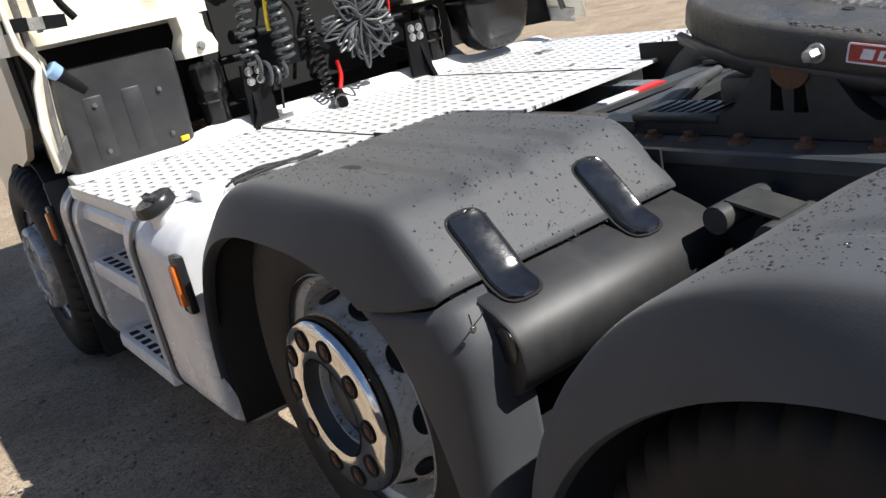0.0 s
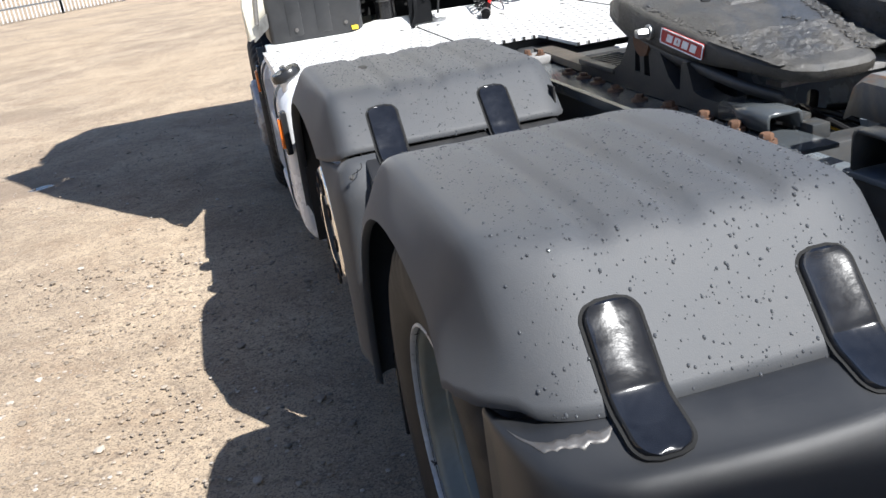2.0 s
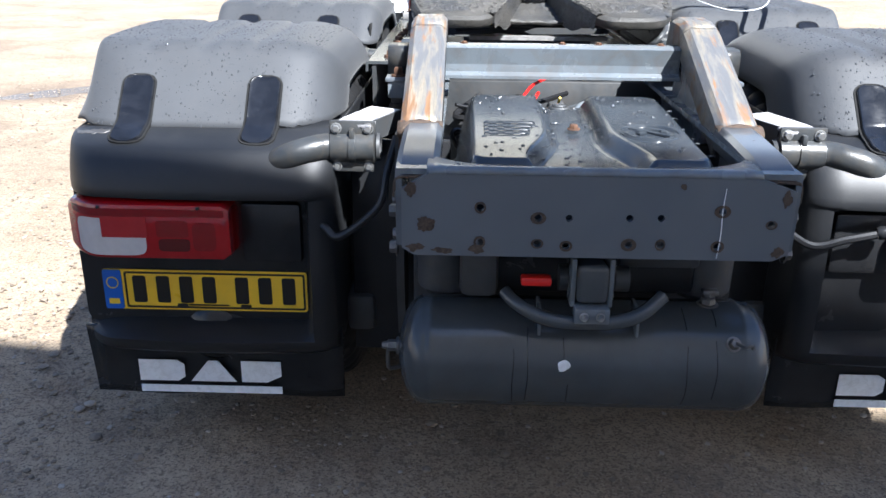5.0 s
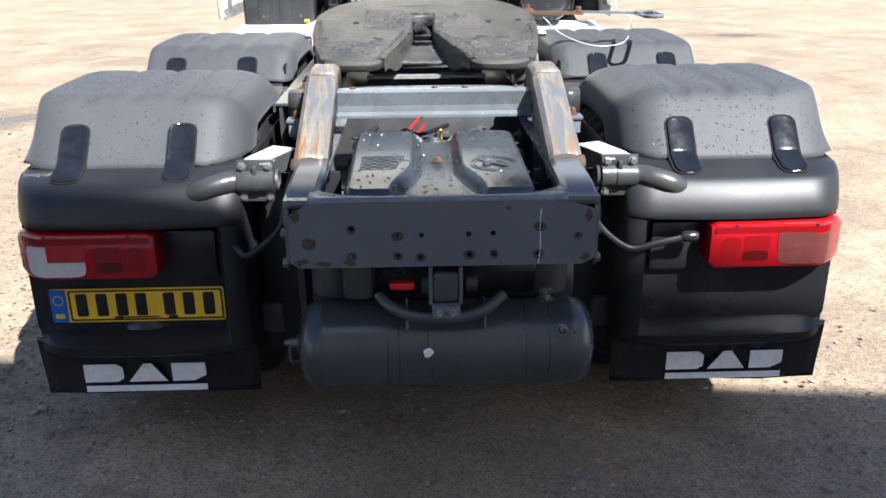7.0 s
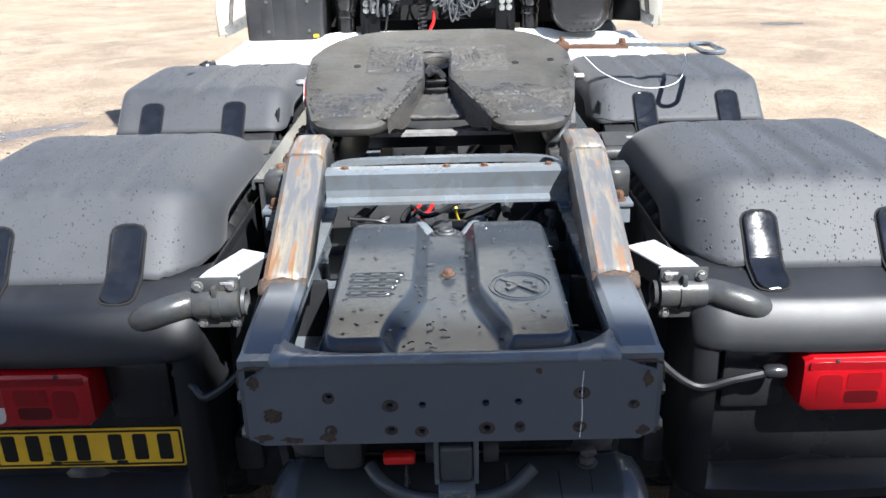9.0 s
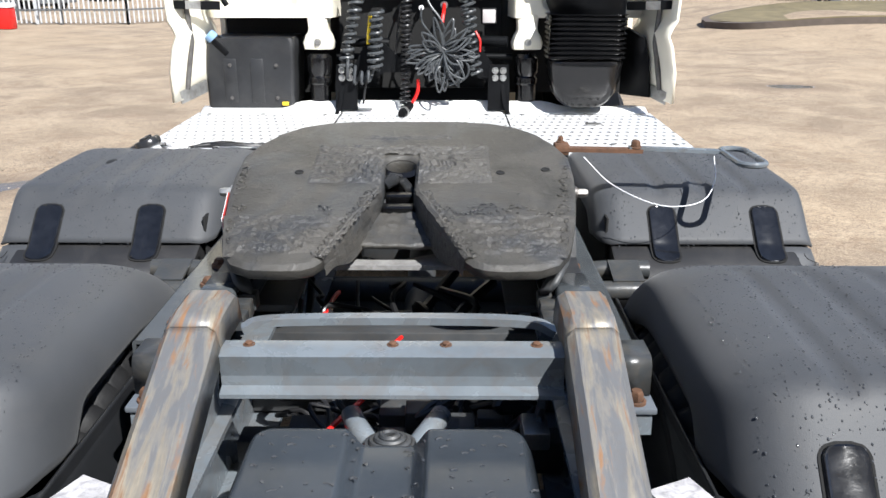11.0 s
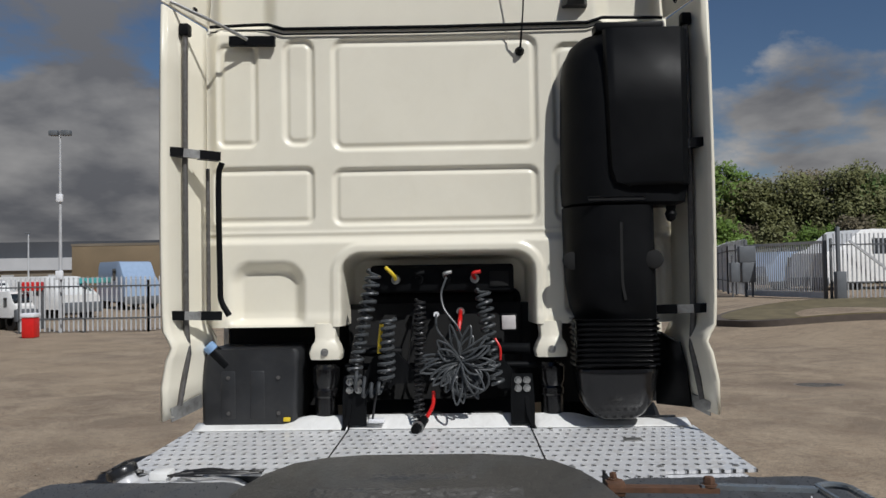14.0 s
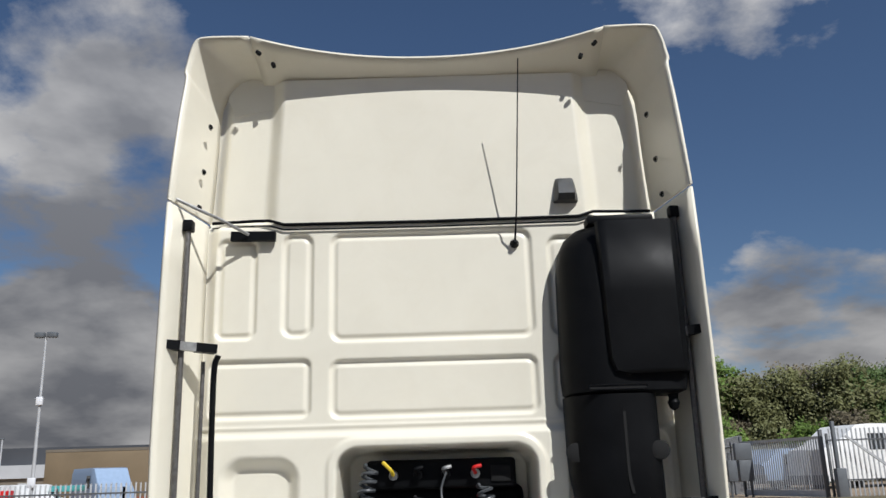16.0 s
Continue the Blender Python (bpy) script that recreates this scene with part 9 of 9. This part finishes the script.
def buildings():
    h = thing("warehouse", "long low warehouse with a dark roof, pale band and brown wall", "building")
    for nm, z0, z1, mat, y in (("brick_base", -0.5, 1.05, BRICK, 74.0), ("wall", 1.05, 2.55, CLADBROWN, 74.02), ("white_band", 2.55, 3.65, CLADWHITE, 73.8), ("roof", 3.65, 5.1, ROOFDARK, 74.4)):
        bm = B()
        box(bm, -72, -2, y, y + 14, z0, z1)
        part(nm, bm, mat, h)
    for k in range(10):
        bm = B()
        box(bm, -62 + 4.2 * k, -60.9 + 4.2 * k, 73.9, 74.1, 1.45, 2.15)
        part("window", bm, CLADWHITE, h)
    t = thing("trailer", "brown curtain-sided trailer behind the fence", "trailer")
    bm = B()
    box(bm, -27.2, -12.5, 58, 60.6, 1.0, 4.2, 0.08)
    part("body", bm, TRAILER, t)
    bm = B()
    box(bm, -27.2, -12.5, 57.98, 60.62, 4.02, 4.2)
    part("top_rail", bm, CLADBROWN, t)
    for x in (-25, -15, -14):
        bm = B()
        tube(bm, [(x, 58.0, 0.5), (x, 58.4, 0.5)], 0.5, 18)
        part("wheel", bm, RUBBER, t)


buildings()


def tree(x, y, h, spread, leaf, seed, clumps=95, per=130):
    rnd = random.Random(seed)
    t = thing("tree", "broadleaf tree with spring foliage behind the fence", "tree", "trees behind the fence")
    z = ground_z(x, y)
    bm = B()
    tube(bm, curve([(x, y, z - 0.1), (x + rnd.uniform(-0.2, 0.2), y, z + h * 0.3), (x + rnd.uniform(-0.4, 0.4), y, z + h * 0.72)], 4), [0.22 - 0.018 * k for k in range(9)], 8)
    part("trunk", bm, BARK, t)
    centres = []
    bm = B()
    for k in range(clumps):
        a, u = rnd.uniform(0, 6.28), rnd.random()
        zz = h * (0.02 + 0.94 * u)
        r = spread * (math.sin(math.pi * min(1, 0.25 + 0.68 * u)) ** 0.6) * math.sqrt(rnd.random()) * rnd.uniform(0.8, 1.15)
        c = Vector((x + r * math.cos(a), y + r * 0.8 * math.sin(a), z + zz))
        centres.append((c, rnd.uniform(0.55, 1.05) * spread / 2.6))
        if k % 4 == 0:
            tube(bm, curve([(x, y, z + zz * 0.5), tuple((Vector((x, y, z + zz * 0.75)) + c) / 2), tuple(c)], 3), [0.07 - 0.009 * j for j in range(7)], 5)
    part("limb", bm, BARK, t, kind="stuff")
    vs, fs = [], []
    for c, r in centres:
        for _ in range(per):
            d = Vector((rnd.gauss(0, 1), rnd.gauss(0, 1), rnd.gauss(0, 0.8)))
            d = d.normalized() * r * rnd.random() ** 0.45
            p = c + d
            s = rnd.uniform(0.07, 0.17)
            u = Vector((rnd.gauss(0, 1), rnd.gauss(0, 1), rnd.gauss(0, 1))).normalized() * s
            w = u.orthogonal().normalized() * s * 0.7
            k = len(vs)
            vs += [p - u, p + w, p + u, p - w]
            fs.append((k, k + 1, k + 2, k + 3))
    me = bpy.data.meshes.new("crown")
    me.from_pydata(vs, [], fs)
    me.materials.append(leaf)
    ob = new("crown", me)
    ob.parent = t


LEAVES = (LEAF_A, LEAF_D, LEAF_B, LEAF_A, LEAF_D, LEAF_B)
trnd = random.Random(77)
for k in range(15):
    x = 17.0 + 1.75 * k
    tree(x, 62 + trnd.uniform(-3, 5), 7.3 + trnd.uniform(-0.9, 1.0) + (1.1 if k > 8 else 0) + (0.8 if k < 2 else 0), 3.1, (LEAF_A, LEAF_A, LEAF_B, LEAF_D, LEAF_B, LEAF_D, LEAF_B, LEAF_C, LEAF_B, LEAF_C, LEAF_A, LEAF_A, LEAF_B, LEAF_D, LEAF_D)[k], 100 + k)
for k in range(12):
    x = 17.5 + 2.2 * k
    tree(x, 57 + trnd.uniform(-1, 2), 3.6 + trnd.uniform(-0.6, 0.9), 2.0, LEAVES[(k + 3) % 6], 200 + k, 55, 120)
